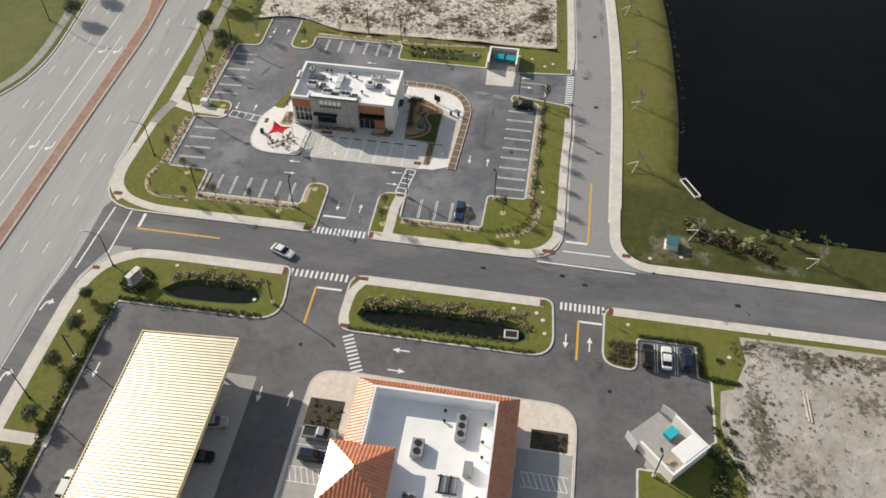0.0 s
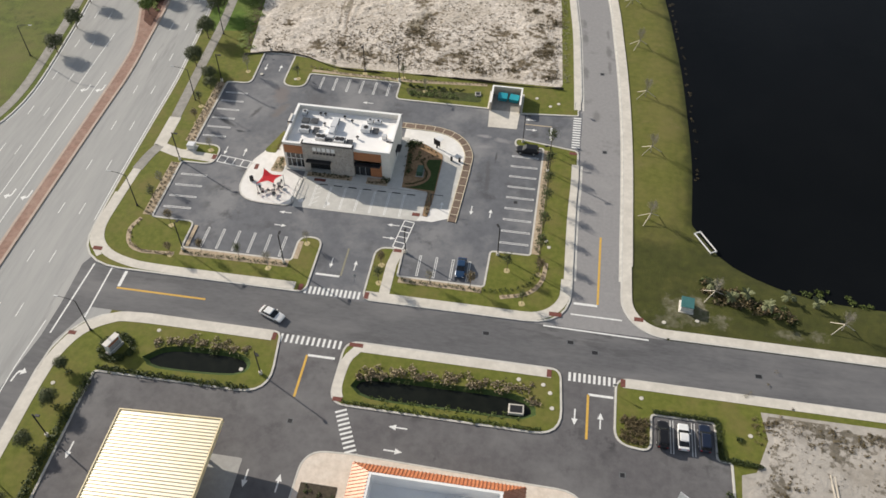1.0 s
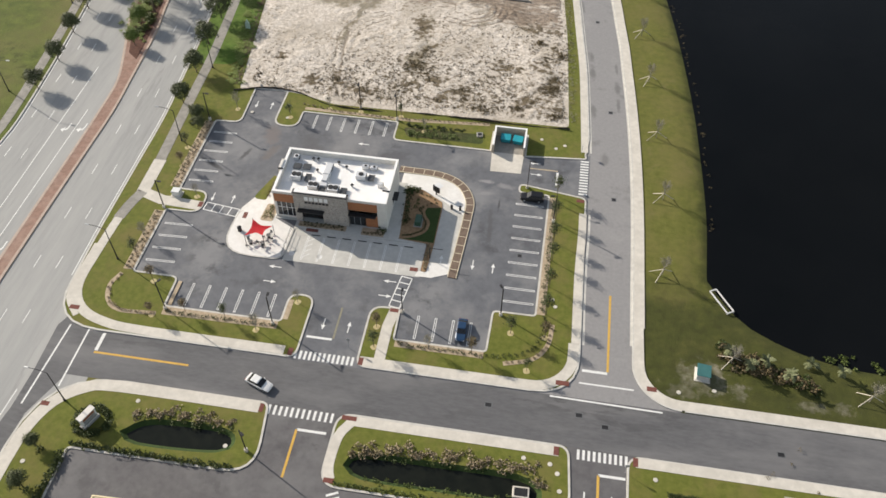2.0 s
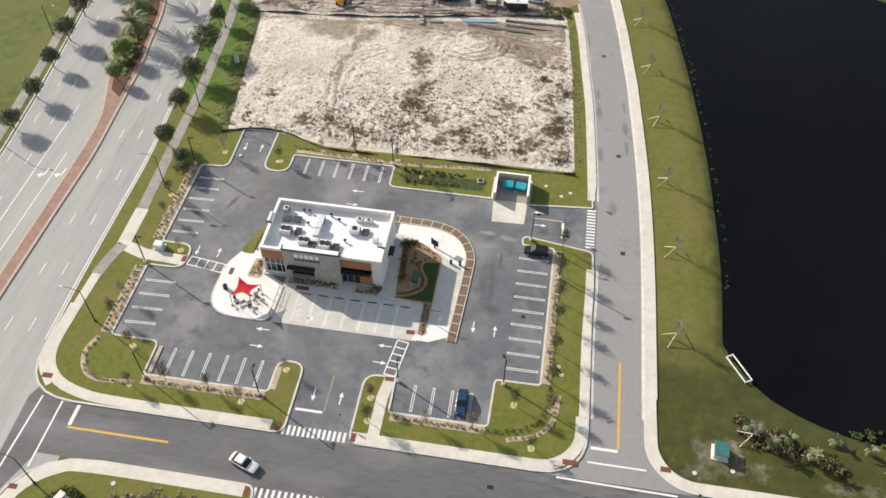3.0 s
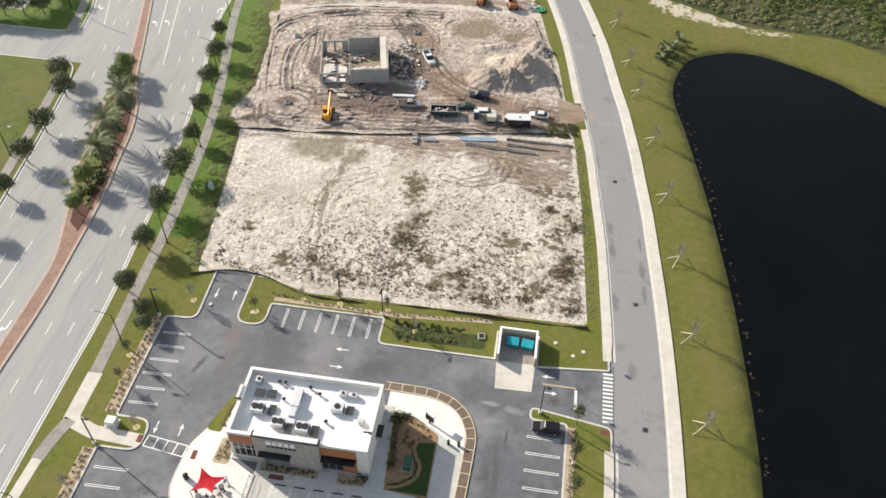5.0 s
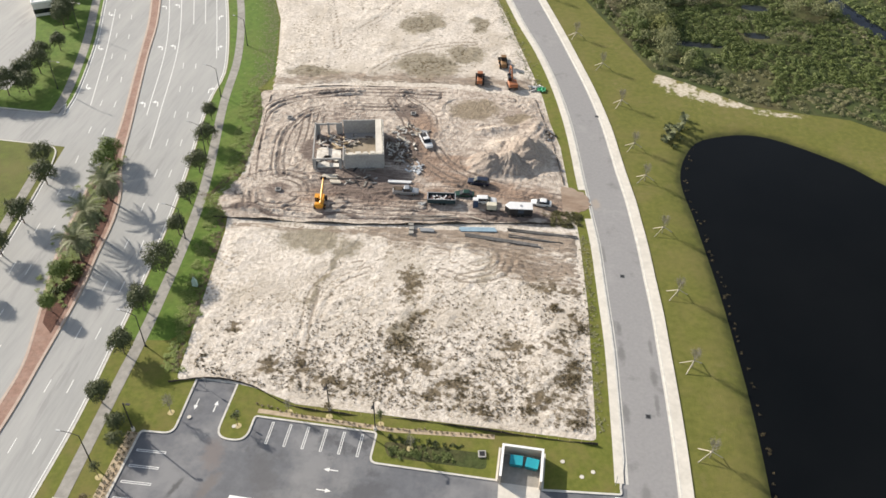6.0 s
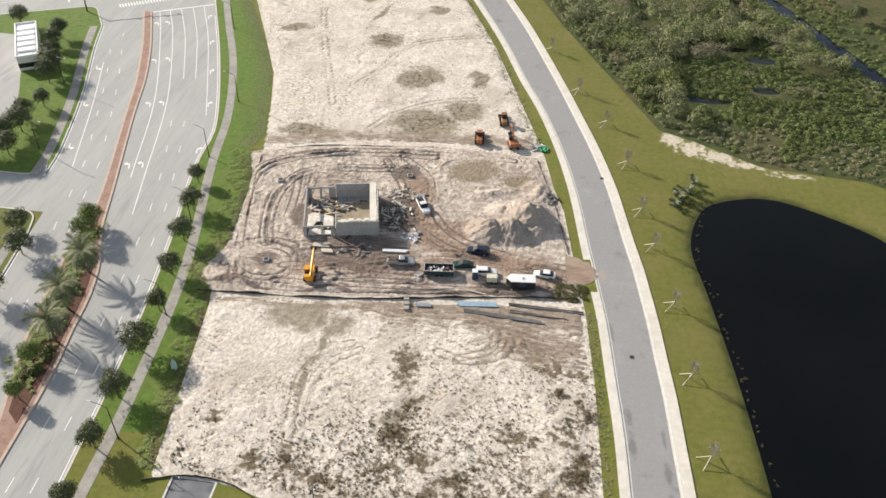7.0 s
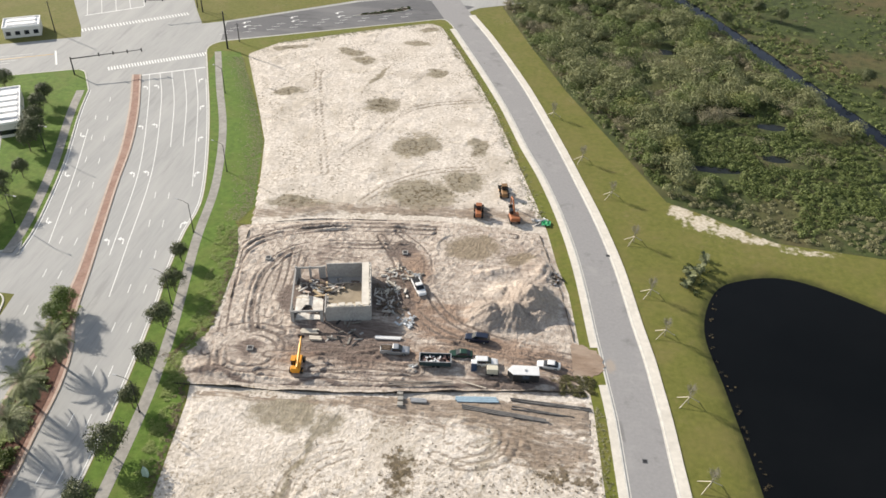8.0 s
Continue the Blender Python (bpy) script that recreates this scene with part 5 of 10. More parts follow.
def fuel_pump(x, y):
    t = thing("fuel_pump", "dark fuel dispenser on a raised concrete island", "fuel pump", "fuel pumps", at=pose(x, y, 0.052))
    bm = bmesh.new()
    box(bm, 0, 0, 0, 1.2, 3.4, 0.15, bevel=0.04)
    part("island", bm, CONCRETE, t)
    bm = bmesh.new()
    box(bm, 0, 0, 0.15, 0.6, 1.0, 2.1, bevel=0.05)
    part("cabinet", bm, DARK_METAL, t)
    bm = bmesh.new()
    box(bm, 0, 0, 2.25, 0.75, 1.15, 0.35, bevel=0.04)
    part("header", bm, LIGHT_METAL, t)
    for s in (-1, 1):
        bm = bmesh.new()
        rod(bm, (0, s * 1.5, 0.15), (0, s * 1.5, 1.1), 0.09)
        part("bollard", bm, PAINT_YELLOW, t)


for x in (-56.5, -46.0):
    for y in (60.4, 50.8, 41.2):
        fuel_pump(x, y)


# ---- convenience store ----
def roof_slope(name, corners, mat, parent, th=0.14):
    """A tiled roof slope: a slab with rows of rounded tile ribs running down it. corners: eave a, eave b, ridge b, ridge a."""
    a0, b0, c0, d0 = (Vector(c) for c in corners)
    nrm = (b0 - a0).cross(d0 - a0).normalized()
    if nrm.z < 0:
        nrm = -nrm
    bm = bmesh.new()
    lo = [bm.verts.new(v - nrm * th) for v in (a0, b0, c0, d0)]
    hi = [bm.verts.new(v) for v in (a0, b0, c0, d0)]
    bm.faces.new(hi)
    bm.faces.new(lo[::-1])
    for i in range(4):
        j = (i + 1) % 4
        bm.faces.new((lo[i], lo[j], hi[j], hi[i]))
    bmesh.ops.recalc_face_normals(bm, faces=bm.faces)
    slab = part(name, bm, mat, parent)
    v, f = [], []
    L = (b0 - a0).length
    m = max(2, int(L / 0.56))
    along = (b0 - a0).normalized()
    fall = nrm.cross(along)
    if fall.dot(d0 - a0) < 0:
        fall = -fall
    ud, uc, rise = (d0 - a0).dot(along), (c0 - a0).dot(along), (d0 - a0).dot(fall)
    for i in range(m):
        u = (i + 0.5) * L / m
        reach = rise
        if ud > 0.05:
            reach = min(reach, rise * u / ud)
        if uc < L - 0.05:
            reach = min(reach, rise * (L - u) / (L - uc))
        if reach < 0.2:
            continue
        p = a0 + along * u
        q = p + fall * reach
        w, k = 0.15, len(v)
        for e in (p, q):
            v += [tuple(e - along * w + nrm * 0.002), tuple(e - along * w * 0.5 + nrm * 0.1), tuple(e + along * w * 0.5 + nrm * 0.1), tuple(e + along * w + nrm * 0.002)]
        f += [(k, k + 1, k + 5, k + 4), (k + 1, k + 2, k + 6, k + 5), (k + 2, k + 3, k + 7, k + 6), (k, k + 3, k + 2, k + 1)]
    raw_mesh("tiling", v, f, mat, slab)["kind"] = "stuff"
    return slab


def store():
    t = thing("convenience_store", "white flat-roofed store with terracotta tiled eaves and a square tower", "store", at=pose(-9.6, 52, 0.02))
    ox, oy = -9.6, 52.0
    x0, x1, y0, y1 = -22.6, 3.3, 24.0, 68.6
    ez, rz, deck_z = 3.6, 5.6, 2.8
    ix0, ix1, iy0, iy1 = -19.4, -0.2, 27.0, 66.3

    def L(x, y, z):
        return (x - ox, y - oy, z)
    bm = bmesh.new()
    box(bm, (ix0 + ix1) / 2 - ox, (iy0 + iy1) / 2 - oy, 0, ix1 - ix0 + 2.4, iy1 - iy0 + 1.6, deck_z - 0.2)
    part("wall", bm, STUCCO_TAN, t)
    for nm, a0 in (("parapet", ((ix0 + ix1) / 2, iy1, ix1 - ix0 + 0.5, 0.4)), ("parapet", (ix0, (iy0 + iy1) / 2, 0.4, iy1 - iy0 - 0.41)), ("parapet", (ix1, (iy0 + iy1) / 2, 0.4, iy1 - iy0 - 0.41))):
        bm = bmesh.new()
        box(bm, a0[0] - ox, a0[1] - oy, deck_z - 0.19, a0[2], a0[3], rz - deck_z + 0.19)
        part(nm, bm, WHITE_ROOF, t)
    bm = bmesh.new()
    box(bm, (ix0 + ix1) / 2 - ox, (iy0 + iy1) / 2 - oy, deck_z - 0.194, ix1 - ix0 - 0.41, iy1 - iy0 - 0.41, 0.194)
    part("roof", bm, WHITE_ROOF, t, "white membrane flat roof")
    z = rz
    roof_slope("tiled_eave", [L(x0, y1, ez), L(x1, y1, ez), L(ix1 + 0.2, iy1 + 0.2, z), L(ix0 - 0.2, iy1 + 0.2, z)], TERRACOTTA, t)
    roof_slope("tiled_eave", [L(x1, y1, ez), L(x1, y0, ez), L(ix1 + 0.2, iy0, z), L(ix1 + 0.2, iy1 + 0.2, z)], TERRACOTTA, t)
    roof_slope("tiled_eave", [L(x0, 56.2, ez), L(x0, y1, ez), L(ix0 - 0.2, iy1 + 0.2, z), L(ix0 - 0.2, 56.2, z)], TERRACOTTA, t)
    # tower with a pyramid roof
    tx0, tx1, ty0, ty1, th, ap = -24.2, -14.2, 46.4, 56.4, 5.4, 8.0
    bm = bmesh.new()
    box(bm, (tx0 + tx1) / 2 - ox, (ty0 + ty1) / 2 - oy, 0, tx1 - tx0 - 1.2, ty1 - ty0 - 1.2, th - 0.1)
    part("tower", bm, STUCCO_TAN, t)
    c = ((tx0 + tx1) / 2, (ty0 + ty1) / 2)
    cs = [(tx0, ty0), (tx1, ty0), (tx1, ty1), (tx0, ty1)]
    for i in range(4):
        a1, b1 = cs[i], cs[(i + 1) % 4]
        e = 0.02
        roof_slope("tower_roof", [L(*a1, th), L(*b1, th), L(c[0] + e * (b1[0] - c[0]), c[1] + e * (b1[1] - c[1]), ap), L(c[0] + e * (a1[0] - c[0]), c[1] + e * (a1[1] - c[1]), ap)], TERRACOTTA, t)
    return t


store()
for x, y, sx, sy, n in ((-11.3, 57.8, 1.9, 3.0, 2), (-5.2, 62.4, 1.7, 4.6, 3), (-3.3, 55.6, 1.4, 2.2, 0), (-11.2, 49.8, 2.0, 1.4, 2)):
    roof_unit(x, y, 2.822, sx, sy, 1.1, n, "grey boxy rooftop air conditioner", GREY_METAL)
rack = thing("pipe_rack", "dark metal frame with pipes on the white roof", "rack", at=pose(-6.0, 53.0, 2.822))
for i in range(4):
    bm = bmesh.new()
    box(bm, -1.1 + 0.75 * i, 0, 0.1, 0.28, 2.6, 0.5)
    part("pipe_box", bm, GREY_METAL if i % 2 else DARK_METAL, rack)
bm = bmesh.new()
for y in (-1.3, 1.3):
    box(bm, 0, y, 0, 3.2, 0.15, 0.12)
part("rail", bm, DARK_METAL, rack)
for x, y in ((-1.6, 63.5), (-1.7, 60.5), (-1.5, 58.0), (-1.4, 51.5), (-1.6, 49.6), (-8, 63.2), (-8.1, 65)):
    v = thing("roof_vent", "small round metal roof vent", "vent", "roof vents", at=pose(x, y, 2.822))
    bm = bmesh.new()
    rod(bm, (0, 0, 0), (0, 0, 0.5), 0.16)
    part("pipe", bm, GREY_METAL, v)
    bm = bmesh.new()
    rod(bm, (0, 0, 0.5), (0, 0, 0.7), 0.28, 0.2)
    part("cap", bm, DARK_METAL, v)
store_walk = tagged(plate("pavement", rounded([(-31, 20), (-31.2, 62), (-31.0, 70.9, 5.5), (-24, 71.3, 0.5), (3, 70.7, 1), (12.5, 70.6, 6.5), (12.6, 20)]), 0.12, PAVER_TAN), "tan paved apron round the store", "pavement", kind="structure")
band("kerb", rounded([(-31, 20), (-31.2, 62), (-31.0, 70.9, 5.5), (-24, 71.3, 0.5), (3, 70.7, 1), (12.5, 70.6, 6.5), (12.6, 20)])[::-1], -0.02, -0.28, 0.14, KERB, parent=store_walk)
plate("stall_slab", rect(-30.9, 20, -22.8, 60.2), 0.13, CONCRETE_GREY, parent=store_walk, z0=0.1, label="grey concrete stalls")
plate("stall_slab", rect(3.6, 20, 12.3, 62.0), 0.13, CONCRETE_GREY, parent=store_walk, z0=0.1, label="grey concrete stalls")
plate("planting_bed", rect(-30.3, 60.6, -24.6, 65.8, 0.2), 0.16, DARK_MULCH, parent=store_walk, z0=0.1, label="dark mulch bed")
plate("planting_bed", rect(5.6, 62.3, 11.4, 65.7, 0.2), 0.16, DARK_MULCH, parent=store_walk, z0=0.1, label="dark mulch bed")
for x0, x1, y in ((-30.6, -23.2, 57.4), (-30.6, -23.2, 53.6), (-30.6, -23.2, 51.2), (4.6, 11.8, 58.2), (4.6, 11.8, 55.8)):
    mark("parking_line", [(x0, y), (x1, y)], 0.12, 0.142, PAINT_WHITE, store_walk)
for x0, x1, yb, yt in ((-30.6, -23.2, 51.2, 53.6), (4.6, 11.8, 55.8, 58.2)):
    for i in range(8):
        x = x0 + (x1 - x0) * i / 8
        mark("hatch_line", [(x, yt), (x + 0.9, yb)], 0.14, 0.146, PAINT_WHITE, store_walk)


# ---- plants ----
def leaf_cloud(centres, sizes, rng, lift=0.45, out=None):
    """Small four-sided leaves, each turned its own way; lift leans them towards the sky, out gives each its own outward way."""
    n = len(centres)
    a = rng.normal(size=(n, 3))
    a /= np.linalg.norm(a, axis=1)[:, None]
    up = rng.normal(size=(n, 3)) * (1 - lift) + (np.array([0, 0, lift * 2.0]) if out is None else out)
    b = np.cross(up, a)
    b /= np.maximum(np.linalg.norm(b, axis=1), 1e-6)[:, None]
    a = np.cross(b, up)
    a /= np.maximum(np.linalg.norm(a, axis=1), 1e-6)[:, None]
    s = np.asarray(sizes).reshape(-1, 1)
    a, b = a * s, b * s * 0.62
    c = np.asarray(centres)
    v = np.stack([c - a, c - b, c + a, c + b], 1).reshape(-1, 3)
    return v


def quads(v):
    return np.arange(len(v)).reshape(-1, 4).tolist()


def clump_points(rng, n_clump, per, rx, ry, rz, z0, spread, hollow=0.55):
    """Leaf places in clumps over an uneven ellipsoid, fuller towards its skin."""
    d = rng.normal(size=(n_clump, 3))
    d /= np.linalg.norm(d, axis=1)[:, None]
    d[:, 2] = np.where(d[:, 2] < -0.55, -d[:, 2], d[:, 2])
    r = hollow + (1 - hollow) * rng.random(n_clump) ** 0.6
    r *= 1 + 0.16 * np.sin(3 * np.arctan2(d[:, 1], d[:, 0]) + rng.random() * 6) + 0.1 * rng.normal(size=n_clump)
    c = d * r[:, None] * np.array([rx, ry, rz]) + np.array([0, 0, z0])
    p = np.repeat(c, per, axis=0) + rng.normal(size=(n_clump * per, 3)) * spread
    return p


def mesh_of(name, v, mat):
    me = bpy.data.meshes.new(name)
    me.from_pydata(np.asarray(v).tolist(), [], quads(v))
    me.materials.append(mat)
    return me


def plain_mesh(name, bm, mat):
    me = bpy.data.meshes.new(name)
    bm.to_mesh(me)
    bm.free()
    me.materials.append(mat)
    return me


def trunk_bm(h, r, limbs, spread, rng, z1):
    bm = bmesh.new()
    rod(bm, (0, 0, -0.1), (0.05, 0.02, h * 0.55), r, r * 0.8)
    rod(bm, (0.05, 0.02, h * 0.55), (0, 0.05, h), r * 0.8, r * 0.45)
    for i in range(limbs):
        a0 = i * 2.4 + rng.random()
        z = h * (0.55 + 0.4 * i / limbs)
        rod(bm, (0, 0.03, z), (math.cos(a0) * spread, math.sin(a0) * spread, z + z1 * (0.35 + 0.3 * rng.random())), r * 0.45, r * 0.12, 6)
    return bm


OAKS = []
for k in range(4):
    rng = np.random.default_rng(20 + k)
    rr = 1.9 + 0.22 * k
    p = np.concatenate([clump_points(rng, 210, 15, rr, rr * (0.88 + 0.06 * k), 1.7 + 0.1 * k, 3.4, 0.24, 0.7), clump_points(rng, 50, 12, rr * 0.7, rr * 0.7, 1.3, 3.2, 0.3, 0.3)])
    OAKS.append((plain_mesh("trunk", trunk_bm(2.6, 0.13, 6, rr * 0.6, rng, 1.8), BARK), mesh_of("crown", leaf_cloud(p, rng.uniform(0.09, 0.19, len(p)), rng, 0.45, (p - np.array([0, 0, 3.0])) * 0.5), OAK)))


def tree(x, y, z, kind, turn, size, label="young street tree with a round dense dark green crown", name="tree", meshes=None, group="street trees"):
    t = thing(name, label, "tree", group, at=pose(x, y, z, 0, 0, turn) @ Matrix.Scale(size, 4))
    tm, cm = (meshes or OAKS)[kind]
    for nm, me in (("trunk", tm), ("crown", cm)):
        ob = new(nm, me)
        ob.parent = t
    return t


MEDIAN_TREES = ((-101.4, 181.2, 0.85), (-103.4, 189.6, 0.95), (-111.2, 226.0, 1.1), (-112.4, 230.6, 1.0))
random.seed(5)
for i, (x, y, s) in enumerate(((-82.1, 162.4, 1.0), (-83.2, 173.6, 1.05), (-84.2, 184.6, 1.1), (-85.0, 195.9, 1.25), (-86.1, 206.9, 1.0), (-87.8, 217.5, 1.05), (-89.9, 228.8, 1.1), (-92.1, 240.0, 1.05), (-95.1, 250.6, 0.95))):
    tree(x, y, 0.13, i % 4, random.uniform(0, 360), s)
for i, (x, y, s) in enumerate(((-119.5, 194.6, 1.1), (-120.6, 205.1, 1.15), (-122.6, 218.7, 1.1), (-118.2, 183.8, 1.0), (-116.6, 172.6, 0.95), (-116.4, 162.0, 0.9))):
    tree(x, y, 0.13, (i + 1) % 4, random.uniform(0, 360), s)
for i, (x, y, s) in enumerate(((-167.2, 318.5, 1.2), (-165.5, 312.5, 1.1), (-161.5, 303.5, 1.2), (-157.5, 296.0, 1.35), (-155.8, 290.5, 1.35), (-150.2, 277.6, 1.0), (-151.5, 270.5, 1.1), (-149.2, 264.6, 1.3), (-149.8, 258.4, 1.4), (-146.2, 253.6, 1.25), (-151.5, 252.6, 1.4), (-156.5, 251.6, 1.4), (-161.5, 250.8, 1.4), (-167.0, 250.6, 1.4), (-184.0, 324.4, 1.2), (-127.3, 226.0, 1.0))):
    tree(x, y, 0.13, i % 4, random.uniform(0, 360), s, "mature broad-crowned dark green tree on the verge", group="verge trees")
for i, (x, y, s) in enumerate(((-77.0, 157.6, 0.7), (-75.6, 154.4, 0.6))):
    tree(x, y, 0.13, (i + 2) % 4, random.uniform(0, 360), s, "small dark green tree by the car park corner", group="lot trees")

LIGHTS = [(tm, cm.copy()) for tm, cm in OAKS]
for tm, cm in LIGHTS:
    cm.materials[0] = LIGHT_LEAF
for i, (x, y, s) in enumerate(MEDIAN_TREES):
    tree(x, y, 0.15, i % 4, random.uniform(0, 360), s, "bushy bright green tree in the median bed", meshes=LIGHTS, group="median trees")

RING = material("ring_mulch", (0.55, 0.47, 0.26), (0.42, 0.34, 0.18), 1.8, 0.95, bump=0.03)
# thin young trees with few leaves
SAPLINGS = []
for k in range(3):
    rng = np.random.default_rng(60 + k)
    bm = trunk_bm(2.6, 0.06, 9, 0.9, rng, 1.5)
    for i in range(26):
        a0, z = rng.random() * 6.28, 1.9 + rng.random() * 1.9
        r0 = 0.2 + rng.random() * 0.7
        rod(bm, (math.cos(a0) * r0 * 0.3, math.sin(a0) * r0 * 0.3, z), (math.cos(a0) * r0, math.sin(a0) * r0, z + 0.5 + rng.random() * 0.5), 0.022, 0.008, 4)
    if k == 2:
        for i in range(60):
            a0, z, r0 = rng.random() * 6.28, 2.2 + rng.random() * 1.8, 0.4 + rng.random() * 0.8
            rod(bm, (math.cos(a0) * r0 * 0.4, math.sin(a0) * r0 * 0.4, z), (math.cos(a0 + 0.3) * r0, math.sin(a0 + 0.3) * r0, z + 0.3 + rng.random() * 0.4), 0.016, 0.006, 4)
    p = clump_points(rng, (70, 70, 34)[k], 7, 0.95, 0.95, 1.2, 3.1, 0.17, 0.2)
    SAPLINGS.append((plain_mesh("trunk", bm, (BARK, BARK, GREY_BARK)[k]), mesh_of("crown", leaf_cloud(p, rng.uniform(0.06, (0.13, 0.13, 0.1)[k], len(p)), rng), (WEED, HEDGE, TWIG)[k])))
for i, (x, y) in enumerate(((-69.1, 113.0), (-74.6, 118.4), (-74.9, 123.0), (-60.9, 107.3), (-53.6, 107.2), (-42.0, 112.6), (-27.0, 109.6), (-26.6, 105.4), (-17.4, 106.6), (-10.0, 106.9), (-3.9, 112.0), (-47.5, 105.6), (-66.5, 105.8),
                            (-57.4, 161.6), (-49.6, 168.4 - 2.6), (-42.6, 166.0), (-33.5, 165.8), (-69.6, 162.4), (-75.0, 143), (-76.0, 148.5), (-68.9, 134.9), (2.0, 112), (-0.5, 104.8), (-27.7, 161.8))):
    plate("mulch_ring", [(x + 0.6 * math.cos(k * 0.52) * (1 + 0.15 * math.sin(k * 2.2 + i)), y + 0.6 * math.sin(k * 0.52)) for k in range(12)], 0.15, RING, z0=0.1, parent=east_lot_block if x > -30 and y < 149 else north_block, label="pale mulch ring")
    tree(x, y, 0.13, i % 3, random.uniform(0, 360), random.uniform(0.8, 1.1), ("thin young tree with sparse reddish leaves in the verge", "thin young tree with sparse green leaves in the verge", "thin nearly bare young tree in the verge")[i % 3], meshes=SAPLINGS, group="verge saplings")

for x, y in ((1.9, 147.0), (2.0, 140.4), (2.0, 134.4), (2.1, 129.6), (2.0, 123.4), (1.9, 117.0)):
    tree(x, y, 0.13, 1, random.uniform(0, 360), random.uniform(1.1, 1.3), "slim young dark green tree standing among the shrubs", meshes=SAPLINGS, group="verge saplings")


def staked_tree(x, y, turn, lean_size):
    """A bare young tree on the bank, held by pale timber braces."""
    t = thing("staked_tree", "bare young tree held by pale timber braces on the pond bank", "tree", "staked trees", at=pose(x, y, -0.05, 0, 0, turn))
    tm, cm = SAPLINGS[2]
    for nm, me in (("trunk", tm), ("crown", cm)):
        ob = new(nm, me)
        ob.parent = t
        ob.scale = (lean_size,) * 3
    for a0 in (150, 225, 20):
        bm = bmesh.new()
        c, s = math.cos(radians(a0)), math.sin(radians(a0))
        rod(bm, (c * 0.08, s * 0.08, 1.75), (c * 2.3, s * 2.3, 0.02), 0.075, seg=4)
        part("brace", bm, BLEACHED, t)


for i, (x, y) in enumerate(((22.3, 129.6), (22.8, 149.5), (21.8, 168.2), (20.4, 187.7), (18.8, 206.1), (16.8, 225.4), (13.6, 243.9), (11.3, 256.9), (8.4, 276.6), (3.3, 295.7), (33.5, 112.0), (55.3, 108.0), (-4.5, 313), (-13.5, 338))):
    staked_tree(x, y, random.uniform(-14, 14), 1.15)


# ---- palms ----
def frond_mesh(length, name="frond"):
    """A drooping feather leaf: a midrib with many narrow leaflets."""
    v, f = [], []
    n = 30
    pts = []
    for i in range(n + 1):
        s = i / n
        pts.append(Vector((length * s * (1 - 0.12 * s * s), 0, length * (0.34 * s - 0.62 * s * s))))
    for i in range(n):
        a0, b0 = pts[i], pts[i + 1]
        k = len(v)
        v += [tuple(a0 + Vector((0, -0.04, 0))), tuple(a0 + Vector((0, 0.04, 0))), tuple(b0 + Vector((0, 0.03, 0))), tuple(b0 + Vector((0, -0.03, 0)))]
        f.append((k, k + 1, k + 2, k + 3))
        s = (i + 0.5) / n
        w = 0.95 * length / 4 * math.sin(math.pi * (0.12 + 0.86 * s)) ** 0.7
        for sgn in (-1, 1):
            k = len(v)
            m0 = (a0 + b0) / 2
            tip = m0 + Vector((0.42 * w, sgn * w, -0.3 * w))
            v += [tuple(m0 + Vector((-0.05, 0, 0))), tuple(m0 + Vector((0.06, 0, 0))), tuple(tip)]
            f.append((k, k + 1, k + 2))
    me = bpy.data.meshes.new(name)
    me.from_pydata(v, [], f)
    me.materials.append(PALM)
    return me


FROND = frond_mesh(4.8)
FROND_SMALL = frond_mesh(1.5)


def palm(x, y, z, h, frond, n, seed, label, group, r=0.24):
    random.seed(seed)
    t = thing("palm", label, "palm tree", group, at=pose(x, y, z, 0, 0, random.uniform(0, 360)))
    bm = bmesh.new()
    m = 9
    for i in range(m):
        rod(bm, (0, 0, h * i / m), (0, 0, h * (i + 1) / m), r * (1.12 - 0.2 * i / m), r * (0.95 - 0.2 * i / m), 9)
    part("trunk", bm, BARK, t)
    for i in range(n):
        el = (-22, 2, 24, 48, 68)[i % 5] + random.uniform(-7, 7)
        ob = new("frond", frond)
        ob.parent = t
        ob.matrix_basis = pose(0, 0, h - 0.05) @ pose(0, 0, 0, 0, -el + 18, i * 137.5 + random.uniform(-8, 8)) @ Matrix.Scale(random.uniform(0.85, 1.1), 4)


for i, (x, y, h) in enumerate(((-102.3, 195.6, 6.2), (-104.6, 204.4, 6.3), (-105.6, 215.4, 6.0))):
    palm(x, y, 0.2, h, FROND, 32, 30 + i, "tall date palm with a full feathery crown in the median", "median palms")
for i, (x, y, h) in enumerate(((36.2, 110.9, 2.6), (33.2, 113.6, 2.0), (42.2, 109.4, 3.0), (39.2, 112.6, 1.6), (51.5, 112.4, 1.8), (46.8, 113.4, 1.3))):
    palm(x, y, -0.3, h, FROND_SMALL, 16, 40 + i, "small cabbage palm among the pond-side bushes", "bank palms", 0.12)
for i, (x, y, h) in enumerate(((20.6, 263.6, 1.2), (22.0, 265.6, 1.6), (19.4, 261.4, 0.9), (23.2, 267.6, 1.5), (24.3, 270.2, 1.8), (20.2, 266.5, 1.0), (24.6, 272.4, 1.2))):
    palm(x, y, -0.05, h, FROND_SMALL, 18, 50 + i, "small cabbage palm in the cluster by the pond", "pond palms", 0.12)


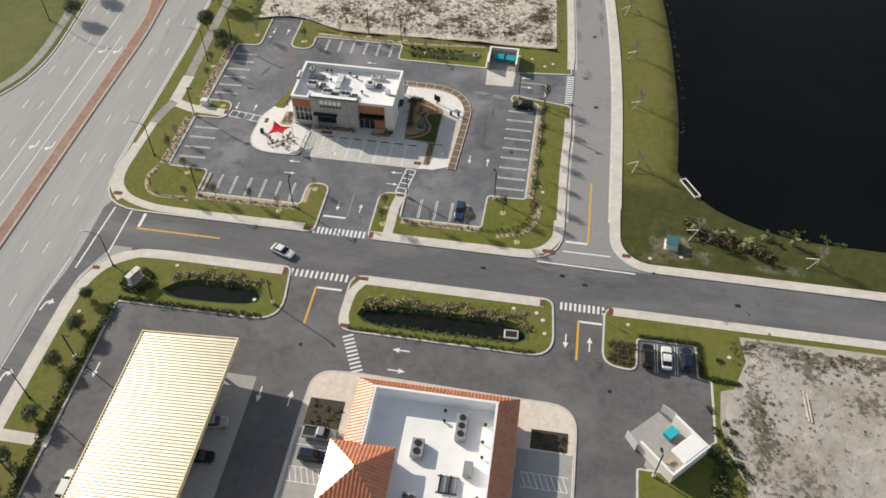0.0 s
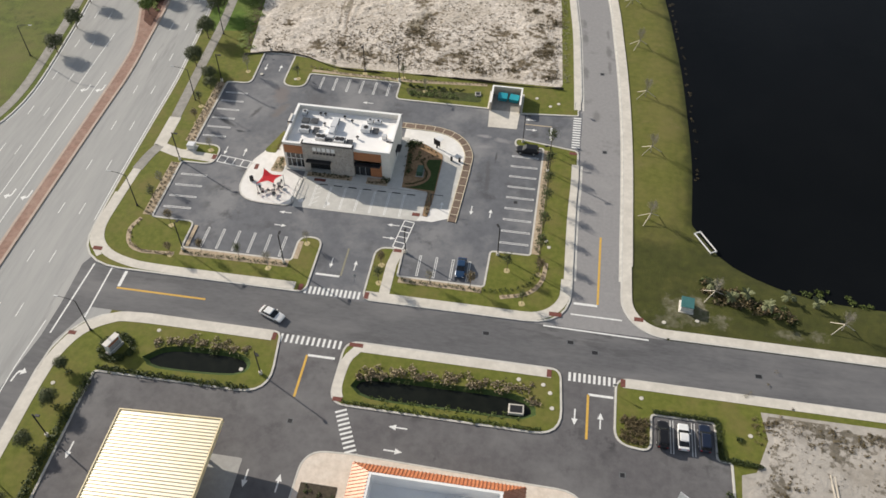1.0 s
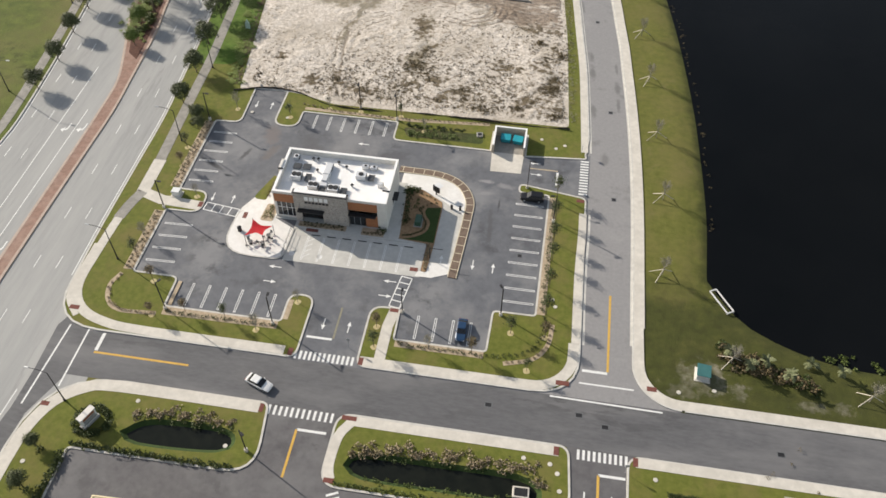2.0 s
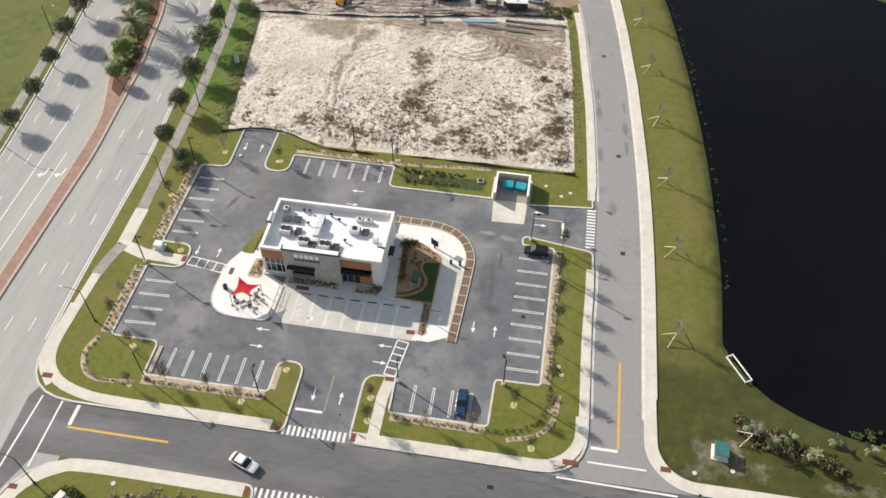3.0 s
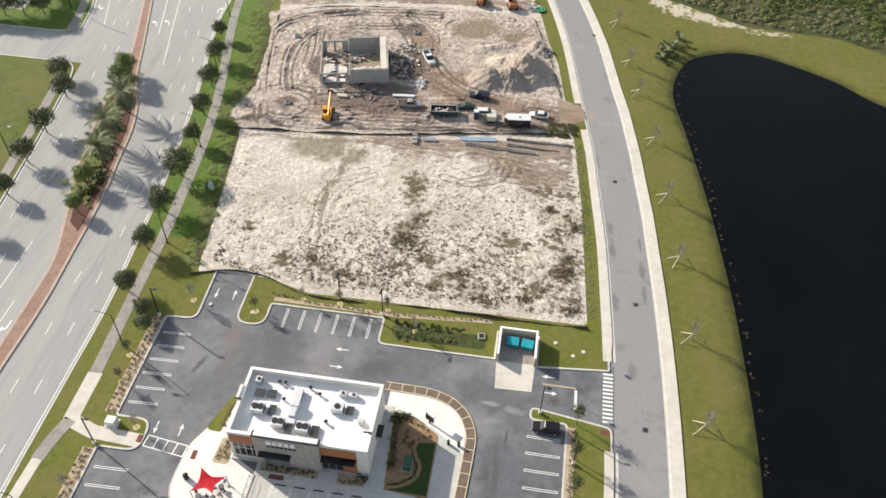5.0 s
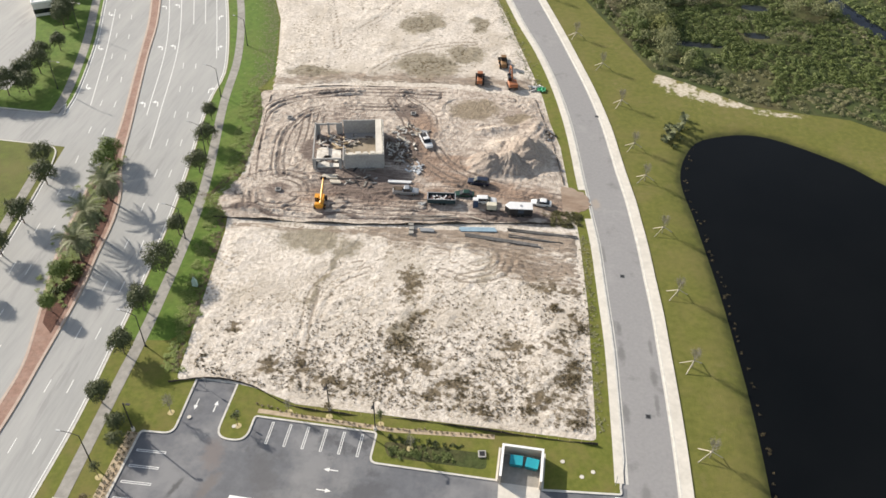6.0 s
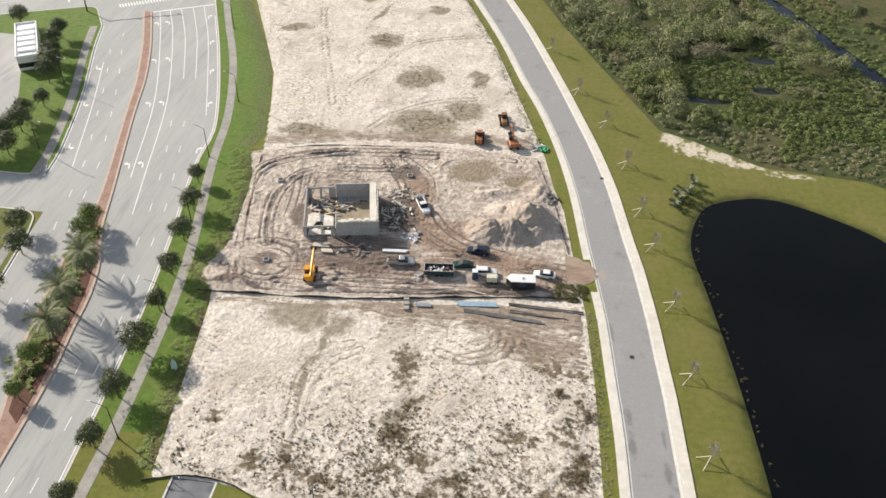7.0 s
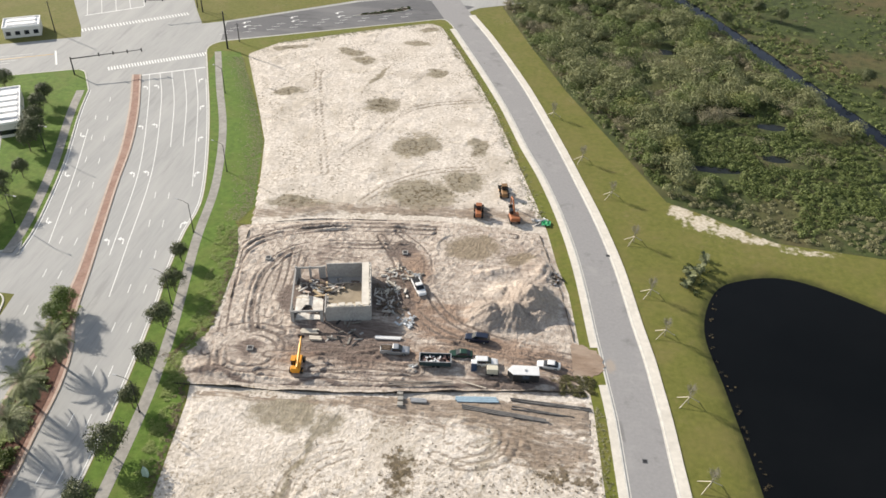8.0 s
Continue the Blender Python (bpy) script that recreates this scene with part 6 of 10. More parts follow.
# ---- shrubs, hedges, reeds ----
def shrub_stuff(name, places, mat, label, leaf, per, rng, category="shrubs", lift=0.4, flat=0.75):
    """Many low bushes joined: places are (x, y, z, radius)."""
    P, S = [], []
    for x, y, z, r in places:
        d = rng.normal(size=(per, 3))
        d /= np.linalg.norm(d, axis=1)[:, None]
        d[:, 2] = np.abs(d[:, 2])
        rad = (0.45 + 0.55 * rng.random(per)) * (1 + 0.25 * np.sin(3 * np.arctan2(d[:, 1], d[:, 0]) + rng.random() * 6))
        P.append(d * rad[:, None] * np.array([r, r, r * flat]) + np.array([x, y, z + 0.12 * r]))
        S.append(rng.uniform(0.6, 1.2, per) * leaf * (0.6 + 0.4 * r))
    v = leaf_cloud(np.concatenate(P), np.concatenate(S), rng, lift)
    me = mesh_of(name, v, mat)
    return tagged(new(name, me), label, category, kind="stuff")


def along(path, gap, rng, jitter=0.15):
    pts = [Vector(p) for p in path]
    out = []
    for p, q in zip(pts, pts[1:]):
        n = max(1, int((q - p).length / gap))
        for i in range(n):
            c = p.lerp(q, (i + 0.5) / n)
            out.append((c.x + rng.normal() * jitter, c.y + rng.normal() * jitter))
    return out


RNG = np.random.default_rng(77)


def row(path, gap, r, mat, label, name="shrub_row", z=0.16, leaf=0.16, per=26, jitter=0.12):
    pl = [(x, y, z, r * RNG.uniform(0.75, 1.2)) for x, y in along(path, gap, RNG, jitter)]
    return shrub_stuff(name, pl, mat, label, leaf, per, RNG)


# beds of pale mulch with rows of low shrubs round the restaurant lot
BED = material("pale_mulch", (0.50, 0.405, 0.29), (0.37, 0.285, 0.195), 1.8, 0.95, bump=0.03)
for path, w in (([(-74.3, 137), (-74.3, 157.6)], 2.0), ([(-74.8, 115.0), (-74.8, 130.2)], 2.0), ([(-65.0, 107.0), (-44.2, 107.2)], 1.7), ([(-23.3, 106.7), (-8.0, 106.7)], 1.3), ([(0.95, 116.8), (1.1, 146.2)], 1.5), ([(-43.2, 108.6), (-43.2, 113.0)], 0.9), ([(-55, 165.2), (-31, 165.0), (-14, 166.4)], 0.9), ([(-64.3, 108.4), (-64.3, 113.8)], 0.7)):
    band("planting_bed", path, -w / 2, w / 2, 0.155, BED, z0=0.1, parent=east_lot_block if path[0][0] > -30 else north_block, label="bed of pale tan mulch")
for path in ([(-75.6, 114), (-76.6, 111), (-75.4, 107.6), (-72.5, 105.9), (-66, 106.2)], [(-4.5, 105.6), (0.2, 107.2), (2.6, 110.4), (3.2, 115)]):
    band("planting_bed", spline(path, 1.0), -0.4, 0.4, 0.152, BED, z0=0.1, parent=east_lot_block if path[0][0] > -30 else north_block, label="curved strip of pale tan mulch")
row([(-73.9, 137), (-73.9, 157.6)], 0.95, 0.42, WEED, "row of small brown shrubs beside the stalls")
row([(-74.9, 137), (-74.9, 157.6)], 1.0, 0.4, HEDGE, "row of small dark shrubs beside the stalls")
row([(-74.4, 115.4), (-74.4, 130.2)], 0.95, 0.42, WEED, "row of small brown shrubs beside the stalls")
row([(-75.4, 115), (-75.4, 130.2)], 1.0, 0.38, HEDGE, "row of small dark shrubs beside the stalls")
row([(-65.0, 106.9), (-44.2, 107.0)], 0.85, 0.45, HEDGE, "row of small dark green shrubs along the car park")
row([(-75.6, 114), (-76.6, 111), (-75.4, 107.6), (-72.5, 105.9), (-66, 106.2)], 0.8, 0.36, REED, "curved row of small pale shrubs in the corner bed")
row([(-23.3, 106.6), (-8.0, 106.6), (-3, 107.2), (0.4, 109.4), (1.6, 113), (1.8, 117)], 0.85, 0.45, HEDGE, "row of small dark shrubs along the car park kerb")
row([(-4.5, 105.6), (0.2, 107.2), (2.6, 110.4), (3.2, 115)], 0.9, 0.3, REED, "curved row of small pale shrubs on the grass")
row([(1.2, 117), (1.4, 146)], 0.9, 0.48, HEDGE, "row of dark shrubs beside the eastern stalls")
row([(-56, 166.6), (-46, 165.2), (-31, 165.2), (-14, 166.6)], 0.9, 0.3, REED, "row of small pale shrubs below the sand plot")
# station hedges and ditch plants
row([(-69.9, 78.6), (-70.6, 60), (-69.2, 20)], 0.5, 0.85, HEDGE, "clipped dark green hedge along the forecourt", "hedge", leaf=0.2, per=44)
row([(-69.6, 80.2), (-55, 80.1), (-43.8, 80.2)], 0.55, 0.55, HEDGE, "low dark green hedge below the ditch pond", "hedge", leaf=0.2, per=40)
row([(-27.5, 80.2), (4.8, 80.2)], 0.6, 0.42, SHRUB, "low green hedge along the island kerb", "hedge", leaf=0.18, per=34)
row([(22.4, 86.3), (32.5, 86.3), (32.8, 79.6), (39, 79.2)], 0.4, 0.55, HEDGE, "clipped dark hedge round the corner stalls", "hedge", leaf=0.12, per=110, jitter=0.05)
row([(-61.5, 86.9), (-55, 87.6), (-45.5, 87.5)], 0.5, 0.75, REED, "dry reddish reeds along the ditch pond", "reeds", z=0.0, leaf=0.22, per=34, jitter=0.5)
row([(-61, 86.4), (-46, 86.9)], 0.9, 0.6, HEDGE, "dark rushes along the ditch pond", "reeds", z=-0.1, leaf=0.2, per=30, jitter=0.4)
row([(-26.5, 85.6), (-22, 86.9), (-10, 87.2), (1.5, 87.0), (4.2, 85)], 0.5, 0.8, REED, "dry tan reeds along the long ditch pond", "reeds", z=0.0, leaf=0.22, per=36, jitter=0.5)
row([(-24, 86.0), (1.5, 86.3)], 0.8, 0.55, HEDGE, "dark rushes along the long ditch pond", "reeds", z=-0.2, leaf=0.2, per=26, jitter=0.4)
row([(-23, 81.6), (1.5, 81.8)], 0.9, 0.5, SHRUB, "green rushes along the long ditch pond", "reeds", z=-0.1, leaf=0.2, per=26, jitter=0.3)
rng = np.random.default_rng(9)
shrub_stuff("bed_shrubs", [(17.4 + 4.2 * rng.random(), 80.2 + 4.6 * rng.random(), 0.16, 0.5) for _ in range(80)], WEED, "brown shrubs filling the corner bed", 0.13, 60, rng)
shrub_stuff("bed_shrubs", [(-29.8 + 4.8 * rng.random(), 61 + 4.4 * rng.random(), 0.18, 0.35) for _ in range(22)], HEDGE, "small dark shrubs in the mulch bed", 0.16, 22, rng)
shrub_stuff("bed_shrubs", [(6.0 + 5 * rng.random(), 62.6 + 2.8 * rng.random(), 0.18, 0.35) for _ in range(14)], HEDGE, "small dark shrubs in the mulch bed", 0.16, 22, rng)
shrub_stuff("sign_shrubs", [(-67.6 + 2.5 * math.cos(k * 0.5) + rng.normal() * 0.2, 84.4 + 2.4 * math.sin(k * 0.5) + rng.normal() * 0.2, 0.16, 0.75) for k in range(13) for _ in range(2)], HEDGE, "ring of clipped dark shrubs round the sign", 0.16, 90, rng)
for i, (x, y) in enumerate(((-74.4, 79), (-73.4, 72.5), (-73.8, 65), (-72.6, 55), (-73.2, 47.4), (-72, 42))):
    tree(x, y, 0.13, i % 4, i * 70, (0.58, 0.66, 0.6)[i % 3], "small leafy dark green tree in the station verge", group="station trees")
    shrub_stuff("shrub", [(x + 1.0, y - 0.6, 0.14, 0.8)], HEDGE, "single dark shrub in the verge", 0.2, 60, rng, "shrub")
# median planting
shrub_stuff("median_shrubs", [(x + rng.normal() * 0.8, y + rng.normal() * 1.1, 0.2, r) for x, y, r in ((-102.8, 187.5, 1.2), (-104.4, 200.5, 1.5), (-106.6, 210, 1.5), (-108.6, 219.5, 1.7), (-101.8, 192.4, 1.4)) for _ in range(4)], SHRUB, "dense bright green shrubs in the median bed", 0.18, 220, rng)
shrub_stuff("median_shrubs", [(-103.6 - 8.6 * k / 300 + rng.normal() * 1.5, 184 + 46 * (k / 300) + rng.normal(), 0.2, rng.uniform(0.45, 0.95)) for k in range(300)], FERN, "lush yellow-green ground cover in the median bed", 0.16, 70, rng, lift=0.75)
# pond bank bushes
shrub_stuff("bank_bushes", [(32 + 15 * t + rng.normal() * 0.8, 114.2 - 5.6 * t + rng.normal() * 0.9, -0.2, rng.uniform(0.6, 1.2)) for t in rng.random(54)], WEED, "dense low brown-green bushes on the pond bank", 0.26, 60, rng)
shrub_stuff("bank_bushes", [(32 + 15 * t + rng.normal() * 0.9, 114.4 - 5.8 * t + rng.normal() * 1.0, -0.2, rng.uniform(0.5, 0.9)) for t in rng.random(30)], HEDGE, "dark green bushes on the pond bank", 0.24, 50, rng)
shrub_stuff("water_plants", [(49 + 12 * t + rng.normal() * 0.5, 116 - 1.2 * t + rng.normal() * 0.6, -0.58, rng.uniform(0.35, 0.8)) for t in rng.random(18)], SHRUB, "tufts of green plants in the pond shallows", 0.22, 30, rng)
edge = [p for p in POND if p[0] < 34 and 140 < p[1] < 262]
shrub_stuff("water_plants", [(p[0] + 0.9 + abs(rng.normal()) * 0.5, p[1] + rng.normal() * 1.5, -0.57, rng.uniform(0.2, 0.5)) for p in edge for _ in range(2) if rng.random() < 0.7], WEED, "dull reeds in the shallow pond edge", 0.1, 24, rng)
shrub_stuff("pond_shrubs", [(21.5 + rng.normal() * 1.4, 265.4 + rng.normal() * 2.6, -0.05, rng.uniform(0.5, 1.0)) for _ in range(22)], HEDGE, "dark scrub under the palm cluster", 0.24, 50, rng)
# weedy strip between pavement and sand, at its west edge
shrub_stuff("verge_weeds", [(-73.5 - 0.115 * (y - 169) - (0.0016 * (y - 169) ** 2 if y > 169 else 0) + rng.normal() * 0.9, y, 0.12, rng.uniform(0.35, 0.9)) for y in rng.uniform(171, 222, 180)], FERN, "rank green weeds along the edge of the sand", 0.15, 60, rng, lift=0.8, flat=0.45)
shrub_stuff("verge_weeds", [(np.interp(y, (266, 275, 308, 330, 362), (-88.0, -86.6, -94.9, -104.6, -120.2)) - abs(rng.normal()) * 2.6, y, 0.12, rng.uniform(0.12, 0.34)) for y in rng.uniform(268, 362, 1900)], BRUSH, "brown-green weeds along the edge of the sand", 0.11, 30, rng, lift=0.8, flat=0.5)
band_y = rng.uniform(214, 266, 520)
west = np.interp(band_y, (186, 220, 258, 283), (-81.0, -84.9, -93.5, -98.2))
side = np.interp(band_y, (205, 214, 220, 231, 256, 266), (-76.5, -78.4, -82.4, -80.0, -83.6, -87.4))
shrub_stuff("verge_weeds", [(w + (e - w) * (0.35 + 0.65 * rng.random() ** 0.7), y, 0.12, rng.uniform(0.25, 0.75)) for y, w, e in zip(band_y, west, side)], FERN, "lush bright green weeds filling the verge", 0.14, 48, rng, lift=0.8, flat=0.35)
edge_y = rng.uniform(171, 264, 420)
edge_x = np.interp(edge_y, (170, 195, 210, 216, 221, 231, 256, 266), (-71.9, -75.2, -77.4, -79.6, -84.6, -80.0, -83.8, -87.6))
shrub_stuff("verge_weeds", [(x - abs(rng.normal()) * 0.8, y, 0.12, rng.uniform(0.25, 0.6)) for x, y in zip(edge_x, edge_y)], WEED, "dry brown weeds along the sand's edge", 0.13, 34, rng, lift=0.7, flat=0.5)
edge_y = rng.uniform(280, 402, 700)
edge_x = np.interp(edge_y, (278, 290, 318, 337, 358, 380.5, 402), (-12.6, -16.2, -25, -31, -39, -48, -57.4))
shrub_stuff("verge_weeds", [(x + rng.normal() * 0.9 - 1.5 * max(0, noise.noise(Vector((x * 0.2, y * 0.2, 8.0)))) * 4 * rng.random(), y, 0.13, rng.uniform(0.15, 0.42)) for x, y in zip(edge_x, edge_y)], BRUSH, "olive-brown weeds creeping over the sand's edge", 0.13, 26, rng, lift=0.7, flat=0.5)
top_t = rng.random(420)
shrub_stuff("verge_weeds", [(-112 + 50 * t + rng.normal() * 1.2, 376 + 28.6 * t + rng.normal() * 1.3, 0.13, rng.uniform(0.15, 0.42)) for t in top_t], BRUSH, "olive-brown weeds along the sand's far edge", 0.13, 26, rng, lift=0.7, flat=0.5)
side_y = rng.uniform(170, 222, 260)
shrub_stuff("verge_weeds", [(np.interp(y, (168, 200, 222), (3.3, 1.3, -1.0)) + 0.5 + rng.normal() * 0.5, y, 0.13, rng.uniform(0.12, 0.35)) for y in side_y], BRUSH, "olive weeds between the sand and the pavement", 0.12, 24, rng, lift=0.7, flat=0.5)
# weeds on the sand plots
PATCHES = ((-4.1, 191.2, 1.5, 70), (-2.0, 184.2, 1.1, 90), (-2.4, 180.4, 1.4, 120), (-6.4, 176.2, 1.5, 80), (-9.0, 172.6, 0.9, 50), (-0.6, 171.2, 0.9, 40), (-0.2, 193.4, 0.8, 60), (-5.2, 198.2, 0.8, 40), (-33.4, 184.6, 2.2, 150), (-32.0, 190, 1.8, 60), (-1.8, 181.5, 2.2, 130), (-4.6, 188.4, 2.2, 80), (-15.7, 171.0, 1.8, 50), (-36, 176.6, 3.4, 70), (-28.5, 180.5, 3.6, 90), (-1.2, 195.4, 2.2, 50), (-50.6, 176.5, 2.2, 60), (0.4, 172.6, 1.6, 40), (-22, 176, 4.6, 110), (-12, 183, 6, 110), (-40, 173, 5, 80), (-8, 200, 5, 60), (-28, 198, 5, 60), (-66, 183, 2.5, 30))
pl = []
for x, y, s, n in PATCHES:
    for _ in range(n):
        pl.append((x + rng.normal() * s, y + rng.normal() * s * 0.8, 0.2, rng.uniform(0.14, 0.42)))
for _ in range(3600):
    u = rng.random()
    x, y = -70 + 72 * u, 170 + abs(rng.normal()) * (8 + 13 * u)
    if noise.noise(Vector((x * 0.35, y * 0.35, 2.0))) > -0.12:
        pl.append((x, y, 0.2, rng.uniform(0.1, 0.3)))
pl = [p for p in pl if p[1] > 169.4 + max(0, -50 - p[0]) * 0.15 and p[1] < 213 and p[0] < 2.2 and p[0] > -73]
shrub_stuff("weeds", pl, WEED, "scattered low brown weeds on the sand plot", 0.13, 15, rng, "weeds", flat=0.6)
pl = []
for x, y, s, n in ((-96.0, 341.1, 3, 110), (-67.4, 336.5, 3.0, 200), (-50.8, 312.8, 4.6, 260), (-70.3, 366, 3.0, 100), (-86, 376, 3.0, 100), (-99, 338.5, 4, 60), (-104, 371, 4, 90), (-45.8, 286, 5, 200), (-38.2, 296.2, 4, 120), (-75.5, 281, 4, 100), (-52, 368, 8, 120), (-64, 345, 4, 60), (-34.6, 314, 3, 60), (-48, 340, 7, 60)):
    for _ in range(n // 3):
        pl.append((x + rng.normal() * s, y + rng.normal() * s, 0.2, rng.uniform(0.12, 0.34)))
for _ in range(220):
    y = rng.uniform(280, 384)
    lo, hi = -90 - 0.33 * (y - 290), -24 - 0.34 * (y - 290)
    pl.append((rng.uniform(lo, hi), y, 0.2, rng.uniform(0.1, 0.3)))
shrub_stuff("weeds", pl, WEED, "patches of low brown weeds on the far sand plot", 0.15, 12, rng, "weeds", flat=0.5)
pl = [(40 + 45 * rng.random() ** 1.4, 45 + 43 * rng.random(), 0.15, rng.uniform(0.1, 0.3)) for _ in range(300)] + [(42 + rng.normal() * 2.0, 70 + rng.normal() * 9, 0.15, rng.uniform(0.2, 0.6)) for _ in range(160)] + [(38 + 60 * rng.random(), 87.6 - 2.4 * abs(rng.normal()), 0.15, rng.uniform(0.2, 0.5)) for _ in range(420)]
shrub_stuff("weeds", pl, WEED, "scattered dry weeds on the grey sand plot", 0.13, 20, rng, "weeds", flat=0.55)
pl = [(34.6 + rng.normal() * 2.2, 60 + rng.normal() * 7, 0.14, rng.uniform(0.5, 1.1)) for _ in range(70)]
shrub_stuff("verge_weeds", [p for p in pl if p[0] > 33.5 or p[1] < 57], HEDGE, "rank dark scrub behind the bin enclosure", 0.26, 46, rng)
shrub_stuff("ditch_plants", [(-31.0 + 11 * rng.random(), 161.1 + rng.normal() * 0.6, 0.14, rng.uniform(0.25, 0.6)) for _ in range(60)], WILLOW_DEEP, "low green plants in the swale below the sand plot", 0.14, 60, rng, flat=0.5)
shrub_stuff("ditch_plants", [(-32.0 + 13 * rng.random(), 163.2 + rng.normal() * 0.35, 0.14, rng.uniform(0.2, 0.45)) for _ in range(50)], HEDGE, "dark plants on the swale's bank", 0.14, 40, rng, flat=0.5)
shrub_stuff("site_scrub", [(-7.4 + 6.4 * rng.random(), 223.4 + 5.2 * rng.random(), 0.15, rng.uniform(0.3, 0.7)) for _ in range(120)], OLIVE, "rough olive scrub at the site entrance", 0.13, 80, rng, flat=0.6)
shrub_stuff("site_scrub", [(-9.6 + 3.0 * rng.random(), 225.6 + 2.6 * rng.random(), 0.2, rng.uniform(0.15, 0.35)) for _ in range(40)], REED, "pale dry fronds beside the scrub", 0.14, 30, rng, flat=0.5)

# ---- marsh ----
rng = np.random.default_rng(321)
MARSH_EDGE = [(-38, 434), (-24, 392), (-9, 358), (5, 326), (18.6, 297), (28, 292.6), (44, 283.2), (68, 281), (100, 264), (118, 268), (86, 330), (57, 390), (29, 448), (0, 500), (-30, 520)]
# Pools; the first, long one paints the big willow's diagonal shadow as dark water.
POOLS_AND_SHADE = ((31.5, 315.0, 7.5, 1.7), (52, 343.6, 4.6, 2.2), (43.5, 350.4, 4.6, 1.6), (50, 324, 4, 2.0), (23, 395, 5, 2.4), (-0.4, 432, 5, 2.2))


def marsh_places(n, inset):
    pts = np.column_stack([rng.uniform(-40, 118, n), rng.uniform(264, 500, n)])
    d = edge_distance(pts, MARSH_EDGE)
    keep = d > inset
    for x, y, rx, ry in POOLS_AND_SHADE:
        keep &= ((pts[:, 0] - x) / (rx + 0.6)) ** 2 + ((pts[:, 1] - y + 1.2) / (ry + 1.4)) ** 2 > 1.0
    pts, d = pts[keep], d[keep]
    x, y = pts[:, 0], pts[:, 1]
    glade = np.exp(-((x - 43) / 15) ** 2 - ((y - 327) / 13) ** 2)
    tall = np.array([0.9 * noise.noise(Vector((p[0] * 0.05, p[1] * 0.05, 3.0))) for p in pts]) + 0.5 * np.clip((y - 335) / 25, -1, 1) + 0.75 * np.exp(-((d - 9) / 7) ** 2) * (x < 34) - 1.3 * glade - 0.5 * (d < 4)
    tone = np.array([noise.noise(Vector((p[0] * 0.07, p[1] * 0.07, 9.0))) for p in pts])
    return pts, d, tall, tone


for x, y, rx, ry in POOLS_AND_SHADE:
    tagged(plate("water", [(x + rx * math.cos(k * 0.52) * (1 + 0.12 * math.sin(3 * k)), y + ry * math.sin(k * 0.52)) for k in range(12)], 0.01, DITCH, z0=-0.1), "dark pool or painted shadow patch in the marsh", "water", kind="structure")


def marsh_stuff(pts, rlo, rhi, mat, label, leaf, per, flat, name="marsh_bushes"):
    """Rounded bushes, each made of a few overlapping lumps, leafy towards the skin."""
    P, S, O = [], [], []
    for x, y in pts:
        r = rng.uniform(rlo, rhi)
        lumps = max(1, int(r * 1.4))
        for _ in range(lumps):
            q = r * (0.62 if lumps > 1 else 1.0) * rng.uniform(0.8, 1.15)
            o = rng.normal(size=2) * r * 0.42 if lumps > 1 else np.zeros(2)
            n = int(per / lumps)
            d = rng.normal(size=(n, 3))
            d /= np.linalg.norm(d, axis=1)[:, None]
            d[:, 2] = np.abs(d[:, 2])
            rad = 0.72 + 0.3 * rng.random(n)
            P.append(d * rad[:, None] * np.array([q, q, q * flat]) + np.array([x + o[0], y + o[1], r * flat * (0.45 if lumps > 1 else 0.1)]))
            S.append(rng.uniform(0.7, 1.2, n) * leaf)
            O.append(d * np.array([1.1, 1.1, 1.0]))
    v = leaf_cloud(np.concatenate(P), np.concatenate(S), rng, 0.55, np.concatenate(O))
    return tagged(new(name, mesh_of(name, v, mat)), label, "bushes", kind="stuff")


pts, d, tall, tone = marsh_places(1700, 1.5)
up = tall > 0.12
marsh_stuff(pts[up & (tone < 0.0)], 2.4, 5.4, WILLOW, "tall grey-green willow scrub filling the marsh", 0.22, 800, 1.05)
marsh_stuff(pts[up & (tone >= 0.0) & (tone < 0.25)], 2.4, 5.0, WILLOW_DEEP, "tall deep green scrub in the marsh", 0.22, 760, 1.05)
marsh_stuff(pts[up & (tone >= 0.25)], 2.2, 4.0, WILLOW_DRY, "tall brownish half-bare scrub in the marsh", 0.14, 560, 1.1)
marsh_stuff([(20.7, 322.4), (19.2, 326), (37.7, 394.5), (10.4, 345.3), (45.1, 353.5), (33, 356)], 3.8, 5.0, LIGHT_WILLOW, "large round yellow-green willow standing over the marsh", 0.2, 1500, 0.95)
marsh_stuff([(57, 322), (60, 325), (63, 321), (46, 331)], 2.6, 3.6, WILLOW_DRY, "bare pinkish-brown bush in the marsh", 0.1, 420, 1.0)
pts, d, tall, tone = marsh_places(13000, 0.6)
low = tall <= 0.2
brush = (pts[:, 1] < 304) & (d < 15 + 14 * tone)
marsh_stuff(pts[low & ~brush & (tone < 0.12)], 0.8, 1.9, MARSH_FERN, "low bright green ferns and vines in the marsh", 0.2, 80, 0.55)
marsh_stuff(pts[low & ~brush & (tone >= 0.12)], 0.7, 1.6, WILLOW_DEEP, "low green scrub in the marsh", 0.2, 80, 0.7)
marsh_stuff(pts[low & brush & (tone > -0.25)], 0.5, 1.2, BRUSH, "fine olive-tan brush along the marsh edge", 0.14, 110, 0.7)
marsh_stuff(pts[low & brush & (tone <= -0.25)], 0.6, 1.4, WILLOW_DEEP, "low green scrub along the marsh edge", 0.18, 90, 0.7)
marsh_stuff(pts[~brush & (d < 6) & (tone > -0.2)], 0.6, 1.3, WILLOW_DRY, "pale brown brush at the marsh edge", 0.15, 90, 0.7)
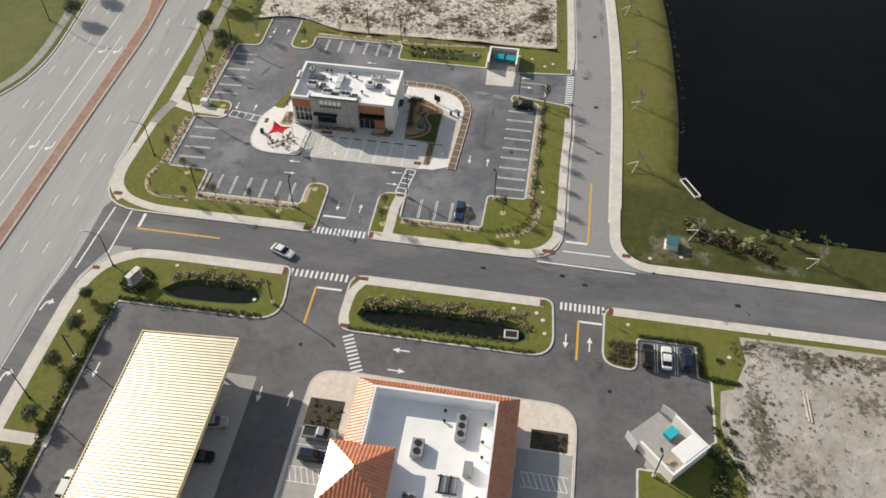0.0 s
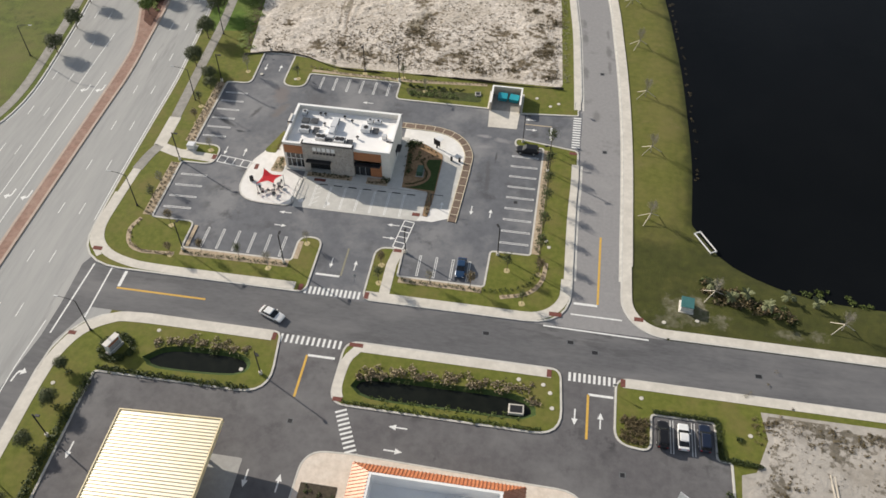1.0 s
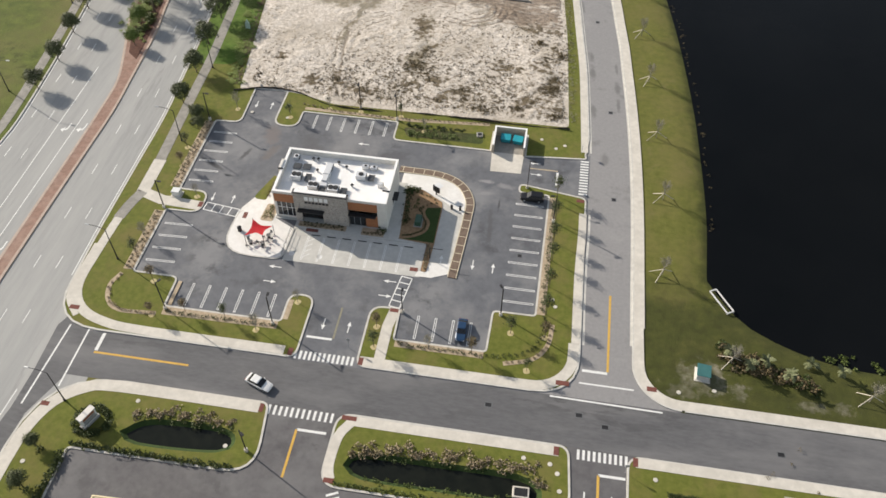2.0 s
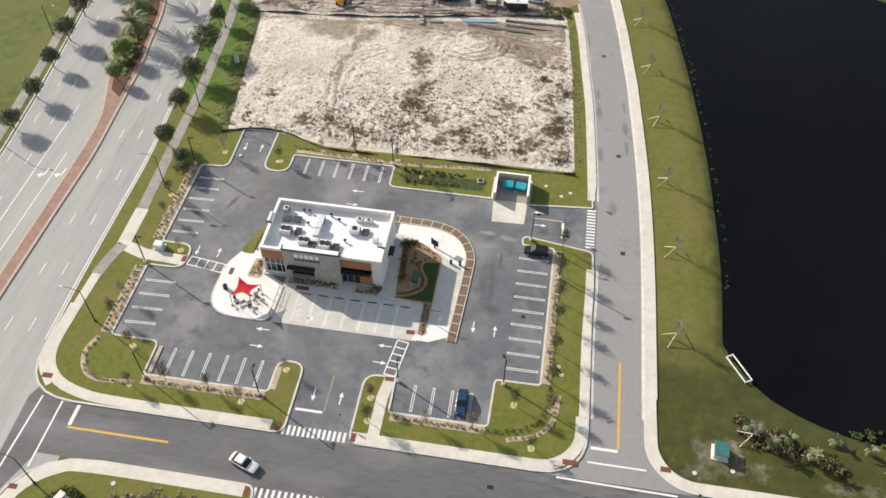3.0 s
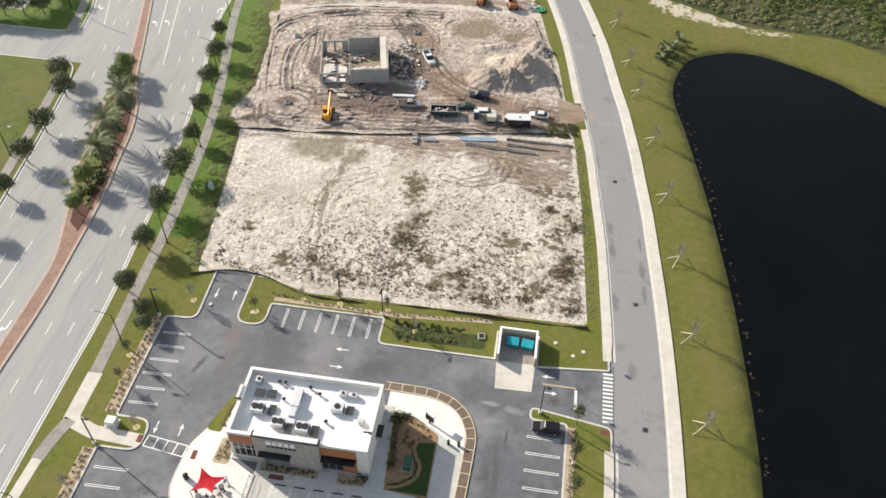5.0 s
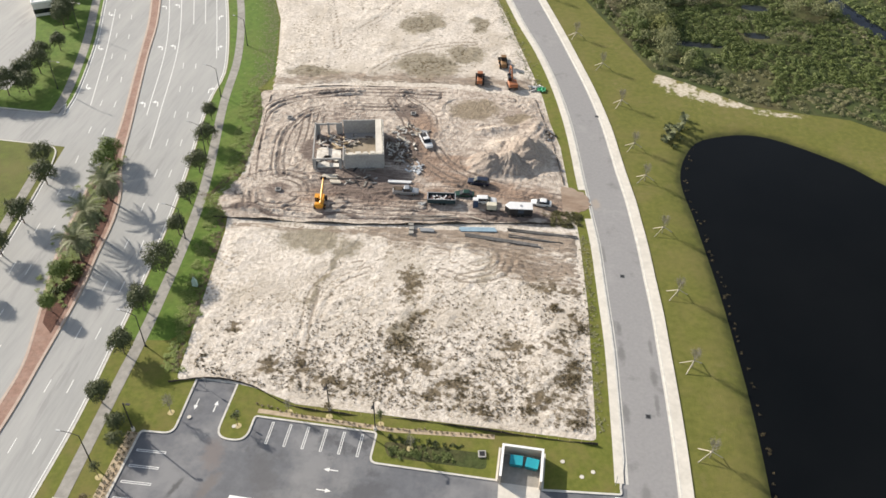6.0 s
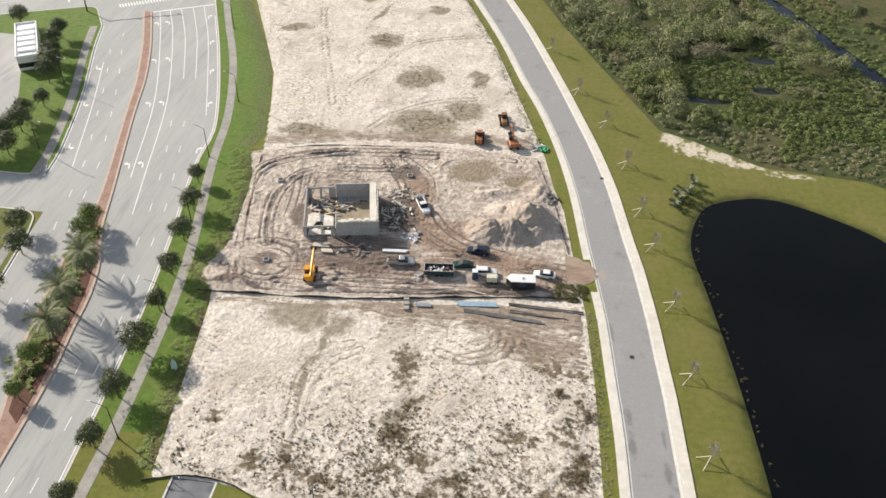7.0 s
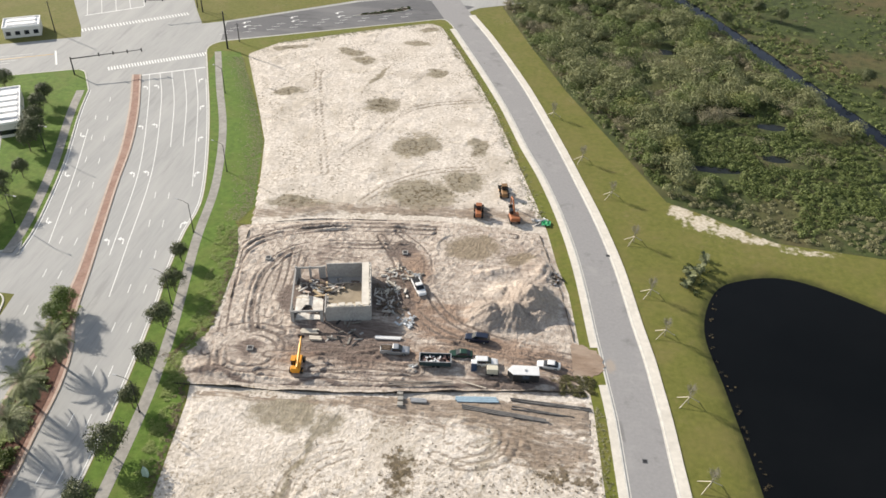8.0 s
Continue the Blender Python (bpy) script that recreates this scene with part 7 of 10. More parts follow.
# plants overhanging the canal banks
bank = [(x + s * (2.7 + abs(rng.normal()) * 0.9), y + s * 1.3) for x, y in along([p for p in CANAL if 270 < p[1] < 520], 1.5, rng, 0.5) for s in (-1, 1) if noise.noise(Vector((x * 0.1, y * 0.1, s))) > -0.25]
marsh_stuff(bank, 0.5, 1.5, WILLOW_DEEP, "green scrub overhanging the canal banks", 0.22, 80, 0.7, "bank_bushes")
far_bank = [(x + rng.uniform(4.5, 24), y + rng.uniform(-3, 6)) for x, y in along([p for p in CANAL if 280 < p[1] < 470], 0.45, rng, 0.5)]
marsh_stuff(far_bank, 0.7, 1.7, WILLOW_DEEP, "dense dark green scrub beyond the canal", 0.22, 60, 0.7, "bank_bushes")
fp = [(x, y) for x, y in np.column_stack([rng.uniform(40, 200, 2200), rng.uniform(300, 520, 2200)]) if x > 33 + (452 - y) * 0.47 + 7 and noise.noise(Vector((x * 0.05, y * 0.05, 5.0))) > -0.05]
marsh_stuff(fp, 0.4, 1.3, WILLOW_DEEP, "scattered low bushes in the rough field", 0.22, 46, 0.7, "field_bushes")
fp = [(x, y) for x, y in np.column_stack([rng.uniform(40, 200, 700), rng.uniform(300, 520, 700)]) if x > 33 + (452 - y) * 0.47 + 12 and noise.noise(Vector((x * 0.03, y * 0.03, 7.0))) > 0.08]
marsh_stuff(fp, 0.4, 1.0, WILLOW_DRY, "rust-brown dry growth in the rough field", 0.2, 40, 0.5, "field_bushes")
for i, (x, y, s) in enumerate(((62, 437, 1.2), (70, 432, 1.1), (88, 380, 1.0), (48, 425, 1.0))):
    tree(x, y, 0, i % 4, i * 80, s, "round dark green bush tree beside the canal", group="field trees")


# ---- vehicles ----
WHITE_CAR = (-43.6, 95.2, -20)
def paint(name, c, rough=0.3, metal=0.1):
    return material(name, c, tuple(v * 0.9 for v in c), 1.0, rough, metal=metal, local=True, spec=0.5)


P_WHITE, P_BLACK, P_NAVY, P_SILVER, P_BLUE, P_GREEN, P_ORANGE, P_YELLOW = (paint("white_car_paint", (0.78, 0.78, 0.77)), paint("black_car_paint", (0.012, 0.012, 0.014)), paint("navy_car_paint", (0.014, 0.022, 0.045)), paint("silver_car_paint", (0.42, 0.43, 0.44), 0.3, 0.5),
    paint("blue_car_paint", (0.02, 0.055, 0.12)), paint("green_car_paint", (0.012, 0.045, 0.03)), paint("orange_paint", (0.33, 0.115, 0.045), 0.6), paint("yellow_paint", (0.70, 0.30, 0.02), 0.5))
LAMP_GLASS = material("headlamp_glass", (0.7, 0.7, 0.68), (0.6, 0.6, 0.6), 2, 0.1, local=True)
TAIL_GLASS = material("tail_lamp_glass", (0.35, 0.01, 0.01), (0.28, 0.01, 0.01), 2, 0.2, local=True)


def loft(bm, rings):
    prev = None
    for r in rings:
        cur = [bm.verts.new(p) for p in r]
        if prev:
            for i in range(len(cur)):
                j = (i + 1) % len(cur)
                bm.faces.new((prev[i], prev[j], cur[j], cur[i]))
        else:
            bm.faces.new(cur[::-1])
        prev = cur
    bm.faces.new(prev)
    bmesh.ops.recalc_face_normals(bm, faces=bm.faces)
    return bm


def ring(x, w, z0, z1):
    m = z0 + (z1 - z0) * 0.55
    return [(x, -w * 0.9, z0), (x, -w, m), (x, -w * 0.97, z1 - 0.06), (x, -w * 0.84, z1), (x, w * 0.84, z1), (x, w * 0.97, z1 - 0.06), (x, w, m), (x, w * 0.9, z0)]


def wheel(parent, x, y, r, width=0.22):
    bm = bmesh.new()
    rod(bm, (x, y - width / 2, r), (x, y + width / 2, r), r, seg=16)
    w = part("wheel", bm, RUBBER, parent)
    bm = bmesh.new()
    s = 1 if y > 0 else -1
    rod(bm, (x, y + s * (width / 2 - 0.01), r), (x, y + s * (width / 2 + 0.012), r), r * 0.6, seg=12)
    part("rim", bm, GREY_METAL, w)


def car(kind, mat, label, x, y, heading, z=0.04, group="", roofmat=None, L=None):
    """kind: sedan, suv or pickup. Faces along heading, degrees from +x."""
    t = thing({"sedan": "car", "suv": "car", "pickup": "pickup_truck"}[kind], label, {"sedan": "car", "suv": "car", "pickup": "pickup truck"}[kind], group, at=pose(x, y, z, 0, 0, heading))
    L = L or {"sedan": 4.7, "suv": 4.75, "pickup": 5.6}[kind]
    H = {"sedan": 1.45, "suv": 1.72, "pickup": 1.85}[kind]
    hw = {"sedan": 0.91, "suv": 0.95, "pickup": 0.99}[kind]
    belt = {"sedan": 0.93, "suv": 1.08, "pickup": 1.12}[kind]
    hood = belt - 0.06
    bm = bmesh.new()
    if kind == "pickup":
        st = ((-0.5, 0.93, 0.45, belt - 0.1), (-0.48, 0.98, 0.3, belt), (-0.12, 1.0, 0.25, belt), (0.15, 1.0, 0.25, belt), (0.3, 1.0, 0.25, hood), (0.45, 0.95, 0.3, hood - 0.08), (0.5, 0.86, 0.42, hood - 0.22))
    else:
        st = ((-0.5, 0.82, 0.42, belt - 0.2), (-0.47, 0.94, 0.3, belt - 0.05), (-0.3, 1.0, 0.22, belt), (0.0, 1.0, 0.2, belt), (0.24, 1.0, 0.22, hood), (0.42, 0.95, 0.28, hood - 0.12), (0.48, 0.86, 0.34, hood - 0.2), (0.5, 0.74, 0.42, hood - 0.28))
    loft(bm, [ring(a0 * L, hw * w, z0, z1) for a0, w, z0, z1 in st])
    part("body", bm, mat, t, smooth=False)
    b0, b1, t0, t1 = {"sedan": (-0.40, 0.22, -0.24, 0.04), "suv": (-0.48, 0.22, -0.42, 0.06), "pickup": (-0.10, 0.26, -0.06, 0.12)}[kind]
    bm = bmesh.new()

    def rect_ring(x0, x1, w, zz):
        c = 0.12
        return [(x0, -w + c, zz), (x0 + c, -w, zz), (x1 - c, -w, zz), (x1, -w + c, zz), (x1, w - c, zz), (x1 - c, w, zz), (x0 + c, w, zz), (x0, w - c, zz)]
    loft(bm, [rect_ring(b0 * L, b1 * L, hw * 0.9, belt - 0.03), rect_ring(t0 * L, t1 * L, hw * 0.74, H - 0.06)])
    part("glazing", bm, GLASS_DARK, t, "dark glazing")
    bm = bmesh.new()
    loft(bm, [rect_ring(t0 * L - 0.08, t1 * L + 0.1, hw * 0.77, H - 0.09), rect_ring(t0 * L + 0.05, t1 * L - 0.05, hw * 0.7, H)])
    part("roof", bm, roofmat or mat, t)
    if kind == "pickup":
        bm = bmesh.new()
        box(bm, -0.31 * L, 0, belt - 0.04, 0.34 * L, hw * 1.6, 0.05)
        part("bed_floor", bm, DARK_METAL, t, "dark load bed")
        for s in (-1, 1):
            bm = bmesh.new()
            box(bm, -0.31 * L, s * hw * 0.9, belt, 0.37 * L, 0.12, 0.2)
            part("bed_side", bm, mat, t)
    for wx in (-0.3, 0.31):
        for s in (-1, 1):
            wheel(t, wx * L, s * (hw - 0.1), 0.33 if kind == "sedan" else 0.38)
    for s in (-1, 1):
        bm = bmesh.new()
        box(bm, 0.475 * L, s * hw * 0.62, hood - 0.33, 0.12, 0.36, 0.12)
        part("headlight", bm, LAMP_GLASS, t)
        bm = bmesh.new()
        box(bm, -0.49 * L, s * hw * 0.68, belt - 0.3, 0.1, 0.3, 0.14)
        part("tail_light", bm, TAIL_GLASS, t)
        bm = bmesh.new()
        box(bm, b1 * L - 0.55, s * (hw + 0.06), belt - 0.02, 0.16, 0.16, 0.12)
        part("mirror", bm, mat, t)
    return t


car("sedan", P_WHITE, "white sedan on the side road", WHITE_CAR[0], WHITE_CAR[1], WHITE_CAR[2], 0.02)
car("pickup", P_SILVER, "silver pickup parked beside the store", -27.0, 59.2, 0, 0.14, "parked at the store")
car("suv", P_NAVY, "dark blue car parked beside the store", -27.2, 55.4, 0, 0.14, "parked at the store")
car("suv", P_BLACK, "black car in the corner stall", 23.8, 82.2, 90, 0.03, "parked in corner stalls")
car("sedan", P_WHITE, "white sedan in the corner stall", 27.0, 82.3, 90, 0.03, "parked in corner stalls")
car("suv", P_NAVY, "dark blue car in the corner stall", 30.3, 82.5, 90, 0.03, "parked in corner stalls")
car("suv", P_SILVER, "silver car under the fuel canopy", -44.2, 58.6, 12, 0.055, "cars at the pumps")
car("suv", P_BLACK, "black car under the fuel canopy", -44.4, 52.6, 8, 0.055, "cars at the pumps")
car("suv", P_WHITE, "white car beside the fuel canopy", -62.2, 45.2, 90, 0.03, "cars at the pumps")
car("suv", P_BLACK, "black car at the end of the stall row", -3.0, 145.2, 180, 0.03, "parked at the restaurant")
car("sedan", P_BLUE, "dark blue car in the lower stall row", -12.3, 111.0, 270, 0.03, "parked at the restaurant")
car("suv", P_NAVY, "dark blue car on the site track", -24.9, 235.7, 178, 0.24, "site vehicles", L=5.1)
car("sedan", P_GREEN, "dark green car on the site track", -27.6, 230.6, 185, 0.24, "site vehicles")
car("suv", P_WHITE, "white car beside the site trailer", -22.4, 229.0, 8, 0.24, "site vehicles")
car("sedan", P_WHITE, "white sedan near the site entrance", -10.0, 230.4, 178, 0.24, "site vehicles")
car("pickup", P_SILVER, "silver-grey pickup with a timber load", -40.9, 229.3, 7, 0.24, "site vehicles", L=5.9)
car("pickup", P_WHITE, "white pickup with tools in its bed", -39.6, 249.8, -62, 0.24, "site vehicles")


def tyre(parent, x, y, r, w):
    bm = bmesh.new()
    rod(bm, (x, y - w / 2, r), (x, y + w / 2, r), r, seg=16)
    o = part("wheel", bm, RUBBER, parent)
    bm = bmesh.new()
    rod(bm, (x, y - w / 2 - 0.02, r), (x, y + w / 2 + 0.02, r), r * 0.45, seg=10)
    part("rim", bm, P_YELLOW, o)


def telehandler(x, y, heading):
    t = thing("telehandler", "yellow telescopic handler with its boom raised", "telehandler", at=pose(x, y, 0.24, 0, 0, heading))
    bm = bmesh.new()
    box(bm, 0, 0, 0.6, 4.6, 1.5, 0.7, bevel=0.12)
    part("chassis", bm, P_YELLOW, t)
    bm = bmesh.new()
    box(bm, -1.9, 0.0, 1.1, 1.2, 1.9, 0.8, bevel=0.15)
    part("counterweight", bm, P_YELLOW, t)
    bm = bmesh.new()
    box(bm, -0.1, 0.65, 1.25, 1.4, 0.85, 1.3, bevel=0.1)
    part("cab", bm, GLASS_DARK, t, "dark glazed cab")
    bm = bmesh.new()
    box(bm, -0.1, 0.65, 2.551, 1.45, 0.9, 0.08)
    part("cab_roof", bm, P_YELLOW, t)
    for wx in (-1.5, 1.6):
        for s in (-1, 1):
            tyre(t, wx, s * 1.05, 0.65, 0.45)
    bm = bmesh.new()
    rod(bm, (-2.0, -0.35, 1.9), (3.4, -0.2, 3.1), 0.3, 0.26, 6)
    boom = part("boom", bm, P_YELLOW, t)
    bm = bmesh.new()
    rod(bm, (3.4, -0.2, 3.1), (5.2, -0.1, 3.5), 0.19, 0.17, 6)
    part("boom_extension", bm, P_YELLOW, boom)
    bm = bmesh.new()
    box(bm, 5.3, -0.1, 3.0, 0.15, 1.3, 0.8)
    for s in (-0.45, 0.45):
        box(bm, 5.9, -0.1 + s, 3.0, 1.2, 0.12, 0.08)
    part("fork", bm, DARK_METAL, boom)


def loader(x, y, heading, mat, label):
    t = thing("wheel_loader", label, "loader", "site machines", at=pose(x, y, 0.24, 0, 0, heading))
    bm = bmesh.new()
    box(bm, -1.0, 0, 0.7, 2.8, 1.5, 1.0, bevel=0.15)
    box(bm, 1.2, 0, 0.7, 1.6, 1.1, 0.7, bevel=0.1)
    part("body", bm, mat, t)
    bm = bmesh.new()
    box(bm, 0.2, 0, 1.6, 1.2, 1.3, 1.3, bevel=0.1)
    part("cab", bm, GLASS_DARK, t, "dark glazed cab")
    bm = bmesh.new()
    box(bm, 0.2, 0, 2.901, 1.35, 1.45, 0.1)
    part("cab_roof", bm, mat, t)
    for wx in (-1.4, 1.4):
        for s in (-1, 1):
            tyre(t, wx, s * 0.95, 0.7, 0.5)
    for s in (-0.5, 0.5):
        bm = bmesh.new()
        rod(bm, (0.9, s, 1.4), (2.9, s, 0.6), 0.13, 0.11, 6)
        part("lift_arm", bm, mat, t)
    bm = bmesh.new()
    box(bm, 3.0, 0, 0.05, 0.12, 2.5, 1.0)
    box(bm, 3.45, 0, 0.02, 0.9, 2.5, 0.1)
    for s in (-1.22, 1.22):
        box(bm, 3.4, s, 0.05, 0.8, 0.08, 0.8)
    part("bucket", bm, DARK_METAL, t)


def excavator(x, y, heading):
    t = thing("excavator", "orange tracked excavator with a bent arm", "excavator", "site machines", at=pose(x, y, 0.24, 0, 0, heading))
    for s in (-1, 1):
        bm = bmesh.new()
        box(bm, 0, s * 1.05, 0, 3.8, 0.55, 0.75, bevel=0.2)
        part("track", bm, RUBBER, t)
    bm = bmesh.new()
    box(bm, -0.4, 0, 0.85, 3.2, 2.4, 1.0, bevel=0.15)
    part("house", bm, P_ORANGE, t)
    bm = bmesh.new()
    box(bm, 0.7, 0.7, 1.85, 1.3, 0.95, 1.0, bevel=0.1)
    part("cab", bm, GLASS_DARK, t, "dark glazed cab")
    bm = bmesh.new()
    rod(bm, (1.0, -0.2, 1.6), (3.2, -0.2, 3.9), 0.28, 0.24, 6)
    rod(bm, (3.2, -0.2, 3.9), (5.2, -0.2, 3.6), 0.24, 0.2, 6)
    boom = part("boom", bm, P_ORANGE, t)
    bm = bmesh.new()
    rod(bm, (5.2, -0.2, 3.7), (5.9, -0.2, 1.0), 0.2, 0.15, 6)
    part("arm", bm, P_ORANGE, boom)
    bm = bmesh.new()
    box(bm, 5.7, -0.2, 0.1, 0.8, 1.1, 0.8, bevel=0.15)
    part("bucket", bm, DARK_METAL, boom)


telehandler(-59.0, 222.0, 97)
loader(-29.9, 281.4, 95, P_ORANGE, "orange loader parked on the sand")
loader(-24.4, 291.6, 100, paint("brown_machine_paint", (0.22, 0.12, 0.05), 0.6), "brown and yellow loader parked on the sand")
excavator(-20.9, 280.4, 105)


GREY_STEEL_BLUE = material("dark_blue_panel", (0.05, 0.07, 0.10), (0.035, 0.05, 0.075), 1.5, 0.5, local=True)
BRICK_RUBBLE = material("brick_rubble", (0.33, 0.22, 0.19), (0.16, 0.11, 0.10), 2.0, 0.95, local=True)


def trailer(x, y, heading, name, label, sx, sy, sz, mat, open_top=False):
    t = thing(name, label, "trailer", "site trailers", at=pose(x, y, 0.24, 0, 0, heading))
    bm = bmesh.new()
    box(bm, 0, 0, 0.55, sx, sy, 0.15)
    part("floor", bm, DARK_METAL, t)
    if open_top:
        for a0 in ((0, sy / 2, sx, 0.1), (0, -sy / 2, sx, 0.1), (sx / 2, 0, 0.1, sy), (-sx / 2, 0, 0.1, sy)):
            bm = bmesh.new()
            box(bm, a0[0], a0[1], 0.5, a0[2], a0[3], sz)
            side = part("side", bm, mat, t)
            bm = bmesh.new()
            box(bm, a0[0], a0[1], 0.5 + sz + 0.002, a0[2] + 0.1, a0[3] + 0.06, 0.07)
            part("rim", bm, GREY_METAL, side, "pale worn rim")
        random.seed(3)
        bm = bmesh.new()
        for _ in range(40):
            box(bm, random.uniform(-0.45, 0.45) * sx, random.uniform(-0.4, 0.4) * sy, 0.7 + random.random() * 0.4, random.uniform(0.2, 0.9), random.uniform(0.1, 0.5), random.uniform(0.05, 0.25), random.uniform(0, 180))
        part("rubble", bm, BRICK_RUBBLE, t, "broken reddish rubble load")["kind"] = "stuff"
        bm = bmesh.new()
        for _ in range(14):
            box(bm, random.uniform(-0.4, 0.4) * sx, random.uniform(-0.35, 0.35) * sy, 1.0 + random.random() * 0.25, random.uniform(0.2, 0.8), random.uniform(0.2, 0.5), random.uniform(0.05, 0.2), random.uniform(0, 180))
        part("scrap", bm, P_WHITE, t, "white scrap on the rubble")["kind"] = "stuff"
    else:
        bm = bmesh.new()
        nose = [(-sx / 2, -sy / 2), (sx / 2 - 0.5, -sy / 2), (sx / 2 + 0.55, 0), (sx / 2 - 0.5, sy / 2), (-sx / 2, sy / 2)]
        loft(bm, [[(px, py, zz) for px, py in nose] for zz in (0.7, 0.7 + sz)])
        part("box", bm, DARK_METAL, t, "dark box body with a pointed nose")
        bm = bmesh.new()
        loft(bm, [[(px * k, py * k, zz) for px, py in nose] for zz, k in ((0.7 + sz + 0.003, 1.02), (0.7 + sz + 0.09, 1.02), (0.7 + sz + 0.13, 0.97))])
        roof = part("roof", bm, mat, t, "white roof")
        bm = bmesh.new()
        box(bm, -0.2, 0.1, 0.7 + sz + 0.132, 0.5, 0.5, 0.14, bevel=0.03)
        part("vent", bm, GREY_METAL, roof, "grey roof vent")
        bm = bmesh.new()
        box(bm, -0.2, sy / 2 + 0.004, 1.2, 1.3, 0.02, sz - 0.7)
        part("side_door", bm, GREY_STEEL_BLUE, t, "dark blue side door")
    for s in (-1, 1):
        for wx in (-0.6, 0.3):
            bm = bmesh.new()
            rod(bm, (wx, s * sy * 0.48 - 0.12, 0.36), (wx, s * sy * 0.48 + 0.12, 0.36), 0.36, seg=14)
            part("wheel", bm, RUBBER, t)
    bm = bmesh.new()
    rod(bm, (sx / 2 + (0 if open_top else 0.5), 0, 0.5), (sx / 2 + 1.6, 0, 0.45), 0.06)
    part("drawbar", bm, DARK_METAL, t)


trailer(-14.6, 226.3, 186, "enclosed_trailer", "dark enclosed trailer with a white roof", 5.5, 2.5, 1.6, P_WHITE)
trailer(-32.4, 227.6, 187, "dump_trailer", "open dark dump trailer full of rubble", 6.2, 2.5, 1.1, material("dark_teal_steel", (0.03, 0.055, 0.06), (0.02, 0.04, 0.045), 1.5, 0.6, local=True), True)
gen = thing("generator", "cream generator on a small road trailer", "generator", at=pose(-20.9, 226.6, 0.24, 0, 0, 5))
for nm, a0, m in (("housing", (0, 0, 0.5, 2.2, 1.3, 1.3), material("cream_paint", (0.62, 0.58, 0.46), (0.54, 0.5, 0.4), 1, 0.5, local=True)), ("skid", (0, 0, 0.3, 2.5, 1.4, 0.19), DARK_METAL)):
    bm = bmesh.new()
    box(bm, *a0, bevel=0.04)
    part(nm, bm, m, gen)
for s in (-1, 1):
    bm = bmesh.new()
    rod(bm, (0, s * 0.75 - 0.1, 0.32), (0, s * 0.75 + 0.1, 0.32), 0.32, seg=12)
    part("wheel", bm, RUBBER, gen)
toilet = thing("portable_toilet", "blue and white portable toilet", "portable toilet", at=pose(-24.6, 227.2, 0.24, 0, 0, 5))
for nm, a0, m in (("cabin", (0, 0, 0, 1.15, 1.15, 2.1), P_BLUE), ("roof", (0, 0, 2.103, 1.2, 1.2, 0.15), P_WHITE)):
    bm = bmesh.new()
    box(bm, *a0, bevel=0.04)
    part(nm, bm, m, toilet)


# ---- restaurant surroundings ----
STALL_CONCRETE = material("stall_concrete", (0.58, 0.565, 0.525), (0.50, 0.49, 0.455), 0.8, 0.9, (0.42, 0.41, 0.38), 0.22, 0.6, bump=0.006)
BRICK_BROWN = material("brown_brick_paving", (0.20, 0.145, 0.11), (0.13, 0.092, 0.07), 3.5, 0.9, (0.25, 0.19, 0.15), 0.5, 0.5, bump=0.01)
WHITE_CONCRETE = material("white_concrete", (0.80, 0.785, 0.75), (0.72, 0.705, 0.67), 0.9, 0.9, (0.62, 0.59, 0.53), 0.25, 0.5, bump=0.005)
GARDEN_MULCH = material("orange_mulch", (0.36, 0.235, 0.135), (0.25, 0.155, 0.085), 1.6, 0.95, bump=0.04)
front = tagged(plate("pavement", rect(-47.6, 121.8, -21.75, 129.8), 0.055, STALL_CONCRETE, z0=0.0), "pale concrete stalls in front of the restaurant", "pavement", kind="structure")
foot = tagged(plate("pavement", rounded([(-47.6, 129.8), (-21.8, 129.8), (-21.8, 130.3), (-27.3, 130.5), (-28.0, 141.3), (-28.2, 145.6), (-54.4, 145.6), (-54.4, 141), (-51.9, 138), (-51.9, 132), (-47.6, 132)]), 0.11, STALL_CONCRETE, z0=0.0), "pale grey concrete footway round the restaurant", "pavement", kind="structure")
for i in range(8):
    x = -44.2 + 3.0 * i
    if i < 7:
        hairpin(x, 122.4, x, 128.4, front, z=0.062, half=0.2)
for i in range(8):
    x = -46.4 + 3.0 * i
    if 0 < i:
        w = thing("wheel_stop", "low dark wheel stop at a stall's head", "wheel stop", "wheel stops", at=pose(x + 0.5, 128.7, 0.056))
        bm = bmesh.new()
        box(bm, 0, 0, 0, 1.7, 0.16, 0.12, bevel=0.03)
        part("stop_block", bm, RUBBER, w)
for x in (-46.3, -40.9):
    m = plate("stall_symbol", [(x + 0.55 * math.cos(k * 0.7), 123.6 + 0.55 * math.sin(k * 0.7)) for k in range(9)], 0.062, PAINT_WHITE, z0=0.058, parent=front)
for x in (-43.6,):
    for k in range(4):
        mark("hatch_line", [(x - 0.6, 123.0 + 1.3 * k), (x + 0.6, 124.0 + 1.3 * k)], 0.14, 0.062, PAINT_WHITE, front)
patio = tagged(plate("pavement", rounded([(-59.2, 133.5, 2), (-59.8, 122.0, 6), (-47.9, 121.9, 2), (-47.7, 129.7), (-51.9, 131.9), (-51.9, 139), (-54.2, 142.2, 0.5), (-56.3, 139, 2)]), 0.16, WHITE_CONCRETE, z0=0.0), "white concrete patio with rounded corners", "pavement", kind="structure")
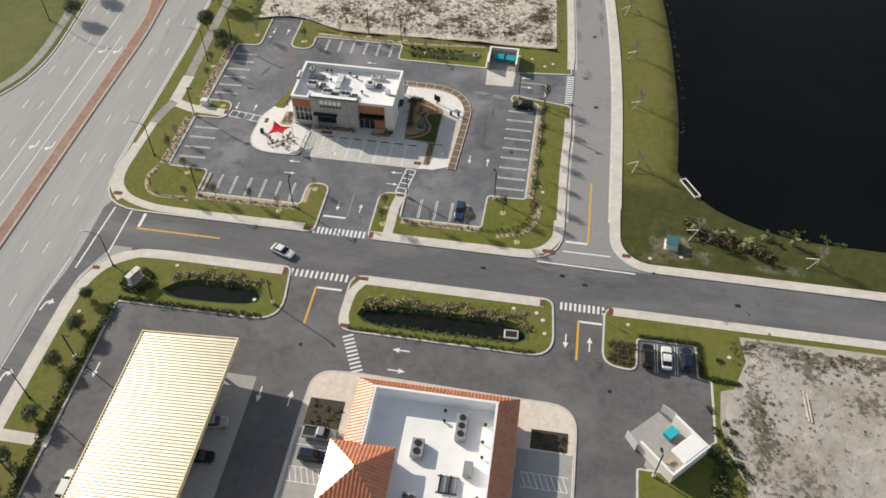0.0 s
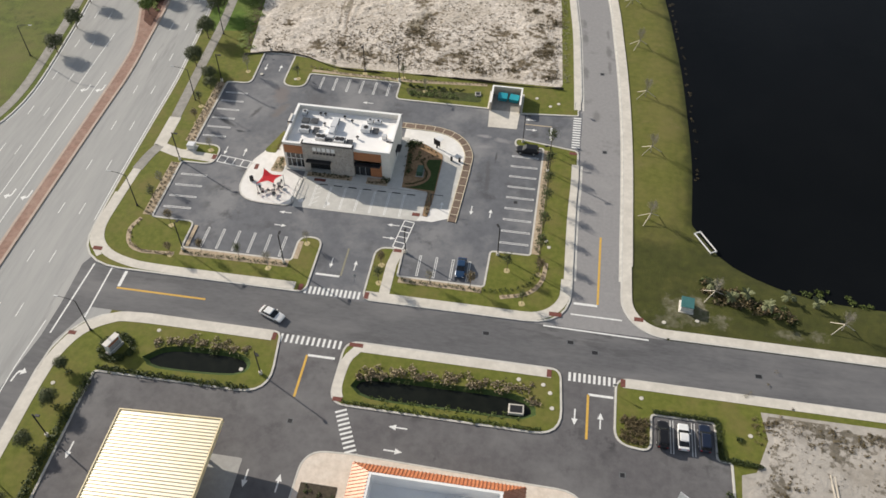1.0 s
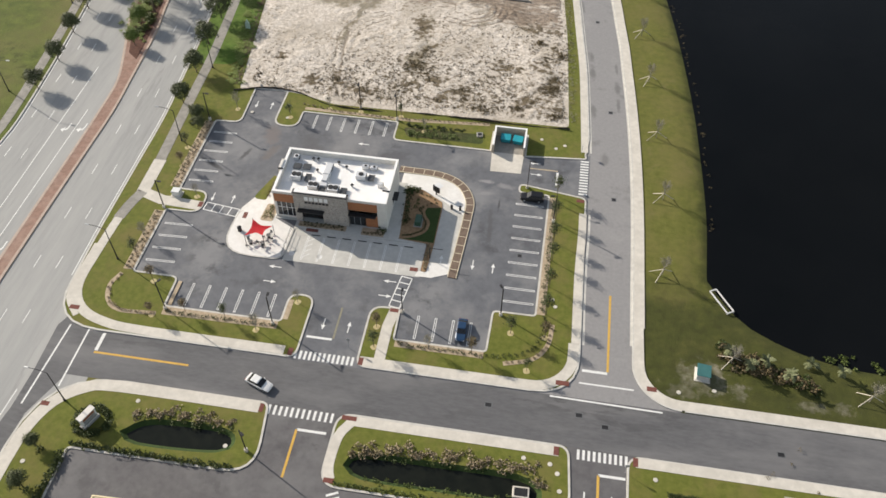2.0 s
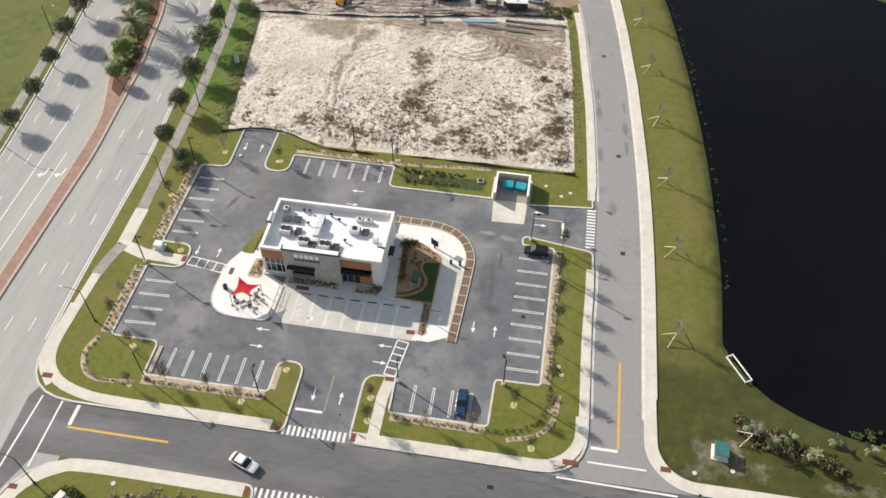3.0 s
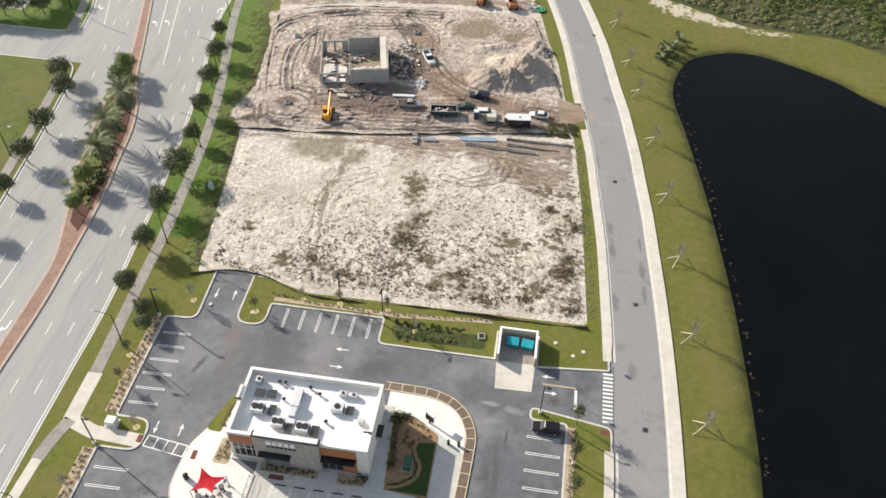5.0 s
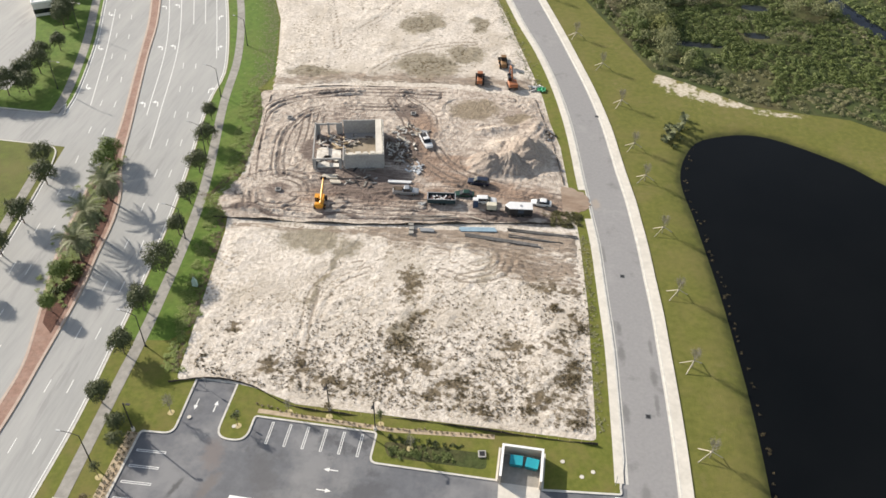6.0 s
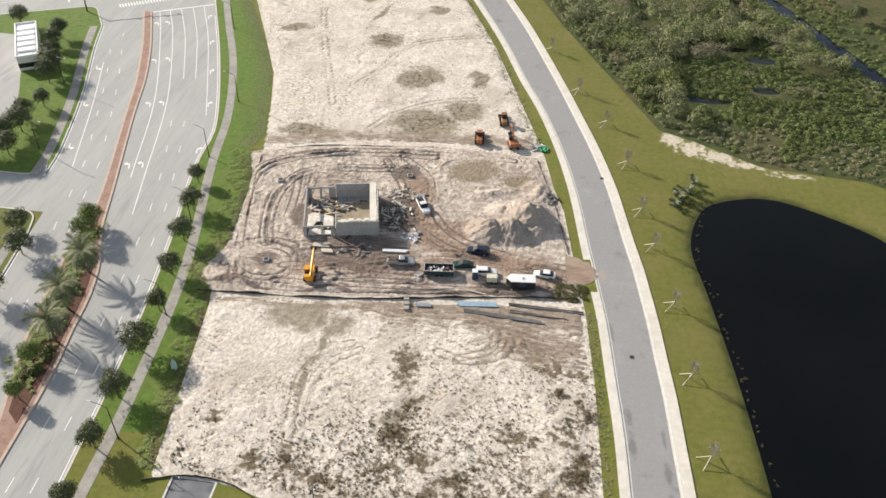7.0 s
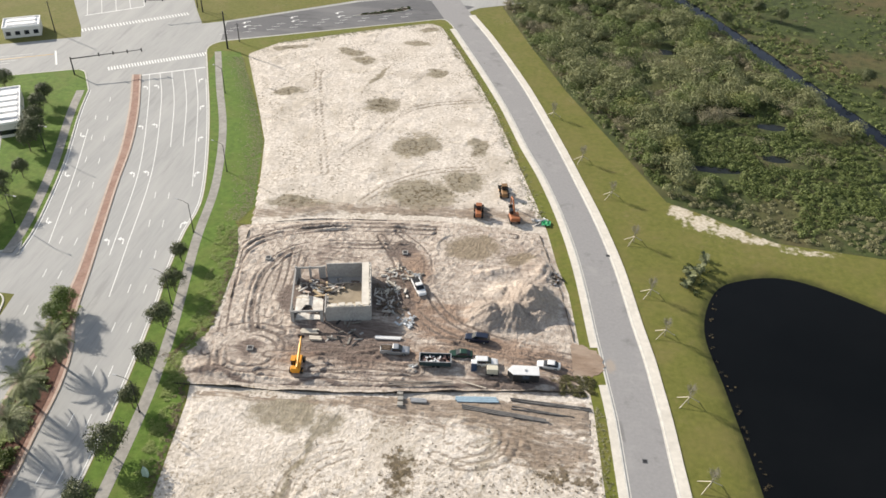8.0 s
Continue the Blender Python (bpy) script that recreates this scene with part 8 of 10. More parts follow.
band("kerb", rounded([(-59.2, 133.5, 2), (-59.8, 122.0, 6), (-47.9, 121.9, 2), (-47.7, 129.7)])[3:], -0.28, 0.0, 0.165, KERB, parent=patio)
plate("planting_bed", rounded([(-57.9, 136.3, 1), (-55.2, 136.2, 0.5), (-54.4, 142.5, 1), (-55.4, 143.6, 1)]), 0.18, LAWN, z0=0.1, parent=patio, label="small grass bed")
plate("planting_bed", rounded([(-54.8, 130.8, 0.6), (-52.2, 130.8, 0.6), (-52.0, 135.4, 0.4), (-54.4, 135.4, 0.6)]), 0.18, BED, z0=0.1, parent=patio, label="mulch bed")
plate("planting_bed", rect(-47.0, 130.6, -37.6, 131.9, 0.2), 0.135, BED, z0=0.1, parent=foot, label="mulch bed along the front wall")
plate("planting_bed", rect(-34.6, 130.3, -30.2, 132.2, 0.2), 0.135, BED, z0=0.1, parent=foot, label="mulch bed along the front wall")
row([(-46.8, 131.0), (-38, 131.0)], 0.7, 0.36, WEED, "row of small rust-brown shrubs under the windows")
row([(-46.5, 131.6), (-38, 131.6)], 0.8, 0.34, HEDGE, "row of small dark shrubs under the windows")
row([(-34.4, 130.8), (-30.4, 130.9)], 0.6, 0.42, WEED, "rust-brown shrubs by the entrance")
row([(-31.4, 131.6), (-30.2, 131.8)], 0.5, 0.7, HEDGE, "dark bush at the building corner", leaf=0.2, per=50)
row([(-54.2, 131.4), (-53.4, 134.8), (-53.0, 131.6)], 0.6, 0.5, SHRUB, "yellow-green plants in the patio bed")
row([(-55.2, 137), (-54.9, 141.6)], 0.6, 0.4, WEED, "small dry plants along the patio bed")
# drive-through island and apron
apron = tagged(plate("pavement", rounded([(-29.6, 149.0), (-22.4, 149.0, 3), (-15.9, 146.4, 4), (-15.7, 139.0), (-16.4, 123.6), (-19.6, 122.0), (-22.6, 122.0), (-22.2, 123.3), (-20.8, 123.4), (-20.5, 130), (-20.3, 140.2), (-23.6, 144.0, 1), (-29.6, 144.8)]), 0.05, STALL_CONCRETE, z0=0.0), "concrete drive-through lane", "pavement", kind="structure")
# Whiter plates paint the sunlit lane, outside the restaurant's shadow.
plate("new_concrete", rounded([(-29.55, 148.9), (-22.4, 148.9, 3), (-16.1, 146.2, 4), (-15.9, 138.6), (-20.2, 141.7), (-24.8, 144.3, 1), (-29.55, 144.9)]), 0.056, WHITE_CONCRETE, z0=0.0, parent=apron, label="lane concrete whitened where it is sunlit")
plate("new_concrete", [(-16.6, 126.0), (-16.6, 123.4), (-19.6, 122.0), (-22.6, 122.0), (-22.2, 123.2), (-20.7, 123.3), (-20.6, 125.4)], 0.056, WHITE_CONCRETE, z0=0.0, parent=apron, label="lane concrete whitened where it is sunlit")
ISL = spline([(-30.6, 149.5), (-22.3, 149.1), (-17.6, 146.9), (-15.2, 142.8), (-15.0, 138.5), (-15.4, 130), (-15.8, 122.6)], 0.7)
isl = tagged(band("median", ISL, -0.78, 0.78, 0.16, BRICK_BROWN), "curved brown brick divider with pale yellow rungs", "kerb", kind="structure")
YK = material("tan_kerb_paint", (0.66, 0.585, 0.44), (0.55, 0.475, 0.345), 1.0, 0.85)
for dd in (-0.86, 0.72):
    band("kerb", ISL, dd, dd + 0.14, 0.175, YK, parent=isl)
for k in range(1, len(ISL) - 1, 3):
    a0, b0 = shifted(ISL, 0.75)[k], shifted(ISL, -0.75)[k]
    band("rung", [a0, b0], -0.065, 0.065, 0.172, YK, z0=0.1, parent=isl)
garden = tagged(plate("ground_block", rounded([(-28.1, 144.6, 0.5), (-24.9, 144.2, 0.8), (-20.5, 141.4, 0.4), (-20.2, 139.6), (-20.3, 130.2), (-20.7, 123.2, 0.5), (-21.7, 123.2, 0.5), (-21.6, 130.0), (-27.2, 130.5, 0.3), (-27.9, 141.2)]), 0.15, GARDEN_MULCH, z0=0.0), "mulched garden bed beside the drive-through", "ground", kind="structure")
LAWN_CURVE = spline([(-26.6, 130.6), (-24.4, 131.3), (-22.7, 132.6), (-22.0, 134.2), (-22.1, 135.8), (-23.0, 137.2), (-23.4, 138.4), (-23.1, 139.4)], 0.5)
# The building's shadow on this lawn is put into its dark tone.
plate("lawn", LAWN_CURVE + [(-20.45, 139.8), (-20.45, 130.4)], 0.165, TURF, z0=0.1, parent=garden, label="small mown lawn, coloured dark for the restaurant's shade")
band("kerb", [(-27.25, 130.6), (-27.95, 141.2), (-28.15, 144.4)], -0.08, 0.08, 0.19, KERB, parent=garden)
row([(-28.0, 144.0), (-25.4, 143.9)], 0.6, 0.7, HEDGE, "dark green bushes behind the menu board", leaf=0.16, per=110)
row([(-27.6, 144.0), (-27.3, 142.4)], 1.0, 1.3, HEDGE, "large loose dark bush at the building corner", leaf=0.16, per=240)
row([(-27.2, 141.6), (-27.0, 137), (-26.7, 134.2)], 0.8, 0.75, HEDGE, "dark shrubs along the garden path", leaf=0.15, per=80)
row(shifted(LAWN_CURVE, 0.75), 0.72, 0.24, HEDGE, "curved row of small round dark shrubs round the bed", leaf=0.12, per=34, jitter=0.05)
row([(-21.2, 141.0), (-22.9, 140.4), (-24.2, 139.4), (-24.6, 138.0)], 0.72, 0.26, HEDGE, "row of small round dark shrubs in the mulch", leaf=0.12, per=34)
row([(-21.6, 141.8), (-23.4, 142.6), (-25.4, 143.0)], 0.75, 0.3, HEDGE, "row of small dark shrubs behind the board", leaf=0.12, per=34)
row([(-25.6, 142.0), (-25.2, 140.4), (-25.6, 138.6)], 0.9, 0.42, SHRUB, "loose green plants in the mulch", per=40)
row([(-21.2, 130.0), (-21.25, 123.7)], 0.45, 0.42, REED, "dry tan grasses in the end bed", per=34)
arrow(-18.4, 126.6, 0, 0.062, apron, size=0.8)
bar = thing("clearance_bar", "dark height bar over the drive-through lane", "barrier", at=pose(-20.5, 126.6, 0.06))
bm = bmesh.new()
rod(bm, (0, 0, 0), (0, 0, 3.0), 0.09)
part("post", bm, DARK_METAL, bar)
bm = bmesh.new()
rod(bm, (0, 0, 2.9), (2.4, 0, 2.9), 0.06)
part("arm", bm, DARK_METAL, bar)
tank = thing("transformer", "squat green utility box in the garden bed", "utility box", at=pose(-24.2, 135.2, 0.15))
for nm, a0, m in (("pad", (0, 0, 0, 1.6, 2.6, 0.1), CONCRETE_GREY), ("cabinet", (0, 0, 0.1, 1.2, 2.2, 1.1), material("utility_green", (0.05, 0.11, 0.075), (0.04, 0.09, 0.06), 1, 0.5, local=True))):
    bm = bmesh.new()
    box(bm, *a0, bevel=0.04)
    part(nm, bm, m, tank)
board = thing("menu_board", "dark upright drive-through menu board", "menu board", at=pose(-22.0, 143.4, 0.06, 0, 0, -30))
for nm, a0, m in (("post", (0, 0, 0, 0.25, 0.25, 0.8), DARK_METAL), ("panel", (0, 0, 0.8, 1.6, 0.25, 1.5), DARK_METAL), ("canopy", (0.3, 0.5, 2.303, 1.5, 1.2, 0.1), P_WHITE)):
    bm = bmesh.new()
    box(bm, *a0, bevel=0.02)
    part(nm, bm, m, board)
for x, y in ((-18.4, 140.0), (-16.7, 139.9)):
    b = thing("speaker_post", "short dark order post", "post", "order posts", at=pose(x, y, 0.06))
    bm = bmesh.new()
    rod(bm, (0, 0, 0), (0, 0, 1.0), 0.25, 0.25, 10)
    part("post", bm, DARK_METAL, b)
# shade sail with patio tables
sail = thing("shade_sail", "four-pointed red fabric shade sail over the patio", "shade sail", at=pose(-52.9, 125.9, 0.16) @ Matrix.Diagonal((0.86, 0.86, 1, 1)))
bm = bmesh.new()
N = 8
cs = [Vector((-2.0, 2.3, 3.4)), Vector((2.6, 1.7, 2.7)), Vector((1.6, -2.1, 3.4)), Vector((-2.7, -1.9, 2.6))]
grid = []
for i in range(N + 1):
    for j in range(N + 1):
        u, v = i / N, j / N
        p = cs[0] * (1 - u) * (1 - v) + cs[1] * u * (1 - v) + cs[2] * u * v + cs[3] * (1 - u) * v
        pull = 0.42 * (1 - (2 * u - 1) ** 2) * abs(2 * v - 1) ** 2 + 0.26 * (1 - (2 * v - 1) ** 2) * abs(2 * u - 1) ** 2
        c = sum(cs, Vector()) / 4
        p = p.lerp(Vector((c.x, c.y, p.z)), pull)
        grid.append(bm.verts.new(p))
for i in range(N):
    for j in range(N):
        k = i * (N + 1) + j
        bm.faces.new((grid[k], grid[k + 1], grid[k + N + 2], grid[k + N + 1]))
bmesh.ops.solidify(bm, geom=bm.faces[:], thickness=0.02)
part("canopy", bm, RED_CLOTH, sail)
for c in cs:
    bm = bmesh.new()
    rod(bm, (c.x, c.y, 0), (c.x, c.y, c.z + 0.1), 0.07)
    part("post", bm, DARK_METAL, sail)


def patio_table(x, y, turn):
    t = thing("patio_table", "dark metal patio table", "table", "patio tables", at=pose(x, y, 0.162, 0, 0, turn))
    bm = bmesh.new()
    rod(bm, (0, 0, 0.7), (0, 0, 0.75), 0.45, seg=16)
    part("tabletop", bm, STEEL_GREY, t)
    bm = bmesh.new()
    rod(bm, (0, 0, 0.02), (0, 0, 0.7), 0.06)
    part("pedestal", bm, DARK_METAL, t)
    bm = bmesh.new()
    rod(bm, (0, 0, 0), (0, 0, 0.03), 0.35, seg=14)
    part("foot", bm, DARK_METAL, t)
    for k in range(3):
        a0 = radians(turn + k * 120)
        ch = thing("patio_chair", "dark metal patio chair", "chair", "patio chairs", at=pose(x + 0.95 * math.cos(a0), y + 0.95 * math.sin(a0), 0.162, 0, 0, turn + k * 120))
        bm = bmesh.new()
        box(bm, 0, 0, 0.43, 0.45, 0.45, 0.05)
        part("seat", bm, STEEL_GREY, ch)
        bm = bmesh.new()
        box(bm, 0.22, 0, 0.46, 0.05, 0.45, 0.45)
        part("backrest", bm, STEEL_GREY, ch)
        for lx in (-0.2, 0.2):
            for ly in (-0.2, 0.2):
                bm = bmesh.new()
                rod(bm, (lx, ly, 0), (lx, ly, 0.43), 0.02, seg=5)
                part("leg", bm, DARK_METAL, ch)


for x, y, a0 in ((-54.5, 124.6, 10), (-52.2, 124.7, 50), (-51.6, 126.7, 80)):
    patio_table(x, y, a0)
bin1 = thing("litter_bin", "dark round litter bin on the patio", "bin", at=pose(-57.6, 127.5, 0.162))
bm = bmesh.new()
rod(bm, (0, 0, 0), (0, 0, 1.0), 0.4, 0.42, 14)
part("body", bm, DARK_METAL, bin1)
bm = bmesh.new()
rod(bm, (0, 0, 1.0), (0, 0, 1.2), 0.42, 0.2, 14)
part("lid", bm, DARK_METAL, bin1)
rail = thing("railing", "dark metal railing at the patio's edge", "railing", at=pose(-47.9, 125.6, 0.16))
for nm, p, q in (("top_rail", (0, -3, 1.0), (0, 3.6, 1.0)), ("lower_rail", (0, -3, 0.5), (0, 3.6, 0.5))):
    bm = bmesh.new()
    rod(bm, p, q, 0.03)
    part(nm, bm, DARK_METAL, rail)
for k in range(5):
    bm = bmesh.new()
    rod(bm, (0, -3 + 1.65 * k, 0), (0, -3 + 1.65 * k, 1.0), 0.03)
    part("post", bm, DARK_METAL, rail)


# red tactile pads at the ramps
TACTILE = material("tactile_red", (0.20, 0.075, 0.06), (0.15, 0.055, 0.045), 3.0, 0.9)
for x, y, sx, sy, par, z in ((-57.9, 131.6, 0.8, 1.6, patio, 0.166), (-23.0, 123.5, 1.5, 0.9, front, 0.066), (-24.7, 113.6, 1.5, 0.8, east_lot_block, 0.172), (-44.0, 129.9, 2.4, 0.8, foot, 0.117), (-40.4, 102.2, 0.8, 1.5, north_block, 0.172), (-28.2, 102.2, 0.8, 1.5, east_lot_block, 0.172), (-42.0, 91.0, 0.7, 1.5, west_island, 0.172), (-27.6, 91.4, 2.4, 0.8, mid_island, 0.172), (5.4, 91.0, 0.8, 1.5, mid_island, 0.172), (17.6, 91.0, 0.8, 1.5, south_east_block, 0.172), (-28.3, 80.6, 1.6, 0.8, mid_island, 0.172),
                         (5.6, 103.4, 2.2, 0.9, east_lot_block, 0.172), (-80.6, 105.2, 1.8, 0.9, north_block, 0.172), (-76.6, 86.2, 1.4, 0.8, west_island, 0.172), (20.2, 104.6, 1.6, 0.9, side_road, 0.15), (6.6, 146.2, 1.5, 0.8, east_lot_block, 0.172), (-67.5, 133.0, 0.9, 1.4, north_block, 0.172)):
    plate("tactile_pad", rect(x - sx / 2, y - sy / 2, x + sx / 2, y + sy / 2), z, TACTILE, z0=z - 0.01, parent=par, label="red tactile ramp pad")


# ---- lamps and posts ----
def lot_lamp(x, y, h, turn, label="dark square-headed car park lamp on a concrete foot", heads=1, z=0.13):
    t = thing("lamp_post", label, "lamp post", "car park lamps", at=pose(x, y, z, 0, 0, turn))
    bm = bmesh.new()
    rod(bm, (0, 0, 0), (0, 0, 0.7), 0.3, 0.3, 12)
    part("foot", bm, CONCRETE, t)
    bm = bmesh.new()
    box(bm, 0, 0, 0.7, 0.16, 0.16, h - 0.7)
    part("pole", bm, DARK_METAL, t)
    for k in range(heads):
        bm = bmesh.new()
        s = 1 - 2 * k
        box(bm, s * 0.35, 0, h - 0.15, 0.6, 0.08, 0.08)
        a0 = part("arm", bm, DARK_METAL, t)
        bm = bmesh.new()
        box(bm, s * 0.8, 0, h - 0.22, 0.75, 0.42, 0.16, bevel=0.03)
        part("head", bm, DARK_METAL, t)


for x, y, h, a0 in ((-74.2, 131.0, 7.4, 0), (-45.0, 107.3, 7.6, 90), (-6.0, 115.6, 7.4, 120), (-4.2, 148.2, 7.4, 0), (-74.4, 157.9, 7.4, 0), (-34.2, 164.6, 7.4, -90), (-42.9, 167.4, 7.0, -90), (-64.6, 107.4, 7.4, 60), (1.6, 139.6, 7.2, 180), (-23.2, 114.6 - 1.2, 5.6, 90), (-71.5, 67.0, 6.6, 0), (-42.0, 83.3, 6.6, -40), (-70.6, 45, 6.8, 0), (24.6, 60.6, 7.0, 100)):
    lot_lamp(x, y, h, a0)


def street_lamp(x, y, h, turn, arm=3.0, z=0.13):
    t = thing("street_lamp", "tall slim street lamp with a long curved arm", "street lamp", "street lamps", at=pose(x, y, z, 0, 0, turn))
    bm = bmesh.new()
    rod(bm, (0, 0, 0), (0, 0, 0.3), 0.22, 0.2, 12)
    part("foot", bm, DARK_METAL, t)
    bm = bmesh.new()
    rod(bm, (0, 0, 0.3), (0, 0, h), 0.12, 0.07, 8)
    part("pole", bm, DARK_METAL, t)
    bm = bmesh.new()
    rod(bm, (0, 0, h - 0.1), (arm * 0.5, 0, h + 0.35), 0.06, 0.05, 6)
    rod(bm, (arm * 0.5, 0, h + 0.35), (arm, 0, h + 0.45), 0.05, 0.045, 6)
    part("arm", bm, DARK_METAL, t)
    bm = bmesh.new()
    box(bm, arm + 0.3, 0, h + 0.38, 0.8, 0.32, 0.13, bevel=0.04)
    part("head", bm, GREY_METAL, t)


for x, y, a0 in ((-73.7, 87.2, 176), (-77.7, 117.0, 176), (-75.4, 58.5, 176), (-78.0, 150.4, 178), (-80.2, 176, 172), (-84.4, 206, 170), (-91.2, 236, 166), (-96.9, 262, 165), (-99.0, 290, 162), (-116.4, 335, 156), (-124.5, 196, -8), (-140.8, 258, -15), (-151.6, 291, -20), (-122.4, 160, 0)):
    street_lamp(x, y, 8.2, a0)
util = thing("transformer", "green utility cabinet on a pad beside the path", "utility box", at=pose(-73.0, 134.9, 0.13))
for nm, a0, m in (("pad", (0, 0, 0, 2.2, 2.0, 0.12), CONCRETE), ("cabinet", (0, 0, 0.12, 1.6, 1.4, 1.2), LIGHT_METAL)):
    bm = bmesh.new()
    box(bm, *a0, bevel=0.04)
    part(nm, bm, m, util)


# ---- bin enclosure of the restaurant ----
def bin_house(x, y, turn, sx, sy, h, z, label, plaster=STUCCO):
    t = thing("bin_enclosure", label, "enclosure", "bin enclosures", at=pose(x, y, z, 0, 0, turn))
    for a0 in ((0, sy / 2, sx, 0.3), (-sx / 2, -0.155, 0.3, sy - 0.01), (sx / 2, -0.155, 0.3, sy - 0.01)):
        bm = bmesh.new()
        box(bm, a0[0], a0[1], 0, a0[2] + (0.3 if a0[3] == 0.3 else 0), a0[3], h)
        w = part("wall", bm, plaster, t)
        bm = bmesh.new()
        box(bm, a0[0], a0[1], h + 0.003, a0[2] + (0.4 if a0[3] == 0.3 else 0.1), a0[3] + (0.1 if a0[3] == 0.3 else -0.1), 0.08)
        part("coping", bm, WHITE_ROOF, w)
    return t


def dumpster(x, y, turn, z, label="teal steel dumpster with a closed lid"):
    t = thing("dumpster", label, "dumpster", "dumpsters", at=pose(x, y, z, 0, 0, turn))
    bm = bmesh.new()
    loft(bm, [[(-0.95, -0.65, 0.15), (0.95, -0.65, 0.15), (0.95, 0.65, 0.15), (-0.95, 0.65, 0.15)], [(-1.0, -0.8, 1.1), (1.0, -0.8, 1.1), (1.0, 0.8, 1.4), (-1.0, 0.8, 1.4)]])
    part("body", bm, TEAL, t)
    bm = bmesh.new()
    box(bm, 0, 0, 1.22, 2.1, 1.65, 0.06, tilt=(10.5, 0))
    part("lid", bm, material("teal_lid", (0.02, 0.36, 0.44), (0.02, 0.30, 0.37), 1.5, 0.45, local=True), t)
    for s in (-1, 1):
        bm = bmesh.new()
        box(bm, s * 1.05, 0, 0.7, 0.12, 1.2, 0.2)
        part("fork_pocket", bm, TEAL, t)


tagged(plate("pavement", [(-12.5, 163.9), (-5.7, 163.9), (-5.7, 157.8), (-5.9, 152.2), (-12.2, 152.0), (-12.5, 157.8)], 0.06, CONCRETE, z0=0.0), "white concrete pad of the bin enclosure", "pavement", kind="structure")
# Darker floor and tan walls paint the shade inside the enclosure.
plate("enclosure_floor", rect(-12.2, 157.9, -6.0, 163.4), 0.066, CONCRETE_OLD, z0=0.0, parent=diner_lot, label="floor of the bin enclosure, coloured grey for the shade inside")
bin_house(-9.1, 160.7, 0, 6.5, 5.9, 2.2, 0.062, "open bin enclosure with white coping beside the car park, walls tinted tan for shade", STUCCO_TAN)
dumpster(-10.0, 161.7, 0, 0.068)
dumpster(-7.4, 161.5, -8, 0.068)
tagged(plate("swale", rounded([(-32.6, 162.6, 1), (-15, 162.9, 1), (-14.6, 159.8, 1), (-31, 159.6, 1.5)]), 0.135, MARSH, z0=0.1), "damp dark swale planted with weeds", "ground", kind="structure")


# ---- fuel station surroundings ----
sign = thing("monument_sign", "white block monument sign by the corner", "sign", at=pose(-67.9, 84.2, 0.13, 0, 0, 68))
for nm, a0, m, lab in (("plinth", (0, 0, 0, 3.2, 1.1, 0.5), CONCRETE_GREY, ""), ("cabinet", (0, 0, 0.5, 2.8, 0.9, 2.0), P_WHITE, "white sign cabinet"), ("cap", (0, 0, 2.503, 3.0, 1.1, 0.2), STUCCO, "")):
    bm = bmesh.new()
    box(bm, *a0, bevel=0.03)
    part(nm, bm, m, sign, lab)
for s in (-1, 1):
    for k, (w, z) in enumerate(((2.2, 1.95), (2.2, 1.35), (2.4, 0.75))):
        bm = bmesh.new()
        box(bm, 0, s * 0.465, z, w, 0.03, 0.5)
        part("text_bar", bm, GREY_METAL if k else P_ORANGE, sign, "plain bar of unreadable lettering")
# stair-stepped bin enclosure turned to the lane
enc = bin_house(27.4, 65.1, 225, 7.7, 6.6, 2.6, 0.03, "white bin enclosure with a flat side roof at the forecourt corner")
bm = bmesh.new()
box(bm, -1.3, 1.75, 2.3, 4.9, 2.8, 0.45, bevel=0.04)
part("side_roof", bm, WHITE_ROOF, enc, "white flat roof over one bay")
for x, a0 in ((-2.6, 100), (2.6, 80)):
    bm = bmesh.new()
    box(bm, x * 1.6, -4.8, 0.1, 2.6, 0.15, 2.1, a0)
    part("gate", bm, LIGHT_METAL, enc, "pale open gate leaf")
tagged(plate("pavement", [(20.2, 66.8), (25.6, 72.0), (33.0, 65.2), (26.2, 58.6), (23.2, 62.2), (23.6, 63.4)], 0.05, CONCRETE_GREY, z0=0.0), "pale concrete pad of the bin enclosure", "pavement", kind="structure")
dumpster(27.3, 67.9, 225, 0.052)
boxes = thing("carton_pile", "small pile of brown cartons", "cartons", at=pose(27.6, 63.0, 0.052))
random.seed(8)
for _ in range(5):
    bm = bmesh.new()
    box(bm, random.uniform(-0.8, 0.8), random.uniform(-0.7, 0.7), 0, random.uniform(0.4, 0.8), random.uniform(0.3, 0.6), random.uniform(0.3, 0.6), random.uniform(0, 90))
    part("carton", bm, TIMBER, boxes)
grate = thing("drain_grate", "pale concrete drain box with a dark grate in the ditch", "drain", at=pose(0.6, 83.4, -0.45, 0, 0, 2))
bm = bmesh.new()
box(bm, 0, 0, 0, 2.5, 1.8, 0.6, bevel=0.05)
part("box", bm, CONCRETE, grate)
bm = bmesh.new()
box(bm, 0, 0, 0.6, 2.0, 1.3, 0.03)
part("grate", bm, DARK_METAL, grate)


def drain(x, y, z, sx=0.9, sy=0.6, label="dark cast iron drain cover in the asphalt"):
    t = thing("drain_cover", label, "drain cover", "drain covers", at=pose(x, y, z))
    bm = bmesh.new()
    box(bm, 0, 0, 0, sx, sy, 0.012)
    part("cover", bm, DARK_METAL, t)
    bm = bmesh.new()
    box(bm, 0, 0, -0.002, sx + 0.3, sy + 0.3, 0.01)
    part("collar", bm, STEEL_GREY, t)


